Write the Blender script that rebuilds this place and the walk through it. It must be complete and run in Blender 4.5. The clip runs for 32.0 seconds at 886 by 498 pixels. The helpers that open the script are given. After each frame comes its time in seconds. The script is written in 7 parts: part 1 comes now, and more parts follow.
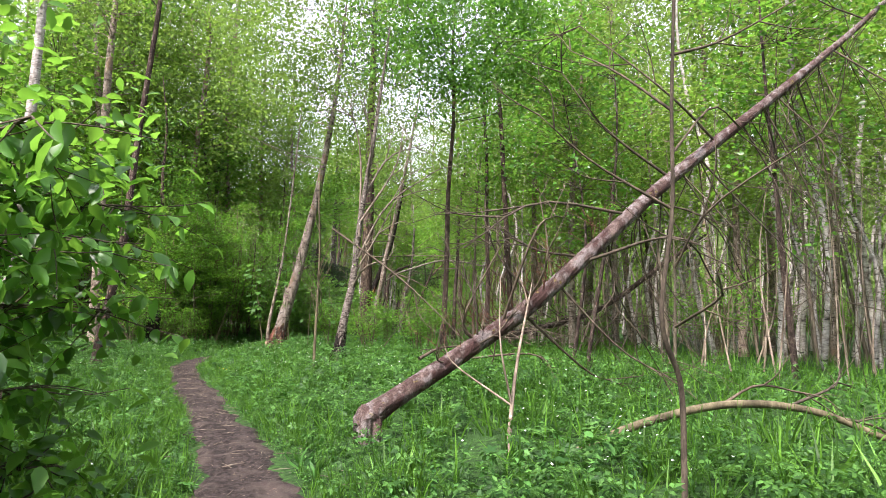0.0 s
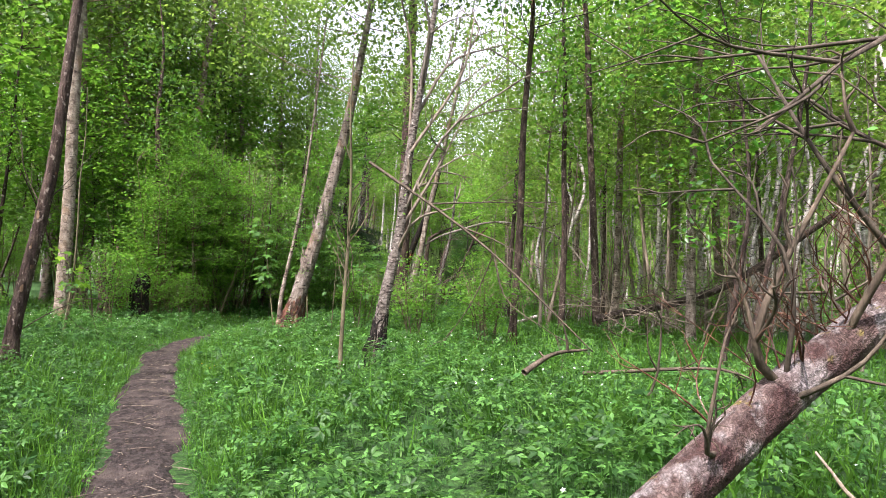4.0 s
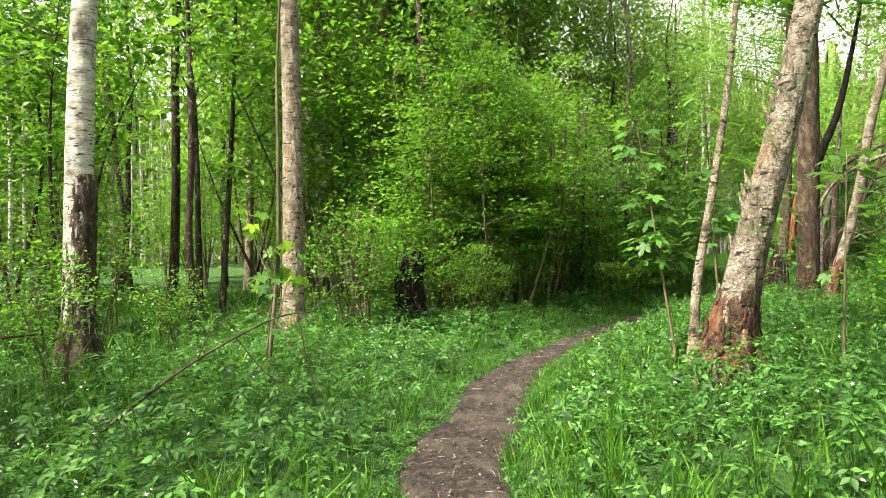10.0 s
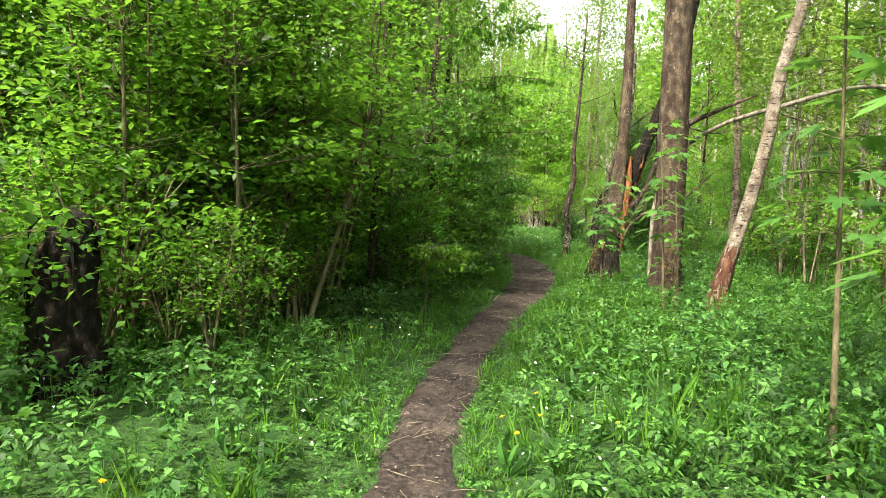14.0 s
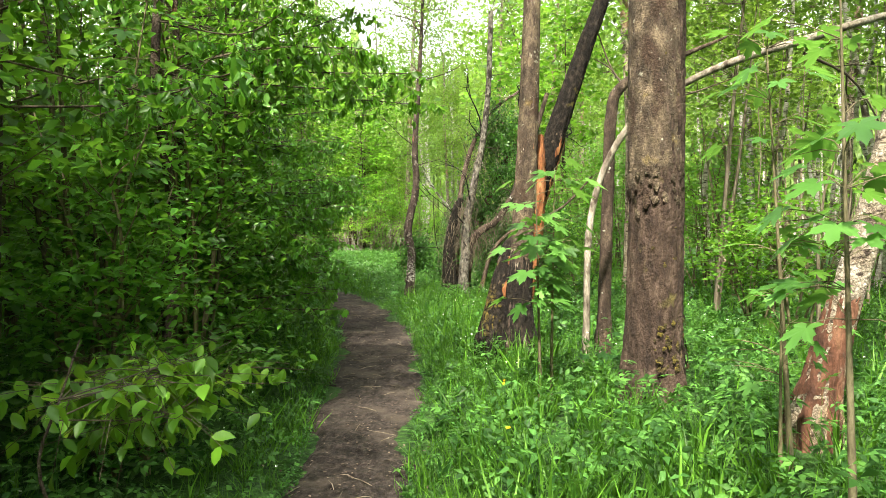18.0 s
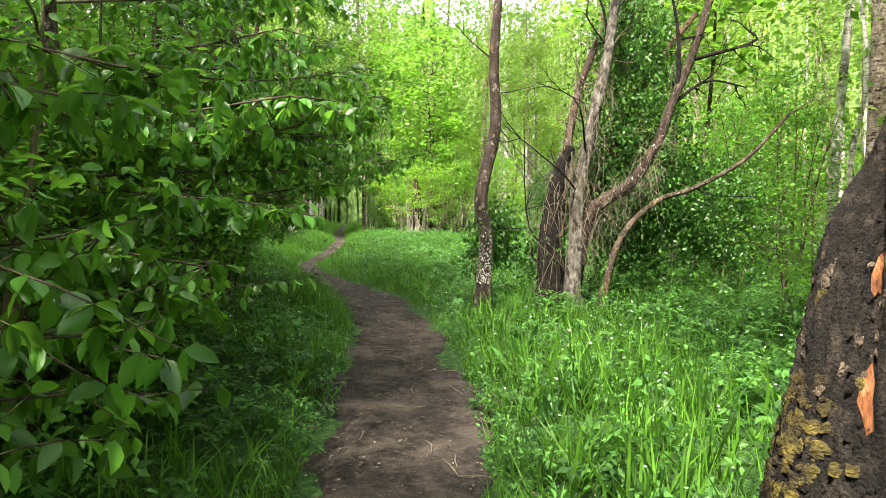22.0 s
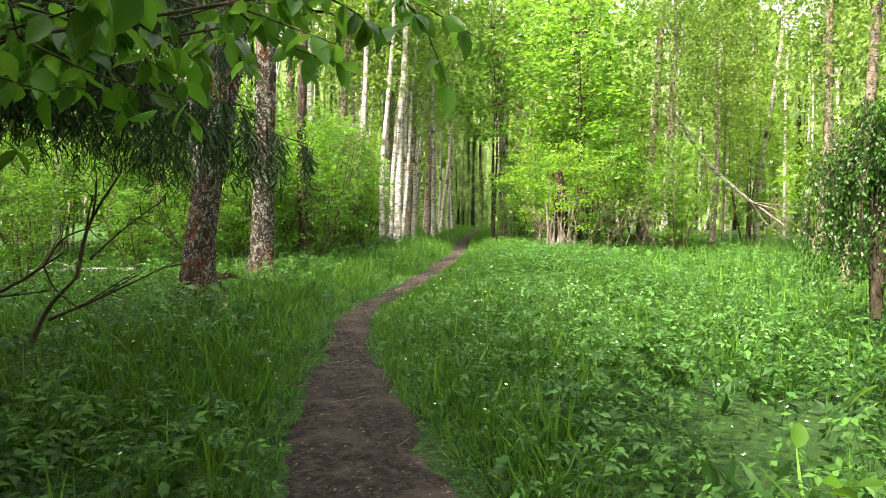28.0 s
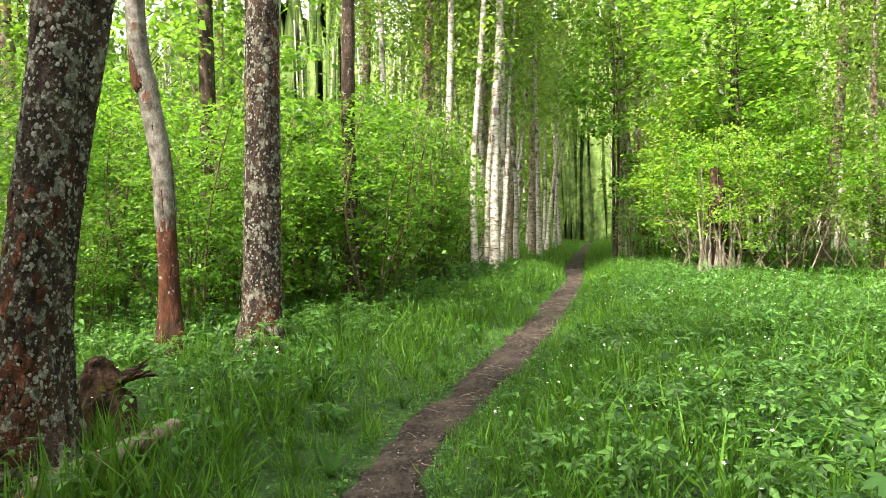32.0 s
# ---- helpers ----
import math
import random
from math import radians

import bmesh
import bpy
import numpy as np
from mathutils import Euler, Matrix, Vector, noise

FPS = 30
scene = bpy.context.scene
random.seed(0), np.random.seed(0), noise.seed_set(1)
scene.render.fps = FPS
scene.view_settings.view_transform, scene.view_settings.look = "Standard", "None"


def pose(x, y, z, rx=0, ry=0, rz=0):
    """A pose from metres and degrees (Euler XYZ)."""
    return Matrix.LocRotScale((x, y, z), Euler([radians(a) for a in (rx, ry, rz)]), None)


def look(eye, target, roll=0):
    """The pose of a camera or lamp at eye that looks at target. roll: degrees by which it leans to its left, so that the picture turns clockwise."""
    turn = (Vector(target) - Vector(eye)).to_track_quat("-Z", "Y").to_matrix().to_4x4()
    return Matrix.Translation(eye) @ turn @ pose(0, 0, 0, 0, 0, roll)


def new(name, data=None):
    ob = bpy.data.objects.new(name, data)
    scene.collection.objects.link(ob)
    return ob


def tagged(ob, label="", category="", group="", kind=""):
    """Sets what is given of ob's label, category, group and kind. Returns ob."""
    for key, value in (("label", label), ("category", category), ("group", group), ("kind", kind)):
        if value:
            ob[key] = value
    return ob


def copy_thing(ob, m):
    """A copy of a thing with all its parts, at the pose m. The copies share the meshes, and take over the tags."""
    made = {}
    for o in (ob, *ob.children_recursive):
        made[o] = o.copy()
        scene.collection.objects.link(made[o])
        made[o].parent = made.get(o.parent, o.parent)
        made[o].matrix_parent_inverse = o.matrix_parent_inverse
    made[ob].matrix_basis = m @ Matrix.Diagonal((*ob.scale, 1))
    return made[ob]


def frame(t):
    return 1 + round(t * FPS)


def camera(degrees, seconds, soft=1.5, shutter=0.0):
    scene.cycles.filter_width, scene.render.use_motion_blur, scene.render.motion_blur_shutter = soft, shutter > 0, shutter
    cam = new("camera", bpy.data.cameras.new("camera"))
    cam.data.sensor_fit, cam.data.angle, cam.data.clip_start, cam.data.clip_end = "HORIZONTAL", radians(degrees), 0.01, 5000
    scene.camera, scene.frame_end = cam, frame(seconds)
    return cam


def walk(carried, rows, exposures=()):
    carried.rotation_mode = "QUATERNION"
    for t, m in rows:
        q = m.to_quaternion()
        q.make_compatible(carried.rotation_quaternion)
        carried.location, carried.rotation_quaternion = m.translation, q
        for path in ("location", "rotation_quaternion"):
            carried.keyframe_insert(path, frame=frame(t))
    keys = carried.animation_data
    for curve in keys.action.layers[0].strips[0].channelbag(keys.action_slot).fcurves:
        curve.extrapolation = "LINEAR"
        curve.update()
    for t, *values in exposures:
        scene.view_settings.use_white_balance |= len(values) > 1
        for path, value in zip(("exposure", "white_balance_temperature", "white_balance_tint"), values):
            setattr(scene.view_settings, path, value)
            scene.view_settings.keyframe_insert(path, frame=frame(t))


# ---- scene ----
cam = camera(63.46, 32.0, soft=0.65)
PATH = [
    (0.0, (0.065, -10.789, 1.208), (1.563, -6.040, 1.662), 0.69),
    (0.5, (0.175, -9.940, 1.246), (2.051, -5.351, 1.896), 0.56),
    (1.0, (0.266, -9.144, 1.278), (2.426, -4.720, 2.150), 0.02),
    (1.5, (0.361, -8.455, 1.335), (2.734, -4.172, 2.345), -0.27),
    (2.0, (0.400, -7.718, 1.341), (2.895, -3.494, 2.306), -0.23),
    (2.5, (0.451, -7.075, 1.338), (2.912, -2.786, 2.076), 0.40),
    (3.0, (0.527, -6.365, 1.311), (2.742, -1.906, 1.771), 0.80),
    (3.5, (0.696, -5.641, 1.313), (2.553, -1.008, 1.607), 1.14),
    (4.0, (0.797, -4.915, 1.319), (2.136, -0.103, 1.548), 1.84),
    (4.5, (0.792, -4.099, 1.302), (1.703, 0.813, 1.485), 1.86),
    (6.5, (0.441, -0.869, 1.334), (0.395, 4.123, 1.049), 0.13),
    (7.0, (0.306, -0.031, 1.363), (0.142, 4.966, 1.323), -0.58),
    (7.5, (0.257, 0.811, 1.357), (-0.049, 5.802, 1.388), -0.85),
    (8.0, (0.186, 1.687, 1.363), (-0.209, 6.671, 1.445), -1.29),
    (8.5, (0.089, 2.572, 1.353), (-0.386, 7.550, 1.401), -1.39),
    (9.0, (-0.024, 3.383, 1.359), (-0.540, 8.356, 1.400), -1.46),
    (9.5, (-0.161, 4.217, 1.332), (-0.705, 9.187, 1.332), -1.17),
    (10.0, (-0.280, 5.176, 1.347), (-0.747, 10.154, 1.312), -1.10),
    (10.5, (-0.465, 6.045, 1.359), (-0.826, 11.032, 1.286), -1.47),
    (11.0, (-0.666, 6.887, 1.370), (-0.842, 11.882, 1.253), -1.72),
    (11.5, (-0.820, 7.743, 1.343), (-0.827, 12.740, 1.152), -1.16),
    (12.0, (-0.953, 8.623, 1.305), (-0.688, 13.608, 1.020), -0.07),
    (12.5, (-1.010, 9.513, 1.287), (-0.536, 14.476, 0.905), 0.49),
    (13.0, (-0.979, 10.307, 1.310), (-0.170, 15.221, 0.868), 0.93),
    (13.5, (-0.980, 11.160, 1.334), (0.090, 16.028, 0.933), 1.41),
    (14.0, (-0.951, 12.038, 1.373), (0.538, 16.802, 1.086), 1.36),
    (14.5, (-0.913, 12.950, 1.397), (1.006, 17.566, 1.292), 1.34),
    (15.0, (-0.717, 13.844, 1.416), (1.776, 18.177, 1.528), 1.57),
    (15.5, (-0.423, 14.743, 1.440), (2.560, 18.745, 1.742), 0.95),
    (17.5, (1.234, 18.009, 1.440), (4.260, 21.989, 1.397), 0.19),
    (18.0, (1.581, 18.771, 1.394), (4.269, 22.984, 1.253), -0.48),
    (18.5, (1.959, 19.618, 1.364), (4.450, 23.949, 1.187), -1.33),
    (19.0, (2.258, 20.341, 1.328), (4.645, 24.733, 1.217), -1.80),
    (19.5, (2.639, 21.157, 1.322), (5.161, 25.473, 1.230), -1.94),
    (20.0, (3.046, 21.876, 1.290), (5.650, 26.143, 1.232), -1.73),
    (20.5, (3.600, 22.511, 1.262), (6.251, 26.749, 1.154), -0.76),
    (21.0, (4.102, 23.187, 1.213), (6.632, 27.495, 1.000), -0.39),
    (21.5, (4.547, 23.843, 1.154), (6.938, 28.227, 0.903), -0.07),
    (22.0, (4.911, 24.543, 1.208), (7.146, 29.008, 0.938), 0.05),
    (22.5, (5.267, 25.262, 1.243), (7.362, 29.796, 1.022), 0.08),
    (23.0, (5.644, 26.073, 1.270), (7.706, 30.624, 1.073), 0.51),
    (23.5, (5.993, 26.762, 1.274), (7.983, 31.345, 1.092), 0.60),
    (24.0, (6.360, 27.552, 1.282), (8.349, 32.134, 1.076), 0.84),
    (24.5, (6.697, 28.211, 1.295), (8.543, 32.852, 1.064), 0.68),
    (26.5, (7.978, 30.805, 1.318), (9.539, 35.549, 1.081), -0.21),
    (27.0, (8.315, 31.650, 1.307), (9.767, 36.430, 1.105), 0.57),
    (27.5, (8.614, 32.449, 1.294), (9.969, 37.259, 1.099), 0.78),
    (28.0, (8.921, 33.206, 1.282), (10.221, 38.027, 1.016), 0.66),
    (28.5, (9.198, 33.973, 1.250), (10.426, 38.813, 0.993), 0.73),
    (29.0, (9.485, 34.691, 1.231), (10.642, 39.547, 0.952), 0.85),
    (29.5, (9.667, 35.436, 1.245), (10.759, 40.307, 0.963), 0.70),
    (30.0, (9.897, 36.263, 1.257), (10.838, 41.167, 1.001), 0.24),
    (30.5, (9.996, 37.007, 1.287), (10.806, 41.933, 1.010), -0.21),
    (31.0, (10.126, 37.779, 1.268), (10.734, 42.734, 0.989), -0.48),
    (31.5, (10.227, 38.575, 1.305), (10.761, 43.539, 1.030), -0.84),
    (32.0, (10.338, 39.422, 1.345), (10.939, 44.383, 1.179), -0.82),
]
walk(cam, [(t, look(e, g, r)) for t, e, g, r in PATH],
     exposures=[(0.0, 0.7, 6100, 25), (1.0, 0.45, 6100, 24), (2.0, 0.25, 6000, 22), (3.0, 0.5, 6000, 25), (4.5, 0.95, 6000, 26), (7.0, 1.15, 6900, 9), (9.0, 1.2, 6900, 7), (14.0, 1.25, 6800, 10), (18.0, 1.42, 6800, 7), (19.0, 1.58, 6700, 8), (21.0, 1.62, 6700, 9), (24.5, 1.7, 6500, 14), (28.0, 1.55, 6900, 15), (32.0, 1.47, 7000, 14)])

# ---- light: a bright hazy spring sky and a soft sun left of the walk ----
SUN_EL, SUN_AZ = radians(56), radians(230)   # azimuth clockwise from +y
world = bpy.data.worlds.new("sky")
scene.world = world
world.use_nodes = True
wn = world.node_tree
sky = wn.nodes.new("ShaderNodeTexSky")
sky.sky_type = "NISHITA"
sky.sun_disc = False
sky.sun_elevation = SUN_EL
sky.sun_rotation = SUN_AZ
sky.air_density, sky.dust_density, sky.ozone_density = 1.0, 4.0, 0.3
wn.nodes["Background"].inputs["Strength"].default_value = 0.14
haze = wn.nodes.new("ShaderNodeHueSaturation")   # thin bright overcast
haze.inputs["Saturation"].default_value, haze.inputs["Value"].default_value = 0.22, 2.05
wn.links.new(sky.outputs[0], haze.inputs["Color"])
wn.links.new(haze.outputs[0], wn.nodes["Background"].inputs["Color"])
sun = new("sun", bpy.data.lights.new("sun", "SUN"))
sun.data.energy, sun.data.angle, sun.data.color = 6.4, radians(2), (1.0, 0.93, 0.78)
sun_way = Vector((math.sin(SUN_AZ) * math.cos(SUN_EL), math.cos(SUN_AZ) * math.cos(SUN_EL), math.sin(SUN_EL)))
sun.matrix_world = look(sun_way * 60, (0, 0, 0))

# ---- materials ----


def nodes_of(name):
    m = bpy.data.materials.new(name)
    m.use_nodes = True
    t = m.node_tree
    t.nodes.clear()
    out = t.nodes.new("ShaderNodeOutputMaterial")
    return m, t, out


def ramp(t, source, stops):
    r = t.nodes.new("ShaderNodeValToRGB")
    while len(r.color_ramp.elements) < len(stops):
        r.color_ramp.elements.new(0.5)
    for e, (p, c) in zip(r.color_ramp.elements, stops):
        e.position, e.color = p, (*c, 1)
    t.links.new(source, r.inputs[0])
    return r.outputs[0]


def noise_node(t, scale, detail=4.0, stretch=(1, 1, 1), coords="Object", rough=0.55):
    tc = t.nodes.new("ShaderNodeTexCoord")
    mp = t.nodes.new("ShaderNodeMapping")
    mp.inputs["Scale"].default_value = stretch
    n = t.nodes.new("ShaderNodeTexNoise")
    n.inputs["Scale"].default_value, n.inputs["Detail"].default_value, n.inputs["Roughness"].default_value = scale, detail, rough
    t.links.new(tc.outputs[coords], mp.inputs[0])
    t.links.new(mp.outputs[0], n.inputs["Vector"])
    return n.outputs["Fac"]


def mixed(t, fac, a, b, kind="MIX"):
    m = t.nodes.new("ShaderNodeMix")
    m.data_type, m.blend_type = "RGBA", kind
    for value, socket in ((fac, m.inputs["Factor"]), (a, m.inputs["A"]), (b, m.inputs["B"])):
        if isinstance(value, (int, float)):
            socket.default_value = value
        elif isinstance(value, tuple):
            socket.default_value = (*value, 1)
        else:
            t.links.new(value, socket)
    return m.outputs["Result"]


def bark_material(name, stops, scale=9.0, stretch=(1, 1, 0.25), patches=(), rough=0.9, bump=0.6, depth=0.02, cracks=0):
    """Bark or wood: a streaked ground colour, then patches (scale, low, high, colour, stretch) with shapes of their own."""
    m, t, out = nodes_of(name)
    base = noise_node(t, scale, 6, stretch)
    colour = ramp(t, base, stops)
    for s, lo, hi, c, st in patches:
        f = noise_node(t, s, 5, st)
        colour = mixed(t, ramp(t, f, [(lo, (0, 0, 0)), (hi, (1, 1, 1))]), colour, c)
    grain = ramp(t, noise_node(t, scale * 6, 8, stretch, rough=0.7), [(0.32, (0.45, 0.43, 0.42)), (0.55, (1.0, 1.0, 1.0)), (0.72, (1.3, 1.3, 1.3))])
    colour = mixed(t, 0.85, colour, grain, "MULTIPLY")
    if cracks:
        tc = t.nodes.new("ShaderNodeTexCoord")
        mp = t.nodes.new("ShaderNodeMapping")
        mp.inputs["Scale"].default_value = (1, 1, 0.2)
        vo = t.nodes.new("ShaderNodeTexVoronoi")
        vo.feature = "DISTANCE_TO_EDGE"
        vo.inputs["Scale"].default_value = cracks
        warp = t.nodes.new("ShaderNodeTexNoise")
        warp.inputs["Scale"].default_value = cracks * 0.7
        add = t.nodes.new("ShaderNodeVectorMath")
        add.operation = "MULTIPLY_ADD"
        add.inputs[1].default_value = (0.14, 0.14, 0.10)
        t.links.new(tc.outputs["Object"], mp.inputs[0])
        t.links.new(tc.outputs["Object"], warp.inputs["Vector"])
        t.links.new(warp.outputs["Color"], add.inputs[0])
        t.links.new(mp.outputs[0], add.inputs[2])
        t.links.new(add.outputs[0], vo.inputs["Vector"])
        gap = ramp(t, vo.outputs["Distance"], [(0.0, (0.58, 0.56, 0.55)), (0.14, (0.97, 0.97, 0.97)), (0.3, (1.06, 1.06, 1.06))])
        colour = mixed(t, 1.0, colour, gap, "MULTIPLY")
    info = t.nodes.new("ShaderNodeObjectInfo")
    tone = ramp(t, info.outputs["Random"], [(0.0, (0.78, 0.78, 0.8)), (1.0, (1.12, 1.08, 1.05))])
    colour = mixed(t, 1.0, colour, tone, "MULTIPLY")
    b = t.nodes.new("ShaderNodeBsdfPrincipled")
    b.inputs["Roughness"].default_value = rough
    b.inputs["Specular IOR Level"].default_value = 0.25
    t.links.new(colour, b.inputs["Base Color"])
    fine = noise_node(t, scale * 4, 6, (stretch[0], stretch[1], stretch[2] * 1.6))
    bp = t.nodes.new("ShaderNodeBump")
    bp.inputs["Strength"].default_value, bp.inputs["Distance"].default_value = bump, depth
    t.links.new(fine, bp.inputs["Height"])
    last = bp
    if cracks:
        b2_ = t.nodes.new("ShaderNodeBump")
        b2_.inputs["Strength"].default_value, b2_.inputs["Distance"].default_value = 0.55, 0.02
        t.links.new(ramp(t, vo.outputs["Distance"], [(0.0, (0, 0, 0)), (0.25, (1, 1, 1))]), b2_.inputs["Height"])
        t.links.new(bp.outputs[0], b2_.inputs["Normal"])
        last = b2_
    t.links.new(last.outputs[0], b.inputs["Normal"])
    t.links.new(b.outputs[0], out.inputs[0])
    return m


def leaf_material(name, dark, light, through_light, share=0.4, gloss=0.45, size=7.0, vary=1.0, sheen=0.42):
    """Thin leaves: each island its own tone, patches of tone over the crown, light let through."""
    m, t, out = nodes_of(name)
    g = t.nodes.new("ShaderNodeNewGeometry")
    tone = ramp(t, g.outputs["Random Per Island"], [(0.0, tuple(v * (1 - 0.4 * vary) for v in dark)), (0.3, dark), (0.75, light), (1.0, tuple(min(1, v * (1.15 + 0.45 * vary)) for v in light))])
    info = t.nodes.new("ShaderNodeObjectInfo")
    shift = ramp(t, info.outputs["Random"], [(0.0, (0.82, 0.9, 0.9)), (1.0, (1.15, 1.06, 0.95))])
    tone = mixed(t, 1.0, tone, shift, "MULTIPLY")
    vein = ramp(t, noise_node(t, size, 2), [(0.3, (0.8, 0.84, 0.8)), (0.7, (1.15, 1.12, 1.1))])
    tone = mixed(t, 1.0, tone, vein, "MULTIPLY")
    b = t.nodes.new("ShaderNodeBsdfPrincipled")
    b.inputs["Roughness"].default_value = gloss
    b.inputs["Specular IOR Level"].default_value = sheen
    t.links.new(tone, b.inputs["Base Color"])
    tr = t.nodes.new("ShaderNodeBsdfTranslucent")
    t.links.new(mixed(t, 0.6, tone, through_light), tr.inputs["Color"])
    mix = t.nodes.new("ShaderNodeMixShader")
    mix.inputs[0].default_value = share
    t.links.new(b.outputs[0], mix.inputs[1])
    t.links.new(tr.outputs[0], mix.inputs[2])
    t.links.new(mix.outputs[0], out.inputs[0])
    return m


def plain_material(name, stops, scale, rough=0.9, bump=0.4, depth=0.01, big=None, island=False):
    """Earth, litter, petals: two sizes of mottling and relief."""
    m, t, out = nodes_of(name)
    if island:
        g = t.nodes.new("ShaderNodeNewGeometry")
        colour = ramp(t, g.outputs["Random Per Island"], stops)
    else:
        colour = ramp(t, noise_node(t, scale, 8, rough=0.65), stops)
    if big:
        colour = mixed(t, ramp(t, noise_node(t, big[0], 4), [(big[1], (0, 0, 0)), (big[2], (1, 1, 1))]), colour, big[3])
    b = t.nodes.new("ShaderNodeBsdfPrincipled")
    b.inputs["Roughness"].default_value = rough
    b.inputs["Specular IOR Level"].default_value = 0.25
    t.links.new(colour, b.inputs["Base Color"])
    bp = t.nodes.new("ShaderNodeBump")
    bp.inputs["Strength"].default_value, bp.inputs["Distance"].default_value = bump, depth
    t.links.new(noise_node(t, scale * 3, 6), bp.inputs["Height"])
    t.links.new(bp.outputs[0], b.inputs["Normal"])
    t.links.new(b.outputs[0], out.inputs[0])
    return m


LICHEN = (0.36, 0.38, 0.33)
MOSS = (0.12, 0.125, 0.02)
M_birch = bark_material("birch_bark", [(0.30, (0.15, 0.13, 0.11)), (0.44, (0.36, 0.335, 0.30)), (0.64, (0.56, 0.54, 0.50))], 6, (0.6, 0.6, 1.6),
                        [(15, 0.58, 0.63, (0.045, 0.04, 0.035), (0.35, 0.35, 2.2)), (2.6, 0.55, 0.66, (0.085, 0.07, 0.055), (1, 1, 0.8))], 0.8, 0.6)
M_birch_old = bark_material("old_birch_bark", [(0.28, (0.095, 0.073, 0.055)), (0.45, (0.25, 0.207, 0.158)), (0.66, (0.43, 0.38, 0.315))], 7, (0.9, 0.9, 0.8),
                            [(14, 0.57, 0.63, (0.05, 0.036, 0.028), (0.5, 0.5, 1.8)), (2.0, 0.56, 0.66, (0.30, 0.205, 0.125), (1, 1, 0.6))], 0.88, 1.0, 0.03, 26)
M_dark = bark_material("dark_bark", [(0.32, (0.027, 0.019, 0.015)), (0.5, (0.074, 0.052, 0.041)), (0.7, (0.155, 0.120, 0.097))], 10, (1, 1, 0.4),
                       [(5, 0.66, 0.71, (0.24, 0.13, 0.075), (1, 1, 0.5)), (16, 0.60, 0.66, (0.30, 0.26, 0.22), (1, 1, 0.7))], 0.93, 1.0, 0.03, 32)
M_brown = bark_material("brown_bark", [(0.30, (0.024, 0.016, 0.012)), (0.48, (0.054, 0.038, 0.029)), (0.68, (0.135, 0.102, 0.078))], 9, (1, 1, 0.45),
                        [(12, 0.66, 0.70, LICHEN, (1, 1, 1)), (1.6, 0.60, 0.72, (0.25, 0.17, 0.095), (1, 1, 0.7))], 0.92, 1.0, 0.025, 30)
M_lichen = bark_material("lichened_bark", [(0.30, (0.016, 0.012, 0.010)), (0.5, (0.050, 0.036, 0.029)), (0.7, (0.12, 0.092, 0.075))], 9, (1, 1, 0.4),
                         [(2.0, 0.53, 0.62, (0.115, 0.040, 0.022), (1, 1, 0.4)), (11, 0.54, 0.60, (0.22, 0.23, 0.195), (1, 1, 0.8)), (28, 0.60, 0.64, (0.33, 0.345, 0.30), (1, 1, 1))], 0.94, 1.0, 0.03, 28)
M_red = bark_material("peeled_red_bark", [(0.30, (0.040, 0.016, 0.010)), (0.5, (0.125, 0.046, 0.025)), (0.7, (0.23, 0.10, 0.055))], 8, (1, 1, 0.35),
                      [(14, 0.64, 0.69, LICHEN, (1, 1, 1)), (3, 0.56, 0.64, (0.09, 0.05, 0.04), (1, 1, 0.6))], 0.92, 0.9, 0.02, 30)
M_log = bark_material("fallen_trunk_bark", [(0.30, (0.055, 0.030, 0.024)), (0.5, (0.115, 0.078, 0.066)), (0.68, (0.23, 0.175, 0.152))], 9, (1, 1, 0.5),
                      [(7, 0.47, 0.57, (0.25, 0.222, 0.208), (1, 1, 0.8)), (3.2, 0.52, 0.62, (0.075, 0.040, 0.034), (1, 1, 0.6)), (9, 0.64, 0.70, (0.20, 0.16, 0.05), (1, 1, 1))], 0.92, 1.0, 0.02, 34)
M_dead = bark_material("grey_dead_wood", [(0.3, (0.085, 0.068, 0.05)), (0.5, (0.18, 0.15, 0.112)), (0.7, (0.30, 0.26, 0.20))], 12, (1, 1, 0.15), [], 0.88, 0.6)
M_twig = bark_material("dark_dead_twig", [(0.3, (0.035, 0.027, 0.019)), (0.5, (0.075, 0.060, 0.042)), (0.7, (0.135, 0.11, 0.078))], 12, (1, 1, 0.3), [], 0.9, 0.5)
M_stem = bark_material("green_brown_stem", [(0.3, (0.06, 0.052, 0.03)), (0.5, (0.12, 0.105, 0.06)), (0.7, (0.20, 0.175, 0.105))], 12, (1, 1, 0.3), [], 0.85, 0.4)
M_weathered = bark_material("weathered_brown_bark", [(0.30, (0.030, 0.022, 0.016)), (0.48, (0.085, 0.064, 0.046)), (0.68, (0.19, 0.150, 0.104))], 9, (1, 1, 0.5),
                            [(4, 0.52, 0.64, (0.055, 0.034, 0.024), (1, 1, 0.5)), (14, 0.64, 0.70, (0.27, 0.26, 0.21), (1, 1, 1)), (3, 0.64, 0.72, (0.19, 0.145, 0.05), (1, 1, 1))], 0.93, 1.0, 0.03, 30)
M_black = bark_material("blackened_bark", [(0.34, (0.004, 0.0035, 0.003)), (0.52, (0.013, 0.010, 0.008)), (0.72, (0.050, 0.040, 0.032))], 22, (1, 1, 0.6), [(6, 0.66, 0.72, (0.10, 0.085, 0.02), (1, 1, 1))], 0.96, 1.0, 0.04)
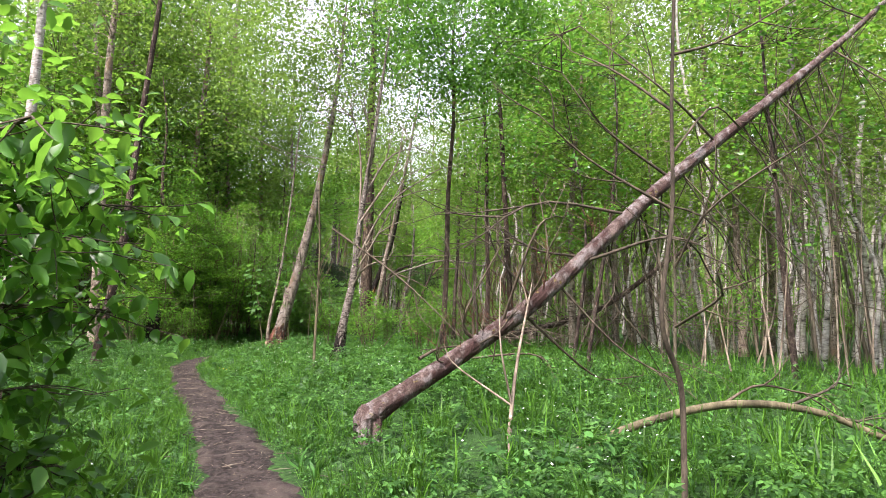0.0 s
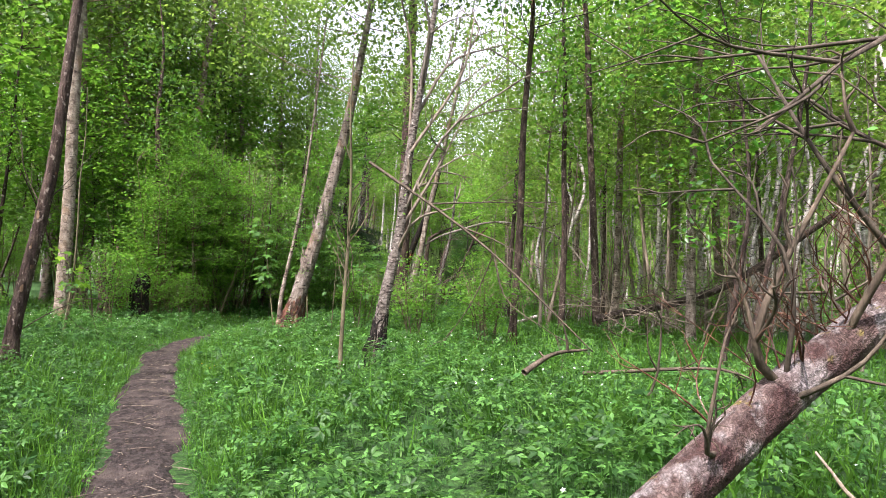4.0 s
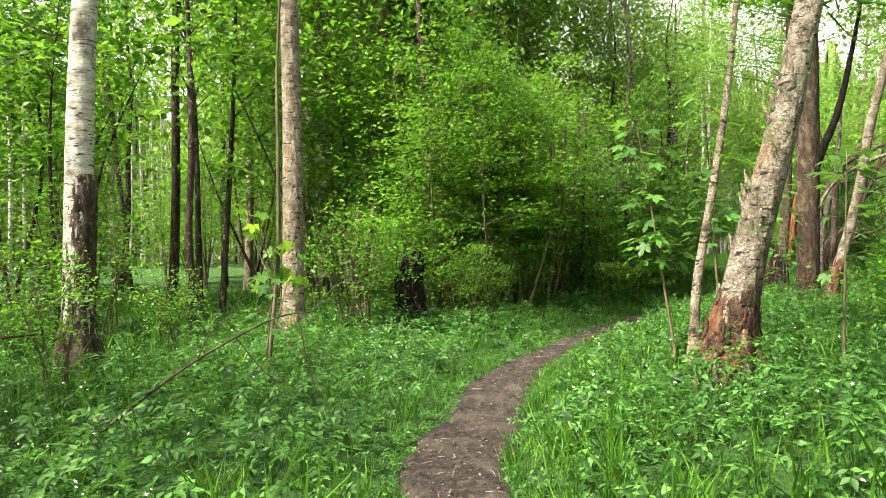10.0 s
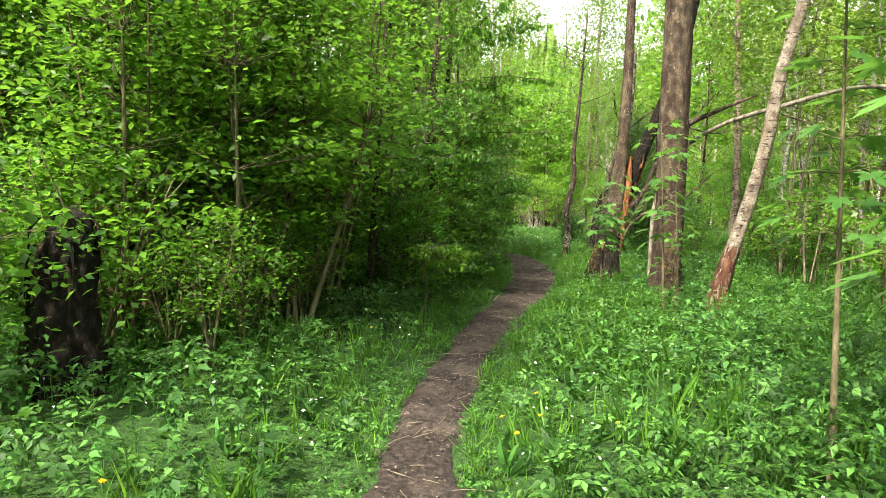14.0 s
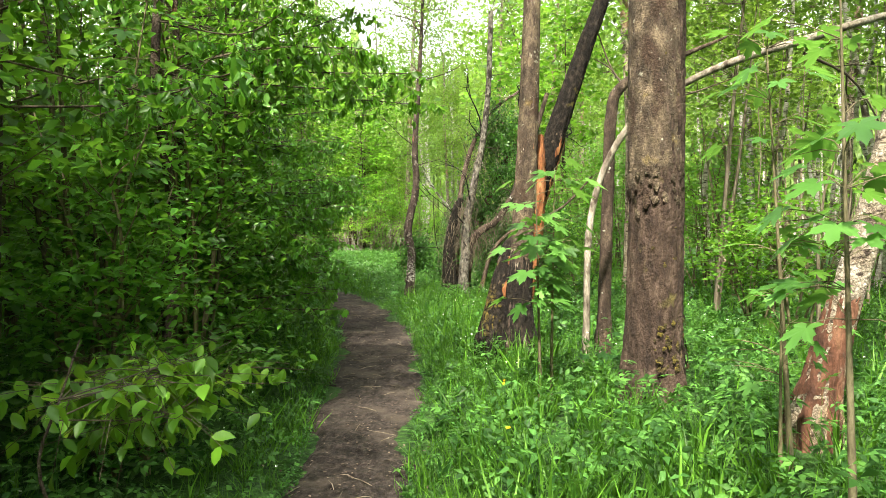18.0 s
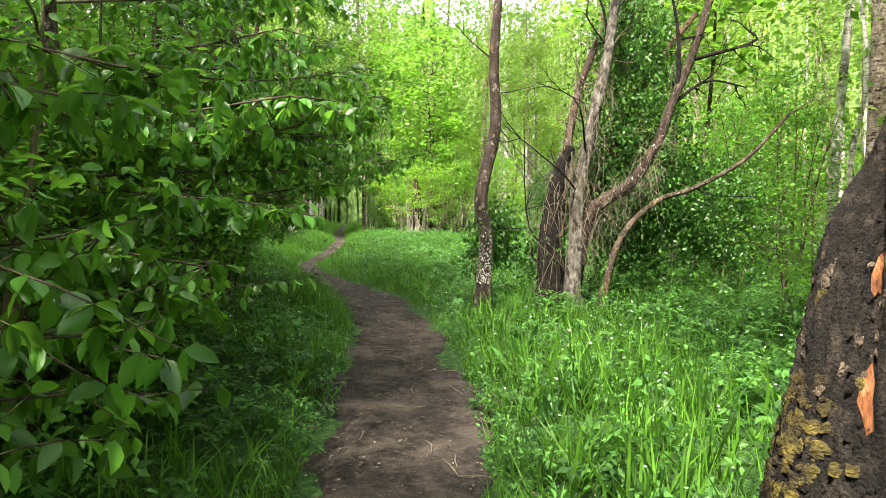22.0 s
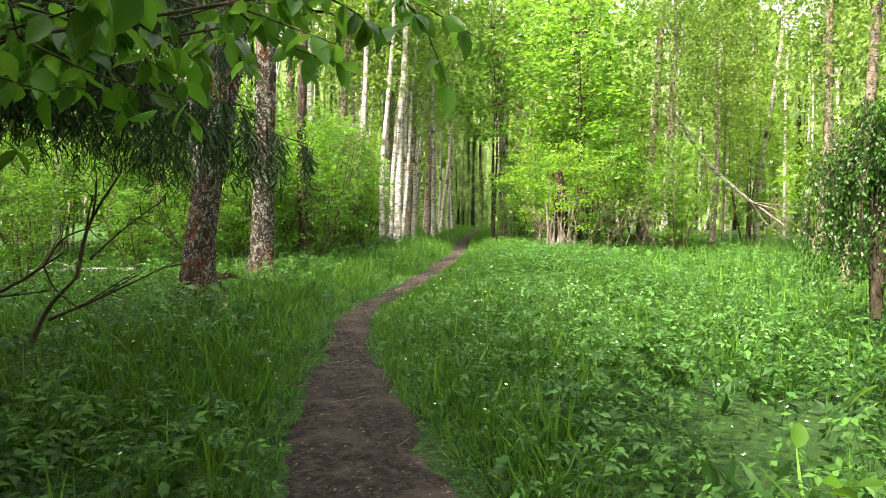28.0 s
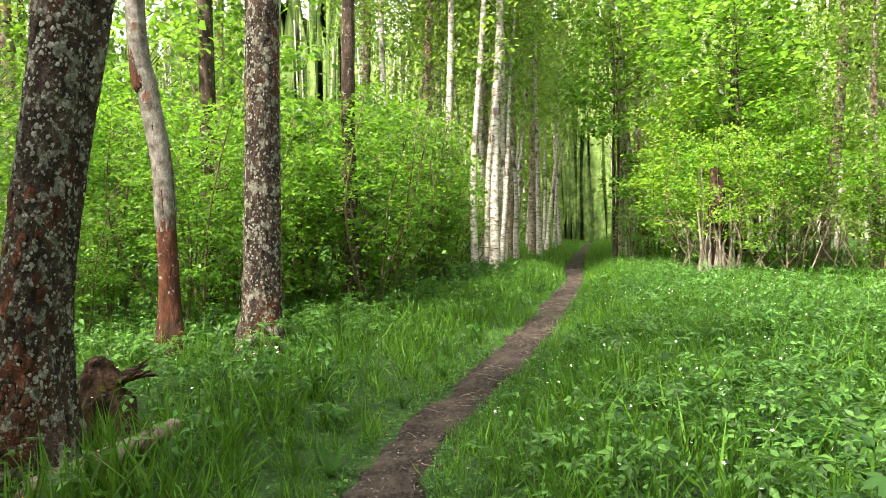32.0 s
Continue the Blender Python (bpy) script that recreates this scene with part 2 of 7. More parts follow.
M_split = bark_material("split_orange_wood", [(0.3, (0.06, 0.022, 0.010)), (0.5, (0.21, 0.078, 0.028)), (0.7, (0.36, 0.19, 0.09))], 22, (1, 1, 0.16), [], 0.85, 0.9)
M_pale = bark_material("pale_grey_bark", [(0.3, (0.07, 0.058, 0.046)), (0.5, (0.19, 0.17, 0.14)), (0.7, (0.36, 0.335, 0.29))], 10, (1, 1, 0.35), [(6, 0.58, 0.64, (0.06, 0.045, 0.035), (1, 1, 0.5))], 0.9, 0.9, 0.02)
M_flaky = bark_material("flaking_pale_bark", [(0.32, (0.06, 0.048, 0.038)), (0.5, (0.19, 0.165, 0.135)), (0.68, (0.36, 0.325, 0.28))], 16, (1, 1, 1.8), [(11, 0.56, 0.63, (0.035, 0.027, 0.02), (1, 1, 2.2)), (5, 0.6, 0.7, (0.09, 0.075, 0.05), (1, 1, 0.6))], 0.92, 1.0, 0.03)
M_umber = bark_material("dark_red_brown_bark", [(0.3, (0.016, 0.010, 0.008)), (0.5, (0.045, 0.029, 0.022)), (0.7, (0.105, 0.074, 0.057))], 12, (1, 1, 0.4), [(5, 0.62, 0.70, (0.10, 0.085, 0.03), (1, 1, 0.6))], 0.93, 1.0, 0.03)
M_willow = bark_material("grey_willow_bark", [(0.32, (0.022, 0.019, 0.016)), (0.5, (0.11, 0.10, 0.086)), (0.68, (0.27, 0.255, 0.225))], 14, (1, 1, 0.6), [(9, 0.55, 0.62, (0.022, 0.018, 0.014), (1, 1, 0.6)), (4, 0.6, 0.7, (0.10, 0.105, 0.06), (1, 1, 0.8))], 0.93, 1.0, 0.03)
M_limb = bark_material("red_brown_limb_bark", [(0.3, (0.030, 0.014, 0.010)), (0.5, (0.095, 0.040, 0.024)), (0.7, (0.19, 0.095, 0.058))], 10, (1, 1, 0.3), [(7, 0.60, 0.68, (0.17, 0.13, 0.10), (1, 1, 0.5))], 0.92, 0.9, 0.02)
M_rot = bark_material("rotten_wood", [(0.3, (0.016, 0.011, 0.009)), (0.5, (0.055, 0.032, 0.022)), (0.7, (0.12, 0.07, 0.042))], 12, (1, 1, 0.5), [(5, 0.60, 0.66, MOSS, (1, 1, 1))], 0.95, 1.0, 0.04)
M_moss = bark_material("moss_clad_bark", [(0.3, (0.018, 0.014, 0.010)), (0.5, (0.060, 0.048, 0.014)), (0.7, (0.17, 0.135, 0.028))], 14, (1, 1, 1), [(3, 0.48, 0.58, (0.03, 0.022, 0.016), (1, 1, 1))], 0.97, 1.0, 0.04)

M_leaf = leaf_material("fresh_green_leaf", (0.034, 0.100, 0.009), (0.092, 0.232, 0.021), (0.26, 0.52, 0.045), 0.50)
M_maple = leaf_material("maple_leaf", (0.036, 0.110, 0.020), (0.085, 0.210, 0.042), (0.20, 0.42, 0.06), 0.42)
M_cherry = leaf_material("deep_green_leaf", (0.033, 0.106, 0.016), (0.086, 0.228, 0.032), (0.26, 0.55, 0.045), 0.48, 0.38, 7.0, 1.0, 0.45)
M_bright = leaf_material("yellow_green_leaf", (0.060, 0.158, 0.012), (0.140, 0.300, 0.028), (0.38, 0.62, 0.05), 0.52)
M_birch_leaf = leaf_material("birch_leaf", (0.050, 0.105, 0.016), (0.125, 0.225, 0.036), (0.34, 0.54, 0.07), 0.52)
M_herb = leaf_material("herb_leaf", (0.018, 0.060, 0.013), (0.056, 0.150, 0.032), (0.15, 0.34, 0.05), 0.34, 0.5, 1.2, 0.9, 0.22)
M_grass = leaf_material("grass_blade", (0.026, 0.082, 0.010), (0.080, 0.200, 0.024), (0.20, 0.41, 0.04), 0.36, 0.5, 1.2, 0.8, 0.22)
M_nettle = leaf_material("nettle_leaf", (0.020, 0.070, 0.016), (0.055, 0.160, 0.036), (0.13, 0.33, 0.05), 0.30, 0.55, 1.2, 0.8, 0.22)
M_spruce = leaf_material("spruce_needle", (0.010, 0.032, 0.008), (0.026, 0.068, 0.014), (0.05, 0.12, 0.02), 0.15, 0.55)
M_dusky = leaf_material("dusky_green_leaf", (0.018, 0.060, 0.009), (0.050, 0.140, 0.018), (0.12, 0.30, 0.03), 0.32, 0.45)
M_soil = plain_material("trodden_earth", [(0.32, (0.007, 0.005, 0.004)), (0.5, (0.026, 0.019, 0.0165)), (0.68, (0.068, 0.052, 0.045))], 17, 0.94, 1.0, 0.035,
                        (2.1, 0.50, 0.64, (0.064, 0.049, 0.041)))
# dark greens paint the shade in the gaps between the herbs
M_ground = plain_material("forest_floor", [(0.32, (0.006, 0.020, 0.004)), (0.5, (0.022, 0.062, 0.010)), (0.68, (0.055, 0.140, 0.022))], 14, 0.95, 1.0, 0.05,
                          (0.8, 0.5, 0.66, (0.024, 0.066, 0.012)))
M_litter = plain_material("dead_leaf_litter", [(0.0, (0.045, 0.032, 0.025)), (0.6, (0.10, 0.075, 0.056)), (1.0, (0.19, 0.15, 0.115))], 20, 0.9, 0.3, 0.01, None, True)
M_white = plain_material("white_petal", [(0.0, (0.72, 0.74, 0.70)), (1.0, (0.86, 0.87, 0.84))], 30, 0.6, 0.1, 0.002, None, True)
M_yellow = plain_material("yellow_petal", [(0.0, (0.72, 0.42, 0.01)), (1.0, (0.86, 0.58, 0.02))], 30, 0.6, 0.1, 0.002, None, True)

# ---- mesh tools ----
RNG = np.random.default_rng(7)


def raw_mesh(name, verts, faces, material, smooth=True):
    """A mesh from arrays: verts (n, 3) and a list of face arrays (m, k)."""
    me = bpy.data.meshes.new(name)
    verts = np.ascontiguousarray(verts, dtype=np.float32)
    faces = [np.asarray(f, dtype=np.int32) for f in faces if len(f)]
    me.vertices.add(len(verts))
    me.vertices.foreach_set("co", verts.ravel())
    sizes = np.concatenate([np.full(len(f), f.shape[1], dtype=np.int32) for f in faces])
    me.loops.add(int(sizes.sum()))
    me.loops.foreach_set("vertex_index", np.concatenate([f.ravel() for f in faces]))
    me.polygons.add(len(sizes))
    me.polygons.foreach_set("loop_start", np.concatenate(([0], np.cumsum(sizes)[:-1])).astype(np.int32))
    if smooth:
        me.polygons.foreach_set("use_smooth", np.ones(len(sizes), dtype=bool))
    me.materials.append(material)
    me.update(calc_edges=True)
    return me


# parts too fine to pick apart
FINE = {"twig_work", "limb_work", "leaf_stalk", "foliage", "crown", "leafage", "needle_cover", "lichen", "moss", "bark_flaking", "side_spray", "stem_work", "mossy_foot", "shredded_foot", "split_wood", "peeled_bark"}


def part(name, mesh, parent, label=""):
    ob = new(name, mesh)
    ob.parent = parent
    return tagged(ob, label, kind="stuff" if name in FINE else "")


FEET = []   # feet of trees and logs, kept clear of tall herbs


def thing(name, x, y, label, category, group="", z=None):
    ob = new(name)
    if category in ("tree", "fallen tree", "spruce", "stump", "log") and not group:
        FEET.append((x, y))
    ob.empty_display_size = 0.2
    ob.location = (x, y, float(datum(x, y)) if z is None else z)
    return tagged(ob, label, category, group)


class Heap:
    """Gathers pieces of one mesh."""

    def __init__(self):
        self.v, self.f, self.n = [], {}, 0

    def add(self, verts, faces):
        verts = np.asarray(verts, dtype=float)
        for f in faces:
            f = np.asarray(f, dtype=np.int64)
            if len(f):
                self.f.setdefault(f.shape[1], []).append(f + self.n)
        self.v.append(verts)
        self.n += len(verts)
        return self

    def mesh(self, name, material, smooth=True):
        return raw_mesh(name, np.concatenate(self.v), [np.concatenate(fs) for fs in self.f.values()], material, smooth)


def curve_through(points, n):
    """n points of a smooth line through the given ones."""
    p = np.asarray(points, dtype=float)
    if len(p) == 2:
        return p[0] + (p[1] - p[0]) * np.linspace(0, 1, n)[:, None]
    q = np.concatenate(([2 * p[0] - p[1]], p, [2 * p[-1] - p[-2]]))
    u = np.linspace(0, len(p) - 1, n)
    k = np.minimum(u.astype(int), len(p) - 2)
    w = (u - k)[:, None]
    a, b, c, d = q[k], q[k + 1], q[k + 2], q[k + 3]
    return 0.5 * (2 * b + (c - a) * w + (2 * a - 5 * b + 4 * c - d) * w**2 + (3 * b - a - 3 * c + d) * w**3)


def furrows(ang, along, r, rng, ridges):
    """Broken bark plates: lengthwise furrows that wander and join, and cracks across them. 0 on a plate, down to -1 in a furrow."""
    p = rng.uniform(0, 6.28, 8)
    z = (along / max(float(np.mean(r)), 0.02))[:, None] * 0.22
    a = ang[None, :]
    w = 1.2 * np.sin(3.1 * z + p[0] + 1.5 * np.sin(2 * a + p[1])) + 0.8 * np.sin(7.3 * z + p[2] + 3 * a) + 0.5 * np.sin(15.1 * z + p[3] - 4 * a)
    lengthwise = np.exp(-(np.abs(np.sin(0.5 * ridges * a + w)) / 0.33) ** 2)
    v = 6.5 * z + 1.6 * np.sin(4 * a + p[4] + 2.2 * z) + 1.1 * np.sin(9 * a + p[5])
    across = np.exp(-(np.abs(np.sin(v)) / 0.22) ** 2) * (0.5 + 0.5 * np.sin(5 * a + 3.7 * z + p[6]))
    return -np.maximum(lengthwise, 0.8 * across) + 0.25 * np.sin(11 * a + 9 * z + p[7])


def tube(heap, line, radii, sides=6, rough=0.0, flare=0.0, lobes=5, rng=RNG, cap=True, ridges=0, deep=0.07):
    """A limb or trunk along a line, with uneven bark and, at the foot, a flare of root lobes."""
    line = np.asarray(line, dtype=float)
    radii = np.broadcast_to(np.asarray(radii, dtype=float), (len(line),))
    rooted = -0.2 <= line[0, 2] <= -0.03 and line[1, 2] > line[0, 2]
    if rooted:   # down through the herbs into the ground
        line, radii = np.concatenate((line[:1] - (0, 0, 0.45), line)), np.concatenate((radii[:1], radii))
    n = len(line)
    way = np.gradient(line, axis=0)
    way /= np.linalg.norm(way, axis=1)[:, None] + 1e-9
    ref = np.where(np.abs(way[:, 2:3]) > 0.9, np.array([[1.0, 0, 0]]), np.array([[0, 0, 1.0]]))
    if np.abs(way[:, 2]).min() < 0.9 < np.abs(way[:, 2]).max():
        ref = np.tile([[0.35, 0.93, 0.1]], (n, 1))
    a = np.cross(way, ref)
    a /= np.linalg.norm(a, axis=1)[:, None] + 1e-9
    b = np.cross(way, a)
    ang = np.arange(sides) * 2 * math.pi / sides
    r = np.repeat(radii[:, None], sides, axis=1)
    if flare:
        away = np.linalg.norm(line - line[int(rooted)], axis=1)[:, None] * (np.arange(n) >= rooted)[:, None]
        ph = rng.uniform(0, 6.3)
        r = r * (1 + flare * np.exp(-away / (0.9 * radii[0] + 0.05)) * (0.75 + 0.45 * np.cos(lobes * ang + ph)[None, :]))
    if rough:
        ridge = rng.normal(0, 1, (1, sides)) * 0.5 + rng.normal(0, 1, (n, sides)) * 0.45
        drift = np.cumsum(rng.normal(0, 0.4, (n, sides)), axis=0)
        drift -= drift.mean(axis=0)
        r = r * (1 + rough * (ridge + 0.25 * np.clip(drift, -2, 2)))
    if ridges:
        along = np.concatenate(([0], np.cumsum(np.linalg.norm(np.diff(line, axis=0), axis=1))))
        r = r * (1 + deep * furrows(ang, along, radii[: n // 2], rng, ridges))
    ring = line[:, None, :] + r[:, :, None] * (np.cos(ang)[None, :, None] * a[:, None, :] + np.sin(ang)[None, :, None] * b[:, None, :])
    k = np.arange(n - 1)[:, None] * sides
    i = np.arange(sides)[None, :]
    j = (i + 1) % sides
    quads = np.stack([k + i, k + sides + i, k + sides + j, k + j], axis=-1).reshape(-1, 4)
    faces = [quads]
    verts = ring.reshape(-1, 3)
    if cap:
        verts = np.concatenate([verts, line[-1:] + way[-1:] * radii[-1] * 0.5])
        top = len(verts) - 1
        s = (n - 1) * sides
        faces.append(np.stack([s + i[0], np.full(sides, top), s + j[0]], axis=-1))
    heap.add(verts, faces)


DIAMOND = (np.array([[0, 0, 0], [-0.30, 0.45, 0.07], [0, 1, -0.06], [0.30, 0.45, 0.07]]), [np.array([[0, 3, 2], [0, 2, 1]])])
OVATE = (np.array([[0, 0, 0], [-0.19, 0.18, 0.05], [-0.27, 0.46, 0.08], [-0.16, 0.78, 0.03], [0, 1.0, -0.12], [0.16, 0.78, 0.03], [0.27, 0.46, 0.08], [0.19, 0.18, 0.05], [0, 0.5, 0]]),
         [np.array([[0, 8, 2, 1], [8, 4, 3, 2], [0, 7, 6, 8], [8, 6, 5, 4]])])
OVATE_LOW = (np.array([[0, 0, 0], [-0.27, 0.32, 0.07], [0, 0.5, 0], [0.27, 0.32, 0.07], [0, 1.0, -0.12]]), [np.array([[0, 2, 1], [0, 3, 2], [1, 2, 4], [2, 3, 4]])])
BLADE = (np.array([[-0.02, 0, 0], [0.02, 0, 0], [-0.016, 0.5, 0.10], [0.016, 0.5, 0.10], [0, 1.0, -0.02]]), [np.array([[0, 1, 3, 2]]), np.array([[2, 3, 4]])])
STRAP = (np.array([[-0.05, 0, 0], [0.05, 0, 0], [-0.085, 0.45, 0.13], [0.085, 0.45, 0.13], [-0.06, 0.8, 0.06], [0.06, 0.8, 0.06], [0, 1.0, -0.08]]),
         [np.array([[0, 1, 3, 2], [2, 3, 5, 4]]), np.array([[4, 5, 6]])])


def palm_leaf():
    """A maple leaf: five pointed lobes with notches, folded a little along the middle."""
    half = ((150, 0.16), (122, 0.36), (104, 0.58), (94, 0.50), (78, 0.34), (66, 0.68), (58, 0.66), (50, 0.93), (43, 0.70), (37, 0.70), (25, 0.42), (15, 0.80), (9, 0.77))
    v = [(0, 0.12, 0)]
    for ang, length in [(-g, r) for g, r in half] + [(0, 1.0)] + list(half[::-1]):
        a = radians(ang)
        v.append((math.sin(a) * length * 0.9, 0.12 + math.cos(a) * length, -0.14 * length * length + 0.07 * abs(math.sin(a))))
    return np.array(v), [np.array([[0, k + 1, k] for k in range(1, len(v) - 1)])]


def pinnate_leaf():
    """A compound herb leaf: five pointed leaflets on one stalk."""
    v, f = [], []
    for x, y, ang, s in ((0, 0.50, 0, 0.50), (-0.02, 0.48, 62, 0.46), (0.02, 0.48, -62, 0.46), (-0.02, 0.22, 78, 0.40), (0.02, 0.22, -78, 0.40)):
        a, k = radians(ang), len(v)
        c, sn = math.cos(a), math.sin(a)
        for px, py, pz in ((0, 0, 0), (-0.25, 0.42, 0.06), (0, 1, -0.12), (0.25, 0.42, 0.06)):
            v.append((x + s * (c * px - sn * py), y + s * (sn * px + c * py), s * pz))
        f += [[k, k + 3, k + 2], [k, k + 2, k + 1]]
    return np.array(v), [np.array(f)]


def star_flower(petals, cup):
    v = [(0, 0, 0)]
    for k in range(petals * 2):
        a, r = math.pi * k / petals, (0.5 if k % 2 == 0 else 0.20)
        v.append((math.sin(a) * r, math.cos(a) * r, cup if k % 2 == 0 else cup * 0.3))
    m = petals * 2
    return np.array(v), [np.array([[0, 1 + (k + 1) % m, 1 + k] for k in range(m)])]


PALM, PINNATE, STAR, HEAD = palm_leaf(), pinnate_leaf(), star_flower(5, 0.06), star_flower(9, 0.12)


def sprinkle(heap, where, size, shape=DIAMOND, rise=-0.15, spread=0.35, flat=0.65, rng=RNG, heading=None):
    """Many leaves at once: where (n, 3), size a number or (n,), rise the mean slope, flat how level the blades lie."""
    where = np.asarray(where, dtype=float)
    n = len(where)
    if n == 0:
        return
    size = np.broadcast_to(np.asarray(size, dtype=float), (n,)) * rng.uniform(0.7, 1.25, n)
    az = rng.uniform(0, 2 * math.pi, n) if heading is None else heading
    el = rng.normal(rise, spread, n)
    d = np.stack([np.cos(el) * np.cos(az), np.cos(el) * np.sin(az), np.sin(el)], axis=1)
    nn = rng.normal(0, 1, (n, 3)) * (1 - flat)
    nn[:, 2] += flat
    side = np.cross(d, nn)
    side /= np.linalg.norm(side, axis=1)[:, None] + 1e-9
    up = np.cross(side, d)
    tv, tf = shape
    v = where[:, None, :] + size[:, None, None] * (tv[None, :, 0:1] * side[:, None, :] + tv[None, :, 1:2] * d[:, None, :] + tv[None, :, 2:3] * up[:, None, :])
    off = (np.arange(n) * len(tv))[:, None, None]
    heap.add(v.reshape(-1, 3), [(f[None, :, :] + off).reshape(-1, f.shape[1]) for f in tf])

# ---- the lie of the land ----
# the trail's middle and width along its length: (y, x, width)
TRAIL = np.array([(-60, -12, 0.8), (-20, -0.4, 0.9), (-14, 0.1, 0.9), (-9, 0.42, 0.92), (-4, 0.40, 0.9), (-1.9, 0.32, 0.82), (1, 0.10, 0.7), (3.9, -0.17, 0.72), (6.1, -0.42, 0.7), (9, -0.62, 0.64), (10.9, -0.76, 0.7), (13.1, -0.56, 0.72),
                  (15.1, -0.17, 0.62), (16.3, 0.22, 0.56), (17.9, 0.84, 0.52), (19.5, 1.55, 0.54), (22.1, 2.95, 0.62), (24, 4.1, 0.8), (26, 5.3, 0.98), (27.6, 6.12, 1.05), (29.2, 6.92, 1.08), (31, 7.72, 1.12), (32.9, 8.46, 1.1), (34.2, 8.87, 1.08),
                  (35.6, 9.28, 1.12), (37.6, 9.66, 1.1), (38.8, 9.7, 0.98), (40, 9.8, 0.8), (41.2, 9.95, 0.58), (42.3, 10.12, 0.48), (44, 10.47, 0.48), (45, 10.7, 0.52), (46.3, 11.32, 0.52), (48.4, 12.22, 0.6), (51.6, 13.55, 0.6), (60, 16.75, 0.52),
                  (66.4, 18.75, 0.6), (76, 22, 0.6), (115, 36, 0.8), (150, 49, 0.8)])
TRAIL_Y, TRAIL_X, TRAIL_W = TRAIL[:, 0], TRAIL[:, 1], TRAIL[:, 2]


def trail_x(y):
    return np.interp(y, TRAIL_Y, TRAIL_X)


def off_trail(x, y):
    """Signed distance from the trail's middle, to the right positive."""
    slope = (trail_x(np.asarray(y) + 0.5) - trail_x(np.asarray(y) - 0.5))
    return (np.asarray(x) - trail_x(y)) / np.sqrt(1 + slope**2)


def smooth(a, b, v):
    u = np.clip((np.asarray(v, dtype=float) - a) / (b - a), 0, 1)
    return u * u * (3 - 2 * u)


def datum(x, y):
    """The level about which the herb tops lie and from which the trees' heights are told."""
    x, y = np.asarray(x, dtype=float), np.asarray(y, dtype=float)
    d = off_trail(x, y)
    h = 0.20 * smooth(1.2, 3.2, d) * (1 - smooth(11, 16, y)) + 0.06 * smooth(0.4, 1.2, np.abs(d))
    h += 0.035 * np.sin(x * 1.3 + 0.7 * y) * np.sin(y * 0.9 - 0.4 * x) * smooth(0.5, 2.0, np.abs(d))
    h += 0.25 * np.sin(x * 0.11 + 2) * np.sin(y * 0.09) * smooth(9, 20, np.abs(d))
    return h


def heights(x, y):
    """The ground, sunken under the herbs and lowest along the trail."""
    return datum(x, y) - 0.42 + 0.08 * smooth(0.5, 1.6, np.abs(off_trail(x, y)))


def height(x, y):
    return float(heights(x, y))


def steps(*spans):
    out = []
    for a, b, s in spans:
        out.append(np.arange(a, b, s))
    return np.concatenate(out)


gx = steps((-400, -60, 40), (-60, -16, 4), (-16, 28, 0.4), (28, 60, 4), (60, 441, 40))
gy = steps((-400, -40, 40), (-40, -18, 2.2), (-18, 70, 0.4), (70, 110, 4), (110, 500, 40))
GX, GY = np.meshgrid(gx, gy)
gv = np.stack([GX, GY, heights(GX, GY)], axis=-1).reshape(-1, 3)
nx = len(gx)
k = (np.arange(len(gy) - 1)[:, None] * nx + np.arange(nx - 1)[None, :]).ravel()
ground = new("ground", raw_mesh("ground", gv, [np.stack([k, k + 1, k + nx + 1, k + nx], axis=1)], M_ground))
tagged(ground, "forest floor with the shade under herbs and grass in its dark green", "ground", kind="structure")

# the trodden trail: an uneven strip with frayed edges
ty = np.concatenate([np.arange(-30, -13, 0.3), np.arange(-13, 52, 0.045), np.arange(52, 110, 0.3)])
across = np.linspace(-1, 1, 31)
prng = np.random.default_rng(3)
ey = np.arange(-30, 111, 0.09)
edge = np.stack([np.interp(ty, ey, np.convolve(prng.normal(0, 0.26, len(ey) + 8), np.ones(9) / 4.0, "valid")) for _ in range(2)], axis=1)
half = np.interp(ty, TRAIL_Y, TRAIL_W) / 2
slope = (trail_x(ty + 0.5) - trail_x(ty - 0.5))
nrm = np.stack([np.ones_like(slope), -slope], axis=1) / np.sqrt(1 + slope**2)[:, None]
left, right = half * (1.16 + edge[:, 0]), half * (1.16 + edge[:, 1])
wide = np.where(across[None, :] < 0, left[:, None], right[:, None]) * across[None, :]
px, py = trail_x(ty)[:, None] + nrm[:, 0:1] * wide, ty[:, None] + nrm[:, 1:2] * wide


def clods(size, depth):
    """Uneven trodden lumps about so many points across."""
    raw = prng.normal(0, 1, px.shape)
    for ax in (0, 1):
        raw = sum(np.roll(raw, q, axis=ax) for q in range(size)) / math.sqrt(size)
    return depth * raw


lump = np.clip(clods(2, 0.005) + clods(4, 0.007) + clods(9, 0.008), -0.026, 0.03)
lift = 0.046 - 0.085 * np.abs(across[None, :]) ** 6 - 0.010 * (1 - across[None, :] ** 2) + lump
tv = np.stack([px, py, heights(px, py) + lift], axis=-1).reshape(-1, 3)
n = len(across)
k = (np.arange(len(ty) - 1)[:, None] * n + np.arange(n - 1)[None, :]).ravel()
trail = new("footpath", raw_mesh("footpath", tv, [np.stack([k, k + 1, k + n + 1, k + n], axis=1)], M_soil))
tagged(trail, "trodden bare earth footpath with scattered dead leaves", "path", kind="structure")

# ---- trees and shrubs ----


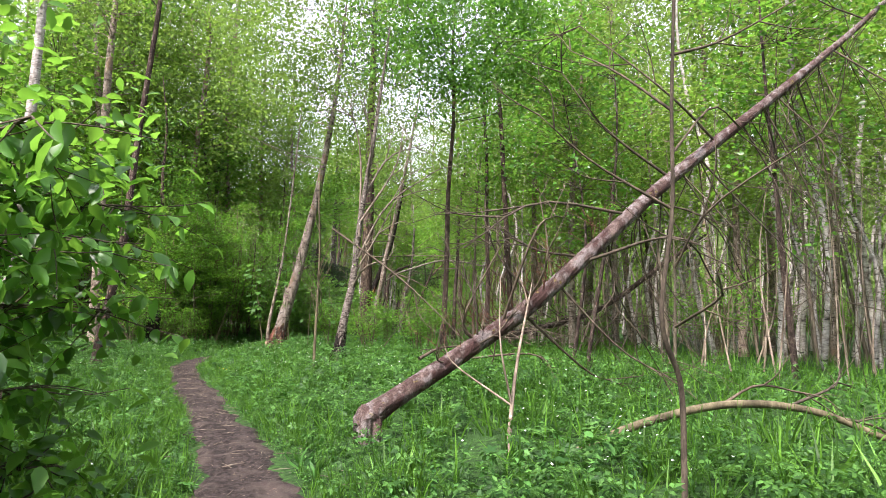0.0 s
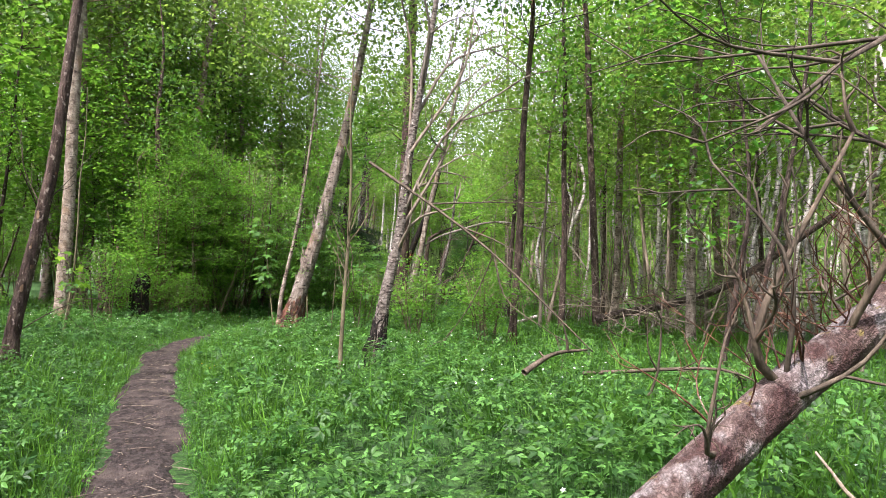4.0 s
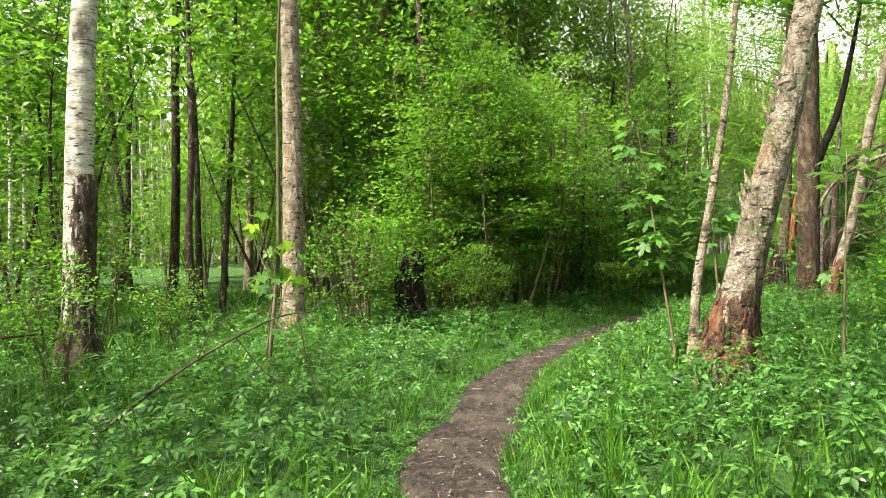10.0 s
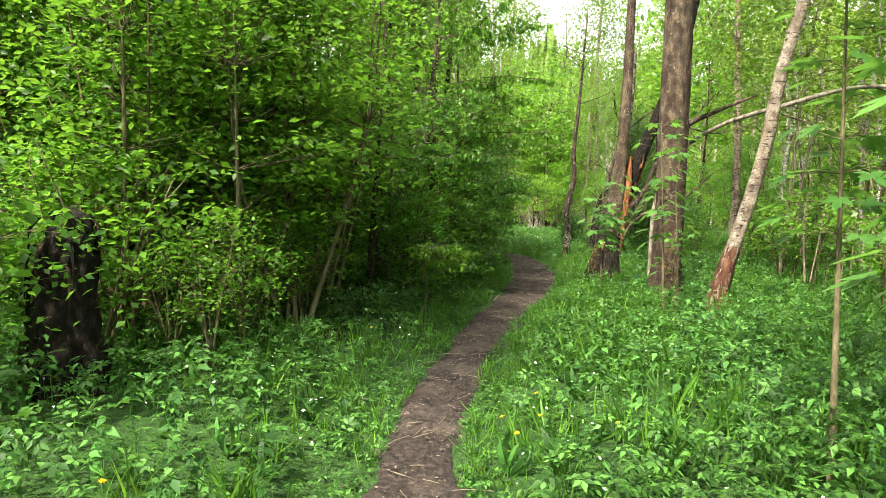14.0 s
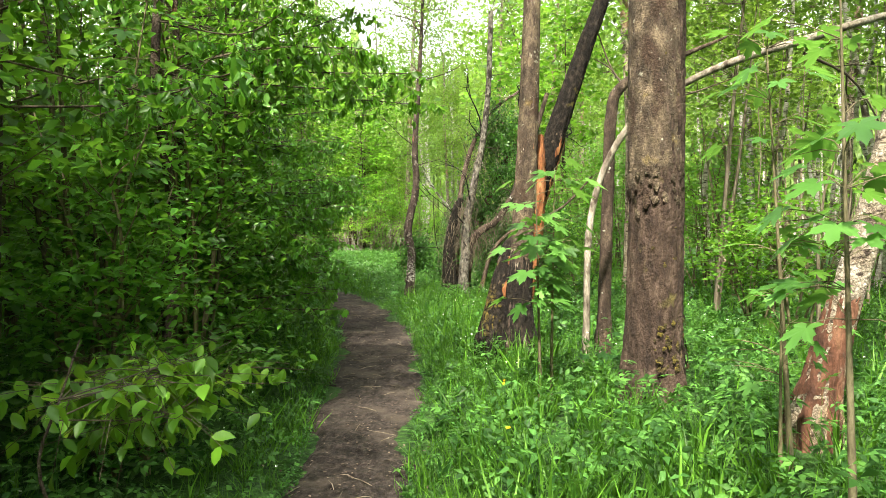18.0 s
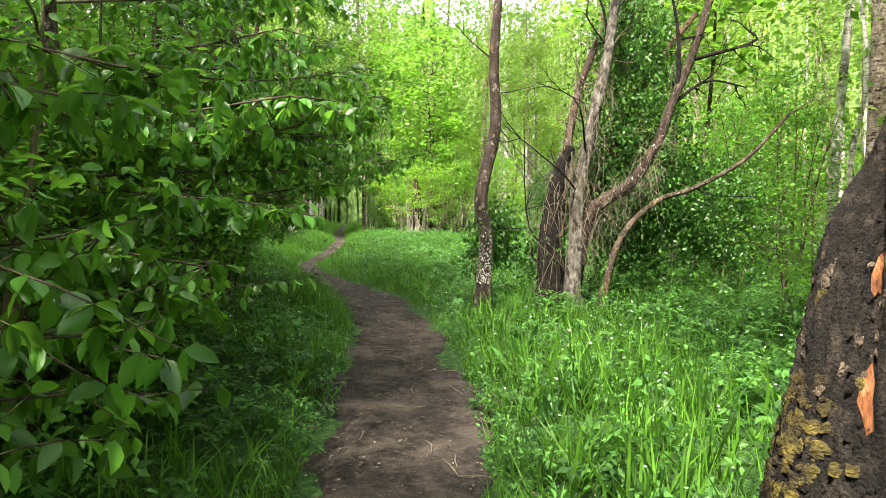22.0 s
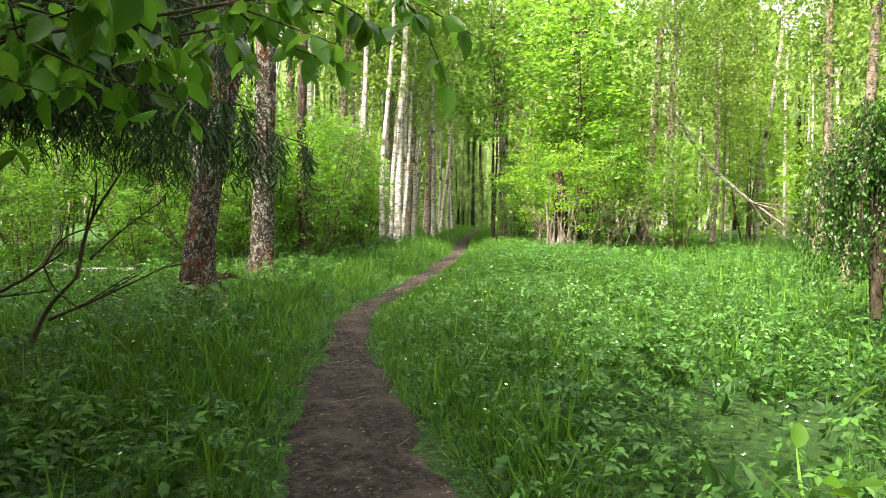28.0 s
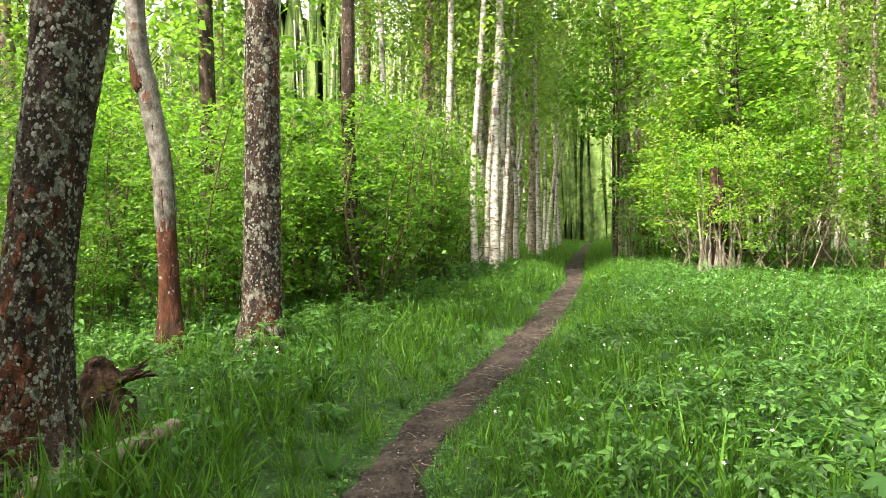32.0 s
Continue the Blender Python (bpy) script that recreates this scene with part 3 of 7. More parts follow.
def clumps(rng, count, leaves, middle, reach, loose, flatten=0.55, hollow=0.45):
    """Centres of leaf clumps in an uneven crown, and the leaves round them."""
    u = rng.normal(0, 1, (count, 3))
    u /= np.linalg.norm(u, axis=1)[:, None]
    r = (hollow + (1 - hollow) * rng.uniform(0, 1, count) ** 0.6) * rng.uniform(0.65, 1.12, count)
    c = np.asarray(middle) + u * r[:, None] * np.asarray(reach)
    at = c[rng.integers(0, count, leaves)]
    return c, at + rng.normal(0, 1, (leaves, 3)) * np.array([loose, loose, loose * flatten])


def wander(rng, a, b, n, bend):
    """A limb's line from a to b, bent a little on the way."""
    a, b = np.asarray(a, dtype=float), np.asarray(b, dtype=float)
    mid = (a + b) / 2 + rng.normal(0, bend, 3) * np.linalg.norm(b - a)
    return curve_through([a, mid, b], n)


def shrub(name, label, category, x, y, tall, wide, seed, material, count=46, leaves=2300, size=0.095, shape=DIAMOND, stems=6, group="", lift=0.5, bark=M_stem, loose=0.24):
    """A many-stemmed leafy shrub or young tree: stems, twigs and layered sprays of leaves."""
    rng = np.random.default_rng(seed)
    ob = thing(name, x, y, label, category, group)
    mid = np.array([0, 0, tall * lift - 0.2])
    c, where = clumps(rng, count, leaves, mid, (wide, wide, tall * (1 - lift) * 0.98), loose, 0.35)
    keep = where[:, 2] > -0.22
    where = where[keep]
    tops = [(rng.normal(0, wide * 0.45), rng.normal(0, wide * 0.45), tall * rng.uniform(0.6, 0.98)) for _ in range(stems)]
    lines = []
    for top in tops:
        foot = (top[0] * 0.18 + rng.normal(0, 0.08), top[1] * 0.18 + rng.normal(0, 0.08), -0.05)
        line = wander(rng, foot, top, 9, 0.05)
        lines.append(line)
        h = Heap()
        tube(h, line, np.linspace(0.010 + tall * 0.0045, 0.004, 9), 5, 0.05, rng=rng)
        part("stem", h.mesh("stem", bark), ob)
    h = Heap()
    allpts = np.concatenate(lines)
    for p in c:
        if p[2] < -0.1:
            continue
        d = np.linalg.norm(allpts - p, axis=1) + np.maximum(0, allpts[:, 2] - p[2] + 0.15) * 3
        tube(h, wander(rng, allpts[d.argmin()], p, 4, 0.07), np.linspace(0.009, 0.003, 4), 3, rng=rng, cap=False)
    part("twig_work", h.mesh("twig_work", bark), ob)
    h = Heap()
    sprinkle(h, where, size, shape, rng=rng)
    part("foliage", h.mesh("foliage", material), ob)
    return ob


def tree(name, label, x, y, line, radii, bark, seed, crown=None, sides=14, rough=0.05, flare=0.5, leaf=M_birch_leaf, size=0.12, limbs=10, group="", step=None, category="tree", limb_from=0.35, shape=DIAMOND, loose=0.4, ridges=0, deep=0.07):
    """A tree: trunk along a line (relative to its foot), limbs, and a crown of clumps: (middle, reach, clumps, leaves)."""
    rng = np.random.default_rng(seed)
    ob = thing(name, x, y, label, category, group)
    long = float(np.linalg.norm(np.diff(np.asarray(line, dtype=float), axis=0), axis=1).sum())
    n = step or max(24, int(long / 0.11))
    pts = curve_through(line, n)
    r = np.interp(np.linspace(0, 1, n), np.linspace(0, 1, len(radii)), radii)
    if ridges:   # close rings where the eye passes, wide ones in the crown
        run = np.concatenate((np.arange(0, min(5.0, long), 0.03), np.arange(5.0, long, 0.2))) / long
        dense = curve_through(line, 2000)
        arc = np.concatenate(([0], np.cumsum(np.linalg.norm(np.diff(dense, axis=0), axis=1))))
        pts = np.stack([np.interp(run * arc[-1], arc, dense[:, q]) for q in range(3)], axis=1)
        r = np.interp(np.interp(run * arc[-1], arc, np.linspace(0, 1, 2000)), np.linspace(0, 1, len(radii)), radii)
        n, sides, rough = len(pts), ridges * 4, rough * 0.25
    h = Heap()
    tube(h, pts, r, sides, rough, flare, rng=rng, ridges=ridges, deep=deep)
    part("trunk", h.mesh("trunk", bark), ob)
    if crown:
        mid, reach, count, leaves = crown
        c, where = clumps(rng, count, leaves, mid, reach, loose, 0.6, 0.3)
        h = Heap()
        for p in c[:limbs]:
            ok = pts[(pts[:, 2] < p[2] + 0.2) & (np.arange(n) > n * limb_from)]
            if len(ok):
                a = ok[np.linalg.norm(ok - p + np.array([0, 0, 0.6]), axis=1).argmin()]
                tube(h, wander(rng, a, p, 4, 0.08), np.linspace(max(0.012, r[-1] * 0.8), 0.006, 4), 3, rng=rng, cap=False)
        if h.n:
            part("limb_work", h.mesh("limb_work", bark), ob)
        h = Heap()
        sprinkle(h, where, size, shape, rise=-0.4, spread=0.5, flat=0.45, rng=rng)
        part("crown", h.mesh("crown", leaf), ob)
    return ob


def bare_branch(rng, heap, a, b, r, depth, fan=3, bend=0.09):
    """A dead branch with side twigs, twice forked."""
    line = wander(rng, a, b, 8, bend)
    tube(heap, line, np.linspace(r, r * 0.35, 8), 5 if r > 0.015 else 4, 0.06, rng=rng)
    if depth:
        span = np.linalg.norm(np.asarray(b, dtype=float) - np.asarray(a, dtype=float))
        for _ in range(fan):
            k = rng.integers(2, 8)
            way = line[min(k, 7)] - line[k - 2]
            way = way / (np.linalg.norm(way) + 1e-9) + rng.normal(0, 0.55, 3)
            way /= np.linalg.norm(way)
            bare_branch(rng, heap, line[k], line[k] + way * span * rng.uniform(0.25, 0.5), r * 0.5, depth - 1, fan)


def upright(tall, lean=(0, 0), sway=0.0, seed=0):
    rng = np.random.default_rng(seed + 900)
    return [(0, 0, -0.1)] + [(lean[0] * z + rng.normal(0, sway), lean[1] * z + rng.normal(0, sway), z) for z in np.linspace(tall * 0.2, tall, 5)]


def moved(x, y, turn, s=1.0, tall=None):
    return Matrix.LocRotScale((x, y, float(datum(x, y)) - 0.02), Euler((0, 0, turn)), (s, s, tall or s))


def flakes(heap, line, radii, zs, angles, size, rng, stretch=1.2):
    """Thin ragged flakes lying on a trunk: at heights zs and angles round it."""
    line, radii = np.asarray(line), np.asarray(radii)
    sizes = np.broadcast_to(size, (len(zs),))
    for z, a, s in zip(zs, angles, sizes):
        m = 8
        ph = np.arange(m) * 2 * math.pi / m
        k = s * rng.uniform(0.45, 1.1, m)
        du, dz = np.append(k * np.cos(ph), 0), np.append(stretch * k * np.sin(ph), 0)
        zz = z + dz
        cx, cy, rr = (np.interp(zz, line[:, 2], q) for q in (line[:, 0], line[:, 1], radii))
        lift = np.append(np.full(m, 1.005), 1.005 + min(0.05, 0.3 * s / float(rr.mean())))
        aa = a + du / rr
        v = np.stack([cx + rr * lift * np.cos(aa), cy + rr * lift * np.sin(aa), zz], axis=1)
        heap.add(v, [np.array([[q, (q + 1) % m, m] for q in range(m)])])


# ---- named trees, in the order in which the walk passes them ----
# the leaning fallen trunk by the start, its foot still on the ground
rng = np.random.default_rng(21)
log = thing("fallen_tree", 2.11, -2.35, "leaning fallen tree trunk with flaking reddish-grey bark and bare broken branches", "fallen tree")
axis = np.array([[-0.30, -0.10, -0.09], [-0.12, -0.05, 0.02], [1.15, 0.3, 0.72], [2.05, 0.33, 1.32], [3.05, 0.45, 2.12], [4.3, 0.63, 3.12], [5.9, 0.87, 4.25], [7.3, 1.06, 5.25], [9.0, 1.33, 6.5], [10.6, 1.55, 7.8]])
h = Heap()
tube(h, curve_through(axis, 320), np.interp(np.linspace(0, 1, 320), [0, 0.14, 0.52, 0.76, 1], [0.135, 0.115, 0.10, 0.075, 0.03]), 52, 0.012, 0.25, rng=rng, ridges=13, deep=0.07)
part("trunk", h.mesh("trunk", M_log), log)
full = curve_through(axis[1:], 70)
for k, way_, r in ((9, (-0.35, 0.1, 1.1), 0.016), (11, (0.9, 0.9, 0.35), 0.02), (15, (1.8, 0.7, -1.0), 0.022), (17, (-0.6, 0.5, 1.3), 0.02), (20, (1.6, -0.4, -1.3), 0.018), (23, (2.4, 0.2, -0.2), 0.026), (24, (-1.2, 0.4, 0.5), 0.022),
                   (27, (1.4, 0.8, -2.0), 0.018), (30, (-2.6, -0.2, -0.6), 0.026), (32, (2.2, 0.5, -1.2), 0.02), (35, (-1.7, 0.2, 1.5), 0.026), (38, (2.4, -0.4, -2.2), 0.018), (40, (-2.2, 0.3, 1.7), 0.024), (43, (1.2, 0.2, -2.6), 0.018),
                   (46, (1.6, 0.3, -3.0), 0.018), (48, (0.9, -0.3, -2.8), 0.016), (51, (1.5, 0.4, -3.2), 0.018), (56, (1.5, -0.4, -2.4), 0.018), (61, (-1.6, 0.2, 1.2), 0.018)):
    h = Heap()
    bare_branch(rng, h, full[k], full[k] + np.array(way_), r, 2, 4)
    part("branch", h.mesh("branch", M_twig), log)
for k in range(34):
    i = int(rng.integers(26, 66))
    h = Heap()
    bare_branch(rng, h, full[i], full[i] + (rng.normal(0.7, 0.7), rng.normal(0, 0.5), -rng.uniform(0.8, 2.6)), 0.012, 2, 4, 0.16)
    part("branch", h.mesh("branch", M_twig), log)
for k, way_, r, q_ in ((9, (0.25, -0.15, 1.25), 0.028, 211), (12, (0.75, -0.1, 1.5), 0.022, 212), (15, (0.1, -0.35, 1.5), 0.020, 213), (8, (0.5, -0.3, 0.5), 0.018, 215), (6, (-0.2, -0.25, 0.45), 0.016, 217)):
    h = Heap()
    bare_branch(np.random.default_rng(q_), h, full[k], full[k] + np.array(way_), r, 2, 4, 0.22)
    part("branch", h.mesh("branch", M_twig), log)
for k in range(46):
    i = int(rng.integers(6, 28))
    h = Heap()
    bare_branch(rng, h, full[i] + (0, 0, 0.05), full[i] + (rng.normal(-0.15, 0.2), rng.normal(0, 0.2), rng.uniform(0.25, 0.7)), 0.006, 1, 4, 0.14)
    part("twig", h.mesh("twig", M_limb), log)
# grey stick propped against the trunk
prop = thing("dead_branch", 3.15, -3.55, "bleached bare stick leaning on the fallen trunk", "branch")
h = Heap()
bare_branch(np.random.default_rng(5), h, (-0.35, -0.7, -0.45), (0.85, 1.35, 1.35), 0.028, 1, 3)
part("stick", h.mesh("stick", M_dead), prop)
# a thin curved dead pole and a rotten log lying in the herbs
low = thing("fallen_branch", 3.05, -3.73, "long thin mossy fallen branch arching over a rotten log", "branch", z=-0.32)
low.scale = (1.4, 1.4, 1.4)
h = Heap()
frng = np.random.default_rng(8)
bow = curve_through([(-0.28, -0.32, 0.18), (0.2, -0.48, 0.24), (0.73, -0.57, 0.45), (1.4, -0.69, 0.59), (2.02, -0.82, 0.54), (2.5, -0.96, 0.36), (3.05, -1.11, 0.14)], 40)
bow[:, 2] -= 0.116
tube(h, bow, np.linspace(0.036, 0.022, 40), 9, 0.06, rng=frng)
for q in (14, 19, 24, 28, 31, 34, 37):
    hs = Heap()
    bare_branch(frng, hs, bow[q], bow[q] + (frng.normal(0.6, 0.3), frng.normal(0, 0.4), frng.uniform(-0.25, 0.45)), 0.014, 2, 3)
    part("side_branch", hs.mesh("side_branch", M_twig), low)
part("branch", h.mesh("branch", M_stem), low)
FEET += [(3.05 + 1.4 * float(p[0]), -3.73 + 1.4 * float(p[1])) for p in bow[::5]]
rot = thing("rotten_log", 2.77, -3.73, "rotten brown log half sunk in herbs", "log", z=-0.36)
rot.scale = (1.4, 1.4, 1.4)
h = Heap()
logline = curve_through([(-0.08, -0.32, 0.14), (0.78, -0.6, 0.19), (1.7, -0.73, 0.21)], 22)
logline[:, 2] -= 0.09
tube(h, logline, np.linspace(0.055, 0.05, 22), 12, 0.09, rng=rng)
part("log", h.mesh("log", M_rot), rot)
# crooked bare sapling in front of the fallen trunk
sap = thing("bare_sapling", 3.1, -6.6, "crooked bare dark sapling with dead twigs", "tree")
h = Heap()
tube(h, curve_through([(0, 0, -0.1), (0.02, 0.05, 0.5), (-0.16, 0, 0.95), (-0.06, 0, 1.7), (-0.05, 0, 2.5), (0.02, 0, 4.2), (0.0, 0, 6.0)], 30), np.linspace(0.021, 0.009, 30), 8, 0.06, rng=rng)
part("stem", h.mesh("stem", M_twig), sap)
h = Heap()
for z in (0.9, 1.3, 1.7, 2.1, 2.4, 2.8, 3.2, 3.6, 4.1):
    a = rng.uniform(0, 6.28)
    bare_branch(rng, h, (-0.05, 0, z), (1.0 * math.cos(a), 0.9 * math.sin(a), z + rng.uniform(0.1, 0.8)), 0.012, 2, 3)
part("twig_work", h.mesh("twig_work", M_twig), sap)
# broken branchwood by the path
snag = thing("broken_branch", 4.3, 2.5, "bleached broken branch lying on the herbs", "branch")
h = Heap()
for a_, b_, r_, d_, f_, q_ in (((-0.55, -0.2, 0.1), (0.35, 0.1, 0.32), 0.038, 1, 2, 12), ((0.3, 0.1, 0.05), (1.7, -0.9, 0.1), 0.025, 2, 4, 13), ((0.5, -0.4, -0.45), (0.8, -0.7, 1.0), 0.022, 2, 3, 14)):
    h = Heap()
    bare_branch(np.random.default_rng(q_), h, a_, b_, r_, d_, f_)
    part("branch", h.mesh("branch", M_twig), snag)

# thin tall dead tree with a pole lodged in its fork
dead = tree("dead_tree", "leaning half-dead pale tree with flaking bark and bare forked limbs", 2.98, 6.88, [(0, 0, -0.1), (0.12, 0.0, 0.8), (0.32, 0.1, 1.7), (0.44, 0.2, 2.6), (0.54, 0.2, 3.6), (0.8, 0.1, 5.5), (1.15, 0, 8.5)],
            [0.125, 0.098, 0.086, 0.076, 0.068, 0.05, 0.02], M_flaky, 31, None, 40, 0.06, 0.5, ridges=13, deep=0.12)
rng = np.random.default_rng(32)
DLINE = np.array([(0, 0, -0.1), (0.12, 0.0, 0.8), (0.32, 0.1, 1.7), (0.44, 0.2, 2.6), (0.54, 0.2, 3.6), (0.8, 0.1, 5.5)])
DRAD = np.array([0.125, 0.098, 0.086, 0.076, 0.068, 0.05])
h = Heap()
sleeve = curve_through([(0, 0, -0.1), (0.04, 0, 0.25), (0.10, 0.0, 0.62)], 50)
tube(h, sleeve, np.interp(sleeve[:, 2], [-0.1, 0.25, 0.5, 0.62], [0.15, 0.124, 0.112, 0.085]), 44, 0.04, 0.6, rng=rng, cap=False, ridges=12, deep=0.2)
part("lower_bark", h.mesh("lower_bark", M_black), dead, "blackened rotten foot")
h = Heap()
flakes(h, DLINE, DRAD * 1.04, rng.uniform(0.5, 5.0, 260), rng.uniform(0, 6.28, 260), rng.uniform(0.006, 0.02, 260), rng, 0.5)
part("bark_flaking", h.mesh("bark_flaking", M_dark), dead, "dark curled bark flakes")
h = Heap()
flakes(h, DLINE, DRAD * 1.05, rng.uniform(0.5, 4.0, 200), rng.uniform(0, 6.28, 200), rng.uniform(0.008, 0.028, 200), rng, 0.6)
part("peeled_bark", h.mesh("peeled_bark", M_birch), dead, "pale papery bark flakes")
for z, to in ((1.9, (1.6, 0.6, 4.1)), (2.2, (2.3, -0.4, 4.6)), (2.9, (0.2, 0.4, 6.4)), (3.3, (1.6, 0.2, 5.8)), (3.9, (2.4, 0.8, 5.6)), (1.5, (1.1, -0.5, 2.3)), (4.4, (0.3, -0.6, 6.2)), (2.4, (1.5, 0.9, 2.9))):
    h = Heap()
    bare_branch(rng, h, (float(np.interp(z, DLINE[:, 2], DLINE[:, 0])), 0.15, z), to, 0.034, 2, 3)
    part("limb", h.mesh("limb", M_dead), dead)
pole = thing("fallen_pole", 4.35, 5.2, "thin fallen trunk lodged in the fork of a dead tree", "fallen tree")
h = Heap()
bare_branch(np.random.default_rng(33), h, (-1.55, 1.9, 3.05), (1.2, -1.0, 0.15), 0.03, 2, 4, 0.04)
part("trunk", h.mesh("trunk", M_twig), pole)
sap2 = tree("sapling", "slender bare grey sapling among the herbs", 2.22, 5.6, upright(4.5, (0.02, 0.02), 0.05, 2), [0.034, 0.022, 0.010], M_stem, 41, ((0, 0, 2.2), (0.6, 0.6, 1.4), 18, 90), 8, 0.05, 0.2, M_leaf, 0.06, 18, limb_from=0.1)

# the dark leaning trunk by the path
CLINE = [(0, 0, -0.1), (0.06, 0.0, 0.5), (0.18, 0.0, 1.2), (0.32, 0.0, 2.0), (0.46, 0.0, 3.0)]
CRAD = [0.14, 0.1, 0.096, 0.092, 0.085]
M_torn = bark_material("torn_wood", [(0.3, (0.06, 0.036, 0.022)), (0.5, (0.13, 0.085, 0.052)), (0.7, (0.24, 0.175, 0.115))], 16, (1, 1, 0.15), [], 0.9, 0.6)
cdark = tree("leaning_tree", "leaning tree trunk with dark cracked bark and a torn bare patch", -2.42, 6.85, [(0, 0, -0.1), (0.06, 0.0, 0.5), (0.18, 0.0, 1.2), (0.32, 0.0, 2.0), (0.46, 0.0, 3.0), (0.62, 0.0, 5), (1.0, 0.0, 9), (1.2, 0.0, 13)],
             [0.112, 0.1, 0.096, 0.092, 0.085, 0.07, 0.05, 0.02], M_dark, 51, ((1.1, 0.2, 10.5), (2.0, 2.0, 2.6), 34, 1500), 20, 0.075, 0.45, M_leaf, 0.15, 14, limb_from=0.5, ridges=13, deep=0.13)
rng = np.random.default_rng(52)
for a_, b_ in (((0.31, 0.0, 2.15), (0.0, -0.1, 3.2)), ((0.33, 0.0, 2.2), (0.9, 0.0, 2.9))):
    h = Heap()
    bare_branch(rng, h, a_, b_, 0.013, 1, 3)
    part("dead_branch", h.mesh("dead_branch", M_twig), cdark)
for a_, z_, s_ in ((-1.9, 2.02, 0.05), (-1.75, 1.55, 0.03), (-1.5, 0.95, 0.03), (-2.3, 0.5, 0.035), (-0.9, 1.25, 0.03)):
    h = Heap()
    flakes(h, CLINE, CRAD, [z_], [a_], s_, rng, 2.2)
    part("torn_patch", h.mesh("torn_patch", M_torn), cdark, "bare torn wood")

# the old birch with the shredded foot, and its thin companion stem
abirch = tree("old_birch_tree", "thick leaning old birch with peeling bark and a rotten red foot", 2.0, 12.98, [(0, 0, -0.1), (0.12, 0, 0.6), (0.36, 0.02, 1.5), (0.58, 0.02, 2.3), (0.82, 0.0, 3.4), (1.2, 0, 5.2), (1.7, 0, 8.5), (2.0, 0, 12)],
              [0.235, 0.19, 0.17, 0.155, 0.14, 0.115, 0.07, 0.02], M_birch_old, 61, ((1.2, 0, 10.2), (4.3, 3.6, 5.0), 210, 15000), 26, 0.05, 0.4, M_birch_leaf, 0.13, 40, limb_from=0.45, ridges=14, deep=0.08)
h = Heap()
rng = np.random.default_rng(62)
z_ = 0.02 + 0.65 * rng.uniform(0, 1, 130) ** 1.6
flakes(h, [(0, 0, -0.1), (0.02, 0, 0.2), (0.12, 0, 0.6), (0.36, 0.02, 1.5)], [0.33, 0.262, 0.205, 0.175], z_, rng.uniform(0, 6.28, 130), rng.uniform(0.015, 0.05, 130), rng, 2.4)
for k in range(22):
    a, z = rng.uniform(0, 6.28), rng.uniform(0.0, 0.3)
    p = np.array([0.27 * math.cos(a) + 0.1 * z, 0.27 * math.sin(a), z])
    tube(h, [p + (0.04 * math.cos(a), 0.04 * math.sin(a), -0.1), p, p + (0.02 * math.cos(a) + 0.02, 0.02 * math.sin(a), rng.uniform(0.08, 0.2))], [0.012, 0.014, 0.003], 5, 0.15, rng=rng)
part("shredded_foot", h.mesh("shredded_foot", M_rot), abirch, "rotten shredded bark at the foot")
h = Heap()
rot_foot = curve_through([(0, 0, -0.1), (0.02, 0, 0.15), (0.08, 0, 0.42), (0.11, 0, 0.55)], 60)
tube(h, rot_foot, np.interp(rot_foot[:, 2], [-0.1, 0.15, 0.42, 0.55], [0.27, 0.245, 0.212, 0.185]), 60, 0.05, 0.3, rng=rng, cap=False, ridges=15, deep=0.22)
part("rotten_foot", h.mesh("rotten_foot", M_limb), abirch, "dark red-brown rotten foot")
h = Heap()
for k in range(26):
    z = rng.uniform(0.5, 3.2)
    a = rng.uniform(0, 6.28)
    c = np.array([0.26 * z - 0.03, 0.01, z])
    rr = 0.165 - 0.01 * z
    p = c + (rr * math.cos(a), rr * math.sin(a), 0)
    tube(h, [p, p + (0.03 * math.cos(a), 0.03 * math.sin(a), 0.10), p + (0.055 * math.cos(a), 0.055 * math.sin(a), 0.16 + 0.1 * rng.uniform())], [0.03, 0.024, 0.008], 5, 0.1, rng=rng)
part("bark_flaking", h.mesh("bark_flaking", M_birch_old), abirch, "curling flakes of bark")
h = Heap()
tube(h, curve_through([(-0.30, 0.25, -0.1), (-0.25, 0.25, 0.7), (-0.05, 0.27, 1.8), (0.14, 0.3, 3.0), (0.35, 0.3, 5.0), (0.6, 0.3, 8.0)], 44), np.linspace(0.058, 0.02, 44), 12, 0.06, 0.5, rng=rng)
part("second_trunk", h.mesh("second_trunk", M_birch_old), abirch)
h = Heap()
c, where = clumps(rng, 26, 420, (0.1, 0.0, 2.6), (0.7, 0.6, 1.6), 0.14)
sprinkle(h, where, 0.055, DIAMOND, rng=rng)
for p in c:
    tube(h, wander(rng, (0.27 * p[2] - 0.05, 0.05, p[2] - 0.25), p, 5, 0.08), np.linspace(0.007, 0.003, 5), 4, rng=rng, cap=False)
part("side_spray", h.mesh("side_spray", M_leaf), abirch)

h = Heap()
c, where = clumps(rng, 60, 3000, (1.9, 1.3, 4.9), (2.1, 1.9, 1.7), 0.22, 0.4)
sprinkle(h, where, 0.10, DIAMOND, rng=rng)
for p in c:
    tube(h, wander(rng, (0.3 * p[2] - 0.1, 0.05, p[2] - 0.4), p, 5, 0.08), np.linspace(0.012, 0.003, 5), 4, rng=rng, cap=False)
part("side_spray", h.mesh("side_spray", M_leaf), abirch)

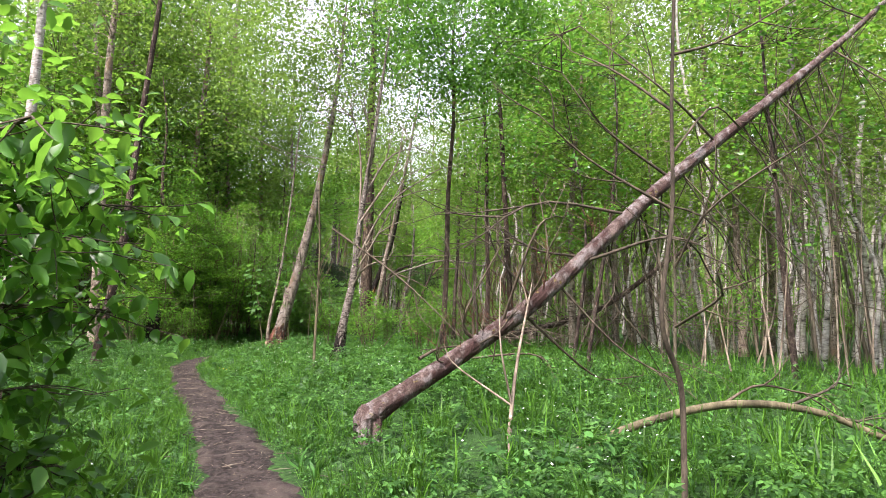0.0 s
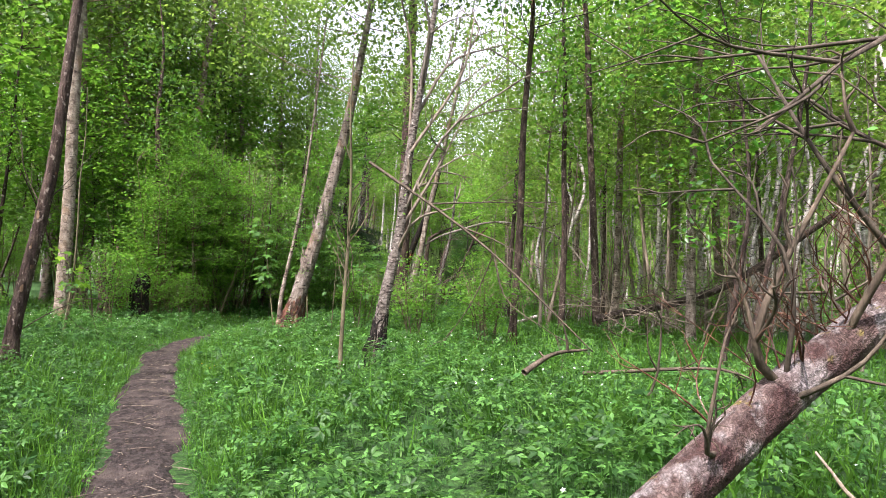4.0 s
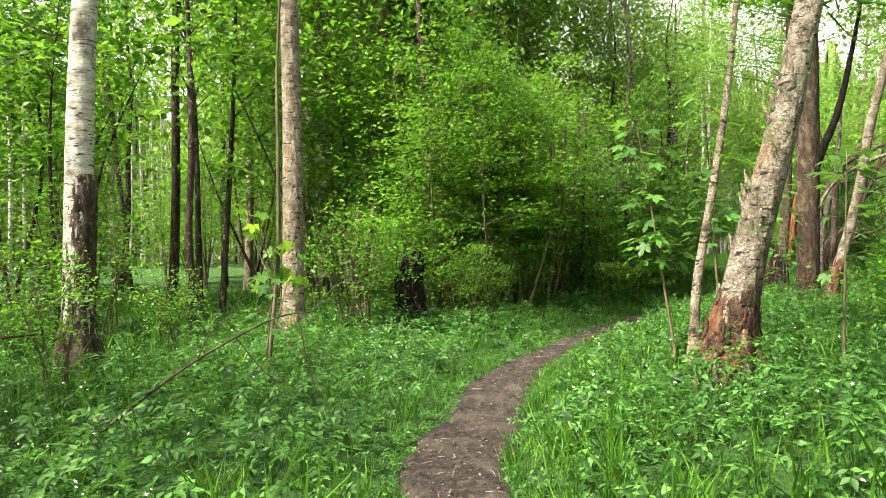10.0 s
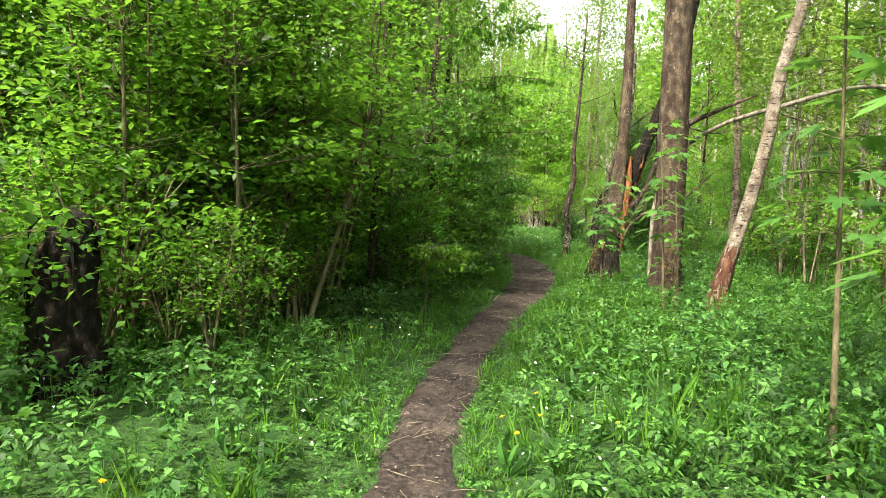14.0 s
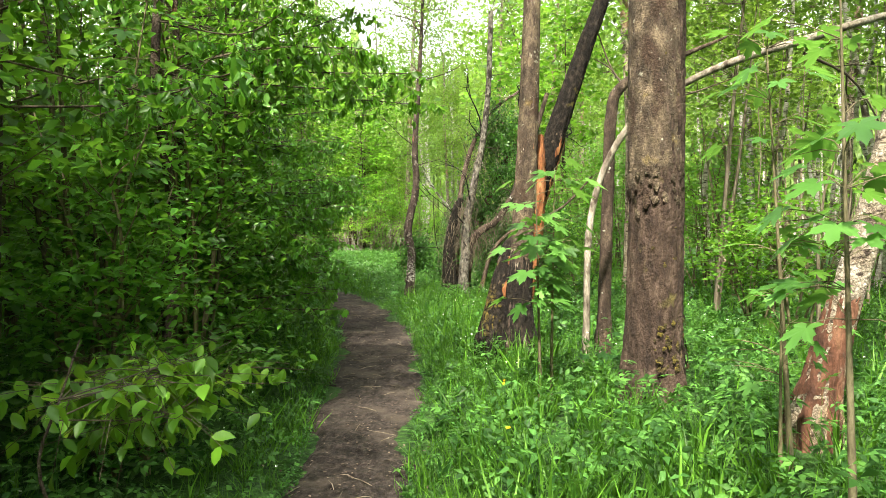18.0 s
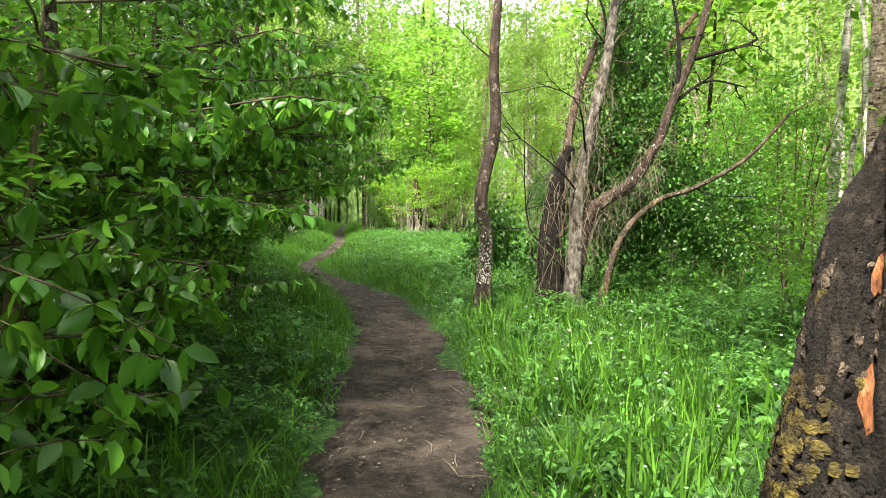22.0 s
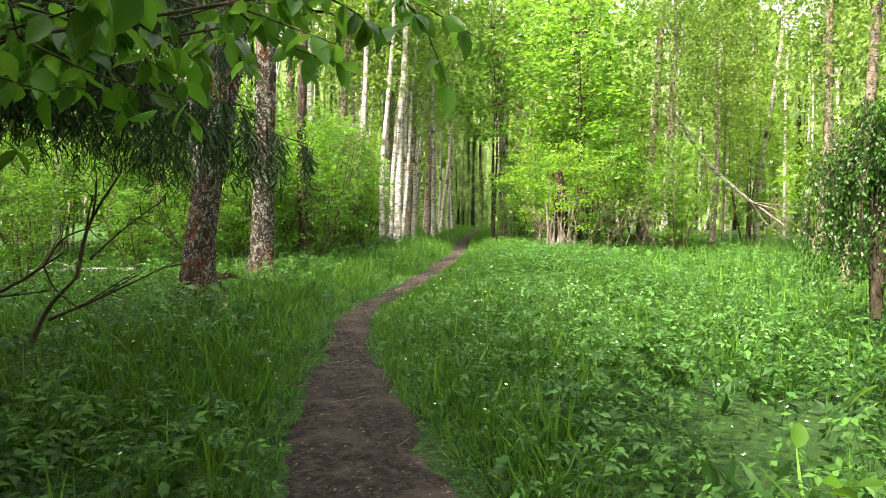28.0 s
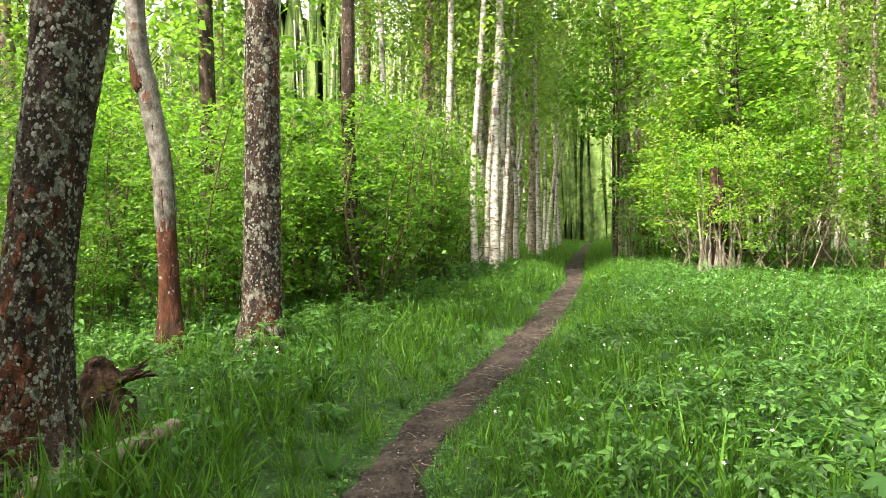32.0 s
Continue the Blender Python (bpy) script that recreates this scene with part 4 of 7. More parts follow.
# dead snags before the thicket
rng = np.random.default_rng(65)
sn = thing("dead_snag", -3.25, 19.1, "cluster of broken dead stems with rough brown bark", "stump")
for k in range(6):
    h = Heap()
    a, tl = rng.uniform(0, 6.28), rng.uniform(0.9, 2.6)
    tube(h, curve_through([(0.10 * math.cos(a), 0.10 * math.sin(a), -0.1), (0.14 * math.cos(a), 0.14 * math.sin(a), tl * 0.5), (0.3 * math.cos(a), 0.25 * math.sin(a), tl)], 20), np.linspace(0.085, 0.03, 20), 9, 0.12, 0.5, rng=rng)
    part("dead_stem", h.mesh("dead_stem", M_weathered if k % 2 else M_rot), sn)
for k in range(14):
    h = Heap()
    a, z0 = rng.uniform(0, 6.28), rng.uniform(0.2, 1.8)
    bare_branch(rng, h, (0.1 * math.cos(a), 0.1 * math.sin(a), z0), (0.7 * math.cos(a), 0.7 * math.sin(a), z0 + rng.uniform(0.0, 0.6)), 0.010, 1, 3)
    part("twig", h.mesh("twig", M_twig), sn)
sn2 = thing("rotten_stump", -2.2, 18.7, "dark rotten stump with hanging shreds of bark", "stump")
h = Heap()
tube(h, curve_through([(0, 0, -0.1), (0.0, 0, 0.4), (0.04, 0, 0.9), (0.06, 0.0, 1.15)], 26), np.linspace(0.26, 0.16, 26), 30, 0.10, 0.4, rng=rng, ridges=9, deep=0.25)
part("stump", h.mesh("stump", M_black), sn2)
for k in range(24):
    h = Heap()
    a, z0 = rng.uniform(0, 6.28), rng.uniform(0.4, 1.2)
    p = np.array([0.24 * math.cos(a), 0.24 * math.sin(a), z0])
    tube(h, [p * (0.8, 0.8, 1), p * (1.1, 1.1, 1) + (0, 0, -0.1), p * (1.2, 1.2, 1) + (0, 0, -0.45)], [0.02, 0.018, 0.004], 4, 0.2, rng=rng)
    part("shred", h.mesh("shred", M_black if k % 3 else M_rot), sn2)
# thin dead bough arching over the herbs
db = thing("dead_branch", -3.5, 10.7, "thin bare dead branch arching over the herbs", "branch")
h = Heap()
arch = curve_through([(-0.3, -0.4, -0.4), (0.4, 0.3, 0.25), (1.0, 0.9, 0.62), (1.35, 1.1, 0.68)], 24)
tube(h, arch, np.linspace(0.014, 0.006, 24), 6, 0.06, rng=rng)
part("branch", h.mesh("branch", M_twig), db)
for q, w in ((12, (0.5, 0.2, -0.5)), (16, (0.55, -0.1, -0.4)), (20, (0.35, -0.2, -0.75)), (23, (0.5, 0.3, 0.25)), (9, (0.2, 0.5, 0.4))):
    h = Heap()
    bare_branch(rng, h, arch[q], arch[q] + np.array(w), 0.007, 1, 3, 0.12)
    part("side_branch", h.mesh("side_branch", M_twig), db)

# two trunks left of the path, before the thicket
tree("birch_tree", "straight old birch with grey cracked lower bark", -4.05, 17.3, upright(16, (0.012, 0), 0.05, 3), [0.19, 0.16, 0.15, 0.11, 0.03], M_birch_old, 71, ((0.2, 0, 12.5), (2.4, 2.4, 3.2), 50, 2000), 20, 0.05, 0.45, M_birch_leaf, 0.15, 20, limb_from=0.5, ridges=12, deep=0.08)
wbirch = tree("birch_tree", "birch with white upper bark and a dark rough foot", -6.1, 14.3, upright(17, (0.05, 0.01), 0.06, 4), [0.2, 0.165, 0.15, 0.11, 0.03], M_birch, 72, ((0.8, 0, 13), (2.4, 2.4, 3.2), 50, 2000), 20, 0.05, 0.45, M_birch_leaf, 0.15, 20, limb_from=0.5, ridges=10, deep=0.05)
h = Heap()
rng = np.random.default_rng(76)
dark_foot = np.array([(0.05 * z, 0.01 * z, z) for z in np.linspace(-0.1, 2.3, 70)])
tube(h, dark_foot, np.interp(dark_foot[:, 2], [-0.1, 0.4, 2.0, 2.3], [0.235, 0.205, 0.192, 0.165]), 48, 0.03, 0.4, rng=rng, cap=False, ridges=12, deep=0.14)
part("lower_bark", h.mesh("lower_bark", M_dark), wbirch, "dark cracked lower bark")
tree("leafless_stem", "thin upright dark stem in the undergrowth", -6.6, 18.9, upright(8, (0.01, 0), 0.06, 5), [0.075, 0.06, 0.02], M_dark, 73, ((0, 0, 5.5), (1.3, 1.3, 2.2), 26, 800), 10, 0.05, 0.4, M_leaf, 0.11, 14)
tree("sapling", "slender pale sapling with a few maple leaves", -3.05, 13.1, upright(5.5, (0.05, 0.02), 0.05, 6), [0.028, 0.02, 0.008], M_stem, 74, ((0.05, 0, 1.2), (0.35, 0.35, 0.6), 8, 26), 8, 0.04, 0.2, M_bright, 0.14, 8, shape=PALM, limb_from=0.05, loose=0.12)
tree("tall_thin_tree", "thin upright tree with dark brown bark", 6.8, 10.5, upright(12, (0.03, -0.02), 0.06, 7), [0.09, 0.075, 0.05, 0.02], M_brown, 75, ((-0.3, -2.8, 9.3), (4.0, 2.5, 2.9), 240, 17000), 12, 0.05, 0.4, M_cherry, 0.125, 40, loose=0.34)

# the group at the bend: big dark trunk, white birch, forked pair with a split stem, thin grey one
dtree = tree("pine_tree", "thick straight trunk with dark cracked bark and a mossy foot", 6.95, 23.45, upright(18, (0.012, 0), 0.03, 8), [0.265, 0.245, 0.235, 0.2, 0.13, 0.05], M_umber, 81, ((0.2, 0, 14.5), (2.6, 2.6, 3.2), 44, 2000), 30, 0.05, 0.25, M_spruce, 0.2, 22, limb_from=0.6, ridges=18, deep=0.08)
h = Heap()
rng = np.random.default_rng(82)
sleeve = curve_through([(0.022, 0, 1.75), (0.03, 0, 3.0), (0.06, 0, 6.0)], 110)
tube(h, sleeve, np.interp(sleeve[:, 2], [1.75, 1.95, 6.0], [0.236, 0.258, 0.235]), 64, 0.015, rng=rng, ridges=16, deep=0.05)
flakes(h, [(0.01, 0, 1.0), (0.03, 0, 3.0)], [0.262, 0.256], rng.uniform(1.45, 1.9, 90), rng.uniform(0, 6.28, 90), rng.uniform(0.015, 0.05, 90), rng, 1.6)
part("upper_bark", h.mesh("upper_bark", M_weathered), dtree, "lighter ochre-brown upper bark")
h = Heap()
z_ = 0.02 + 0.5 * rng.uniform(0, 1, 160) ** 2
flakes(h, [(0, 0, -0.1), (0, 0, 0.3), (0.01, 0, 1.0)], [0.33, 0.285, 0.262], z_, rng.uniform(-2.4, 1.0, 160), rng.uniform(0.012, 0.035, 160), rng, 1.0)
z_ = rng.uniform(0.6, 3.2, 26)
flakes(h, [(0, 0, 0), (0.02, 0, 1.6), (0.04, 0, 3.6)], [0.266, 0.256, 0.246], z_, rng.uniform(-2.8, 0.2, 26), rng.uniform(0.008, 0.03, 26), rng, 1.0)
part("moss", h.mesh("moss", M_moss), dtree, "yellow-brown moss at the foot")
ftree = tree("birch_tree", "leaning slim birch with white bark and a reddish-brown foot", 6.75, 21.75, [(0, 0, -0.1), (0.12, -0.08, 0.5), (0.30, -0.22, 1.3), (0.5, -0.38, 2.4), (0.66, -0.48, 3.6), (1.0, -0.8, 5.5), (1.6, -1.2, 9), (2.0, -1.5, 12)],
     [0.14, 0.12, 0.105, 0.1, 0.095, 0.08, 0.05, 0.02], M_birch_old, 83, ((1.5, -1.2, 8.8), (2.6, 2.6, 3.2), 55, 2600), 18, 0.05, 0.4, M_birch_leaf, 0.14, 26, limb_from=0.45)
h = Heap()
rng = np.random.default_rng(87)
foot = curve_through([(0, 0, -0.1), (0.12, -0.08, 0.5), (0.20, -0.145, 0.85)], 40)
tube(h, foot, np.interp(foot[:, 2], [-0.1, 0.5, 0.7, 0.85], [0.15, 0.128, 0.119, 0.100]), 44, 0.02, 0.35, rng=rng, cap=False, ridges=11, deep=0.12)
part("lower_bark", h.mesh("lower_bark", M_limb), ftree, "peeled reddish-brown lower bark")
ptree = tree("forked_tree", "brown tree grown into a leaning stem split in orange wood", 7.2, 25.83, [(0, 0, -0.1), (0.0, 0, 0.3), (0.03, 0, 0.7), (0.08, 0, 1.3), (0.14, 0.0, 2.1), (0.24, 0, 4.0), (0.3, 0, 7), (0.4, 0.1, 12)],
             [0.175, 0.15, 0.14, 0.135, 0.13, 0.105, 0.075, 0.03], M_dark, 84, ((0.5, 0, 9.6), (3.0, 3.0, 3.8), 75, 3600), 22, 0.05, 0.4, M_birch_leaf, 0.15, 34, limb_from=0.5, ridges=14, deep=0.10)
h = Heap()
rng = np.random.default_rng(85)
stem2 = curve_through([(-0.26, 0.16, -0.1), (-0.21, 0.17, 0.25), (-0.11, 0.2, 0.62), (0.08, 0.25, 1.01), (0.32, 0.25, 1.28), (0.44, 0.2, 1.62), (0.55, 0.15, 2.0), (0.78, 0.1, 2.7), (1.1, 0.0, 3.6), (1.6, -0.1, 5.0), (2.2, -0.2, 8)], 560)
rad2 = np.interp(stem2[:, 2], [-0.1, 0.25, 0.5, 0.8, 1.2, 2.2, 4, 8], [0.20, 0.155, 0.13, 0.115, 0.125, 0.14, 0.1, 0.03])
tube(h, stem2, rad2, 84, 0.03, 0.25, rng=rng, ridges=27, deep=0.2)
part("leaning_trunk", h.mesh("leaning_trunk", M_black), ptree)
h = Heap()
flakes(h, stem2, rad2 * 1.05, rng.uniform(0.1, 2.4, 260), rng.uniform(0, 6.28, 260), rng.uniform(0.010, 0.03, 260), rng, 1.3)
part("bark_flaking", h.mesh("bark_flaking", M_black), ptree, "black knobbly bark plates")
h = Heap()
flakes(h, stem2, rad2 * 1.07, rng.uniform(0.55, 2.6, 150), rng.uniform(0, 6.28, 150), rng.uniform(0.008, 0.028, 150), rng, 1.3)
part("lichen", h.mesh("lichen", M_weathered), ptree, "pale lichen flecks")
h = Heap()
sleeve = curve_through([(0.06, 0, 1.15), (0.14, 0.0, 2.1), (0.24, 0, 4.0), (0.28, 0, 6.0)], 150)
tube(h, sleeve, np.interp(sleeve[:, 2], [1.15, 1.35, 2.1, 4.0, 6.0], [0.12, 0.139, 0.133, 0.108, 0.086]), 56, 0.015, rng=rng, ridges=14, deep=0.07)
flakes(h, [(0.05, 0, 0.5), (0.14, 0, 2.1)], [0.146, 0.134], rng.uniform(0.75, 1.3, 70), rng.uniform(0, 6.28, 70), rng.uniform(0.012, 0.04, 70), rng, 1.7)
part("upper_bark", h.mesh("upper_bark", M_weathered), ptree, "ochre-grey upper bark")
h = Heap()
sleeve = curve_through([(0, 0, -0.1), (0.0, 0, 0.3), (0.03, 0, 0.7), (0.06, 0, 1.02)], 70)
tube(h, sleeve, np.interp(sleeve[:, 2], [-0.1, 0.3, 0.75, 1.02], [0.19, 0.163, 0.150, 0.125]), 64, 0.03, 0.4, rng=rng, cap=False, ridges=20, deep=0.14)
part("lower_bark", h.mesh("lower_bark", M_black), ptree, "blackened rough lower bark")
h = Heap()
n_ = 90
z_ = rng.uniform(0.5, 2.5, n_)
flakes(h, stem2, rad2 * 1.09, z_, rng.normal(-0.75, 0.4, n_), rng.uniform(0.015, 0.04, n_), rng, 3.0)
slab = curve_through([(0.17, -0.05, 0.35), (0.20, -0.05, 0.8), (0.27, -0.03, 1.4), (0.33, 0.0, 1.9), (0.42, 0.05, 2.5)], 60)
tube(h, slab, np.interp(slab[:, 2], [0.35, 0.7, 1.3, 1.9, 2.5], [0.02, 0.055, 0.10, 0.105, 0.04]), 30, 0.05, 0.0, rng=rng, ridges=9, deep=0.3)
part("split_wood", h.mesh("split_wood", M_split), ptree, "raw orange splintered wood")
h = Heap()
n_ = 300
z_ = 0.0 + 0.6 * rng.uniform(0, 1, n_) ** 2.2
flakes(h, stem2, rad2 * 1.08, z_, rng.normal(2.9, 0.55, n_), rng.uniform(0.010, 0.034, n_), rng, 1.0)
part("moss", h.mesh("moss", M_moss), ptree, "yellow-brown moss and flaking bark on the foot")
qtree = tree("grey_tree", "thin grey trunk bent over at the top into a bare branch", 8.45, 25.6, [(0, 0, -0.1), (0.03, 0, 0.8), (0.08, 0, 1.8), (0.14, 0, 2.8), (0.26, -0.06, 3.2), (0.75, -0.3, 3.5), (1.6, -0.7, 3.9)], [0.095, 0.085, 0.08, 0.08, 0.07, 0.05, 0.015], M_brown, 86, None, 14, 0.05, 0.4)
for to in ((1.2, 0.2, 4.0), (1.9, -0.6, 3.4), (0.1, 0.3, 4.2)):
    h = Heap()
    bare_branch(rng, h, (0.3, -0.08, 3.22), to, 0.02, 2, 3)
    part("branch", h.mesh("branch", M_twig), qtree)

# curved dark stem with the whitened foot
etree = tree("curved_tree", "slender S-curved tree with dark bark and white flaking lichen low down", 10.04, 33.48, [(0, 0, -0.1), (0.02, 0, 0.35), (0.05, 0, 0.8), (-0.05, 0, 1.25), (0.02, 0, 1.7), (0.16, 0.02, 2.15), (0.20, 0.02, 2.6), (0.17, 0.02, 3.4), (0.3, 0, 5), (0.5, 0, 8)],
             [0.105, 0.1, 0.098, 0.095, 0.09, 0.085, 0.08, 0.07, 0.05, 0.02], M_dark, 91, ((0.6, 0.3, 6.6), (1.8, 1.8, 1.8), 34, 900), 20, 0.04, 0.35, M_birch_leaf, 0.10, 16, limb_from=0.5, ridges=12, deep=0.05)
h = Heap()
rng = np.random.default_rng(92)
n_ = 900
z_ = np.clip(np.abs(rng.normal(0, 0.5, n_)) + 0.12, 0.1, 1.9)
flakes(h, [(0, 0, -0.1), (0.02, 0, 0.35), (0.05, 0, 0.8), (-0.05, 0, 1.25), (0.02, 0, 1.7), (0.16, 0.02, 2.15)], [0.13, 0.103, 0.099, 0.096, 0.091, 0.086], z_, rng.uniform(0, 6.28, n_), rng.uniform(0.003, 0.013, n_) * np.where(z_ > 0.9, 0.6, 1.0), rng)
M_white_crust = bark_material("white_crust", [(0.3, (0.30, 0.29, 0.26)), (0.5, (0.52, 0.50, 0.46)), (0.7, (0.68, 0.66, 0.61))], 40, (1, 1, 1), [], 0.95, 0.6)
part("lichen", h.mesh("lichen", M_white_crust), etree, "white lichen flakes")
for a_, b_ in (((0.17, 0.02, 2.45), (1.0, -0.2, 1.55)), ((0.19, 0.02, 2.9), (1.2, 0.5, 3.1)), ((0.17, 0.02, 3.3), (-0.8, -0.2, 3.9))):
    h = Heap()
    bare_branch(rng, h, a_, b_, 0.014, 2, 3)
    part("branch", h.mesh("branch", M_twig), etree)

# the collapsed willow, clad in leaves and dead twigs
rng = np.random.default_rng(101)
wil = thing("collapsed_willow", 11.05, 32.75, "old willow broken apart, leaning trunks wrapped in dense small leaves", "tree")
STEMS = (([(0, 0, -0.1), (0.07, 0, 0.75), (0.10, 0.01, 1.4), (0.23, 0.0, 1.93), (0.37, -0.04, 2.63), (0.52, -0.08, 3.28), (0.7, -0.1, 4.6), (0.8, -0.1, 6.5)], 0.095, M_willow, 0.6),
      ([(-0.29, 0.13, -0.1), (-0.29, 0.15, 0.6), (-0.25, 0.15, 1.1), (-0.12, 0.12, 1.72), (0.02, 0.08, 2.03)], 0.14, M_black, 0.5),
      ([(0.12, 0.05, 0.4), (0.22, 0.0, 0.95), (0.42, -0.10, 1.25), (0.75, -0.22, 1.46), (0.98, -0.30, 1.73), (1.25, -0.38, 2.2), (1.4, -0.42, 2.65), (1.7, -0.5, 3.35), (2.1, -0.6, 4.6)], 0.085, M_brown, 0.6))
SNAGS = (
      ([(0.42, -0.18, -0.05), (0.59, -0.24, 0.6), (0.81, -0.32, 0.98), (1.21, -0.46, 1.31), (1.7, -0.6, 1.47), (2.5, -0.8, 1.9), (3.3, -0.9, 2.6)], 0.045, M_weathered, 0.5),
      ([(0.3, 0.4, -0.1), (0.6, 0.45, 1.0), (1.2, 0.5, 2.2), (2.0, 0.6, 3.4), (3.0, 0.7, 4.4)], 0.10, M_rot, 0.4),
      ([(0.1, 0.45, -0.1), (0.2, 0.5, 1.5), (0.5, 0.5, 3.0), (1.2, 0.5, 4.2), (2.4, 0.5, 5.0)], 0.07, M_dark, 0.4))
TR = STEMS + SNAGS
for line, r, bark, thin_ in TR:
    h = Heap()
    tube(h, curve_through(line, 130), np.linspace(r * 1.2, r * thin_, 130), 30, 0.05, 0.45, rng=rng, ridges=9, deep=0.16)
    part("trunk", h.mesh("trunk", bark), wil)
# thin dark boughs forking from the standing stem and the red limb
for a, b, r in (((0.23, 0.0, 1.93), (-0.55, 0.1, 2.9), 0.016), ((0.10, 0.01, 1.4), (-1.0, 0.2, 2.3), 0.018), ((-0.29, 0.15, 0.6), (-0.75, 0.1, 2.4), 0.014), ((0.45, -0.06, 3.0), (0.15, 0.0, 4.6), 0.03), ((0.5, -0.08, 3.2), (1.1, 0.0, 4.0), 0.016), ((1.4, -0.42, 2.65), (2.6, -0.7, 2.95), 0.03), ((1.7, -0.5, 3.3), (2.9, -0.4, 3.9), 0.03), ((1.5, -0.45, 2.9), (1.45, -0.3, 4.4), 0.04), ((1.7, -0.6, 1.47), (2.3, -0.8, 1.35), 0.012)):
    h = Heap()
    bare_branch(rng, h, np.array(a), np.array(b), r, 2, 4, 0.14)
    part("bough", h.mesh("bough", M_black), wil)
for k in range(26):
    line = np.asarray(TR[rng.integers(0, 6)][0])
    a = line[rng.integers(2, len(line))]
    h = Heap()
    bare_branch(rng, h, a, a + rng.normal(0, 0.35, 3) + (0.3, 0, 0.3), 0.011, 2, 4, 0.15)
    part("dead_branch", h.mesh("dead_branch", M_twig), wil)
# frayed bark and twigs hanging from the broken stems
h = Heap()
for k in range(620):
    line = np.asarray(TR[(0, 1, 2, 4, 5)[k % 5]][0])
    q = rng.uniform(0.8, min(6, len(line)) - 1.01)
    a = line[int(q)] * (1 - q % 1) + line[int(q) + 1] * (q % 1) + rng.normal(0, 0.10, 3)
    tube(h, [a, a + rng.normal(0, 0.08, 3) + (0, 0, -0.1), a + rng.normal(0, 0.16, 3) + (0, 0, -0.55)], [0.005, 0.004, 0.0015], 3, rng=rng, cap=False)
part("twig_work", h.mesh("twig_work", M_dead), wil)
h = Heap()
mass = []
for mid, reach, cnt, lv in (((1.75, 0.35, 1.25), (1.25, 0.65, 1.35), 170, 15500), ((0.75, 0.5, 1.5), (0.55, 0.4, 1.5), 70, 5200), ((1.5, 0.4, 3.0), (1.1, 0.6, 1.2), 70, 5200), ((2.9, 0.0, 1.05), (0.9, 0.8, 1.1), 80, 6500), ((-0.30, 0.4, 0.55), (0.28, 0.25, 0.5), 24, 1000), ((-0.75, 0.9, 0.75), (0.4, 0.35, 0.5), 40, 2200), ((1.3, 0.4, 3.9), (0.7, 0.4, 0.9), 40, 2000)):
    mass.append(clumps(rng, cnt, lv, mid, reach, 0.13, 0.9, 0.2)[1])
mass = np.concatenate(mass)
sprinkle(h, mass[mass[:, 2] > 0.1], 0.068, DIAMOND, rise=-0.7, spread=0.4, flat=0.3, rng=rng)
part("foliage", h.mesh("foliage", M_dusky), wil)

# weeping bush at the edge of the meadow
rng = np.random.default_rng(111)
weep = thing("weeping_bush", 15.95, 39.9, "drooping dark green weeping bush at the meadow edge", "bush")
h, hl = Heap(), Heap()
tips = []
for k in range(110):
    a, r = rng.uniform(0, 6.28), rng.uniform(0.2, 0.85)
    top = np.array([0.3 * r * math.cos(a), 0.3 * r * math.sin(a), rng.uniform(1.7, 2.5)])
    out = np.array([r * math.cos(a), r * math.sin(a), rng.uniform(0.35, 1.1)])
    line = curve_through([(0.05 * math.cos(a), 0.05 * math.sin(a), 0.0), (0.1 * math.cos(a), 0.1 * math.sin(a), 1.2), top, (top + out) / 2 + (0.2 * math.cos(a), 0.2 * math.sin(a), 0.25), out], 24)
    tube(h, line, np.linspace(0.012, 0.003, 24), 4, rng=rng, cap=False)
    tips.append(line[9:][rng.integers(0, 15, 190)])
tips = np.concatenate(tips)
sprinkle(hl, tips + rng.normal(0, 0.05, tips.shape), 0.05, DIAMOND, rise=-1.0, spread=0.3, flat=0.3, rng=rng)
part("stem_work", h.mesh("stem_work", M_twig), weep)
part("foliage", hl.mesh("foliage", M_dusky), weep)

# the lichened trunks near the end
M_greybark = bark_material("grey_upper_bark", [(0.3, (0.09, 0.08, 0.068)), (0.5, (0.21, 0.20, 0.175)), (0.7, (0.36, 0.355, 0.32))], 10, (1, 1, 0.8), [(8, 0.6, 0.66, (0.15, 0.085, 0.055), (1, 1, 0.5))], 0.93, 1.0, 0.02)
t1 = tree("big_tree", "thick old tree trunk with red-brown bark crusted in grey lichen", 8.14, 44.4, [(0, 0, -0.1), (0.05, 0.02, 0.7), (0.16, 0.05, 1.6), (0.28, 0.08, 2.6), (0.36, 0.1, 4), (0.5, 0.1, 8), (0.6, 0.1, 14)], [0.23, 0.2, 0.185, 0.18, 0.165, 0.12, 0.04], M_lichen, 121,
          ((0.6, 0, 11), (2.6, 2.6, 3), 46, 1800), 28, 0.07, 0.45, M_leaf, 0.15, 20, limb_from=0.5, ridges=16, deep=0.11)
h = Heap()
rng = np.random.default_rng(122)
tube(h, curve_through([(0.15, 0.12, -0.1), (0.17, 0.13, 0.8), (0.30, 0.15, 1.7), (0.47, 0.18, 2.6), (0.72, 0.2, 4), (1.3, 0.2, 7)], 220), np.linspace(0.135, 0.05, 220), 52, 0.02, 0.4, rng=rng, ridges=13, deep=0.11)
part("second_trunk", h.mesh("second_trunk", M_lichen), t1)
h = Heap()
n_ = 800
z_ = rng.uniform(0.05, 4.2, n_)
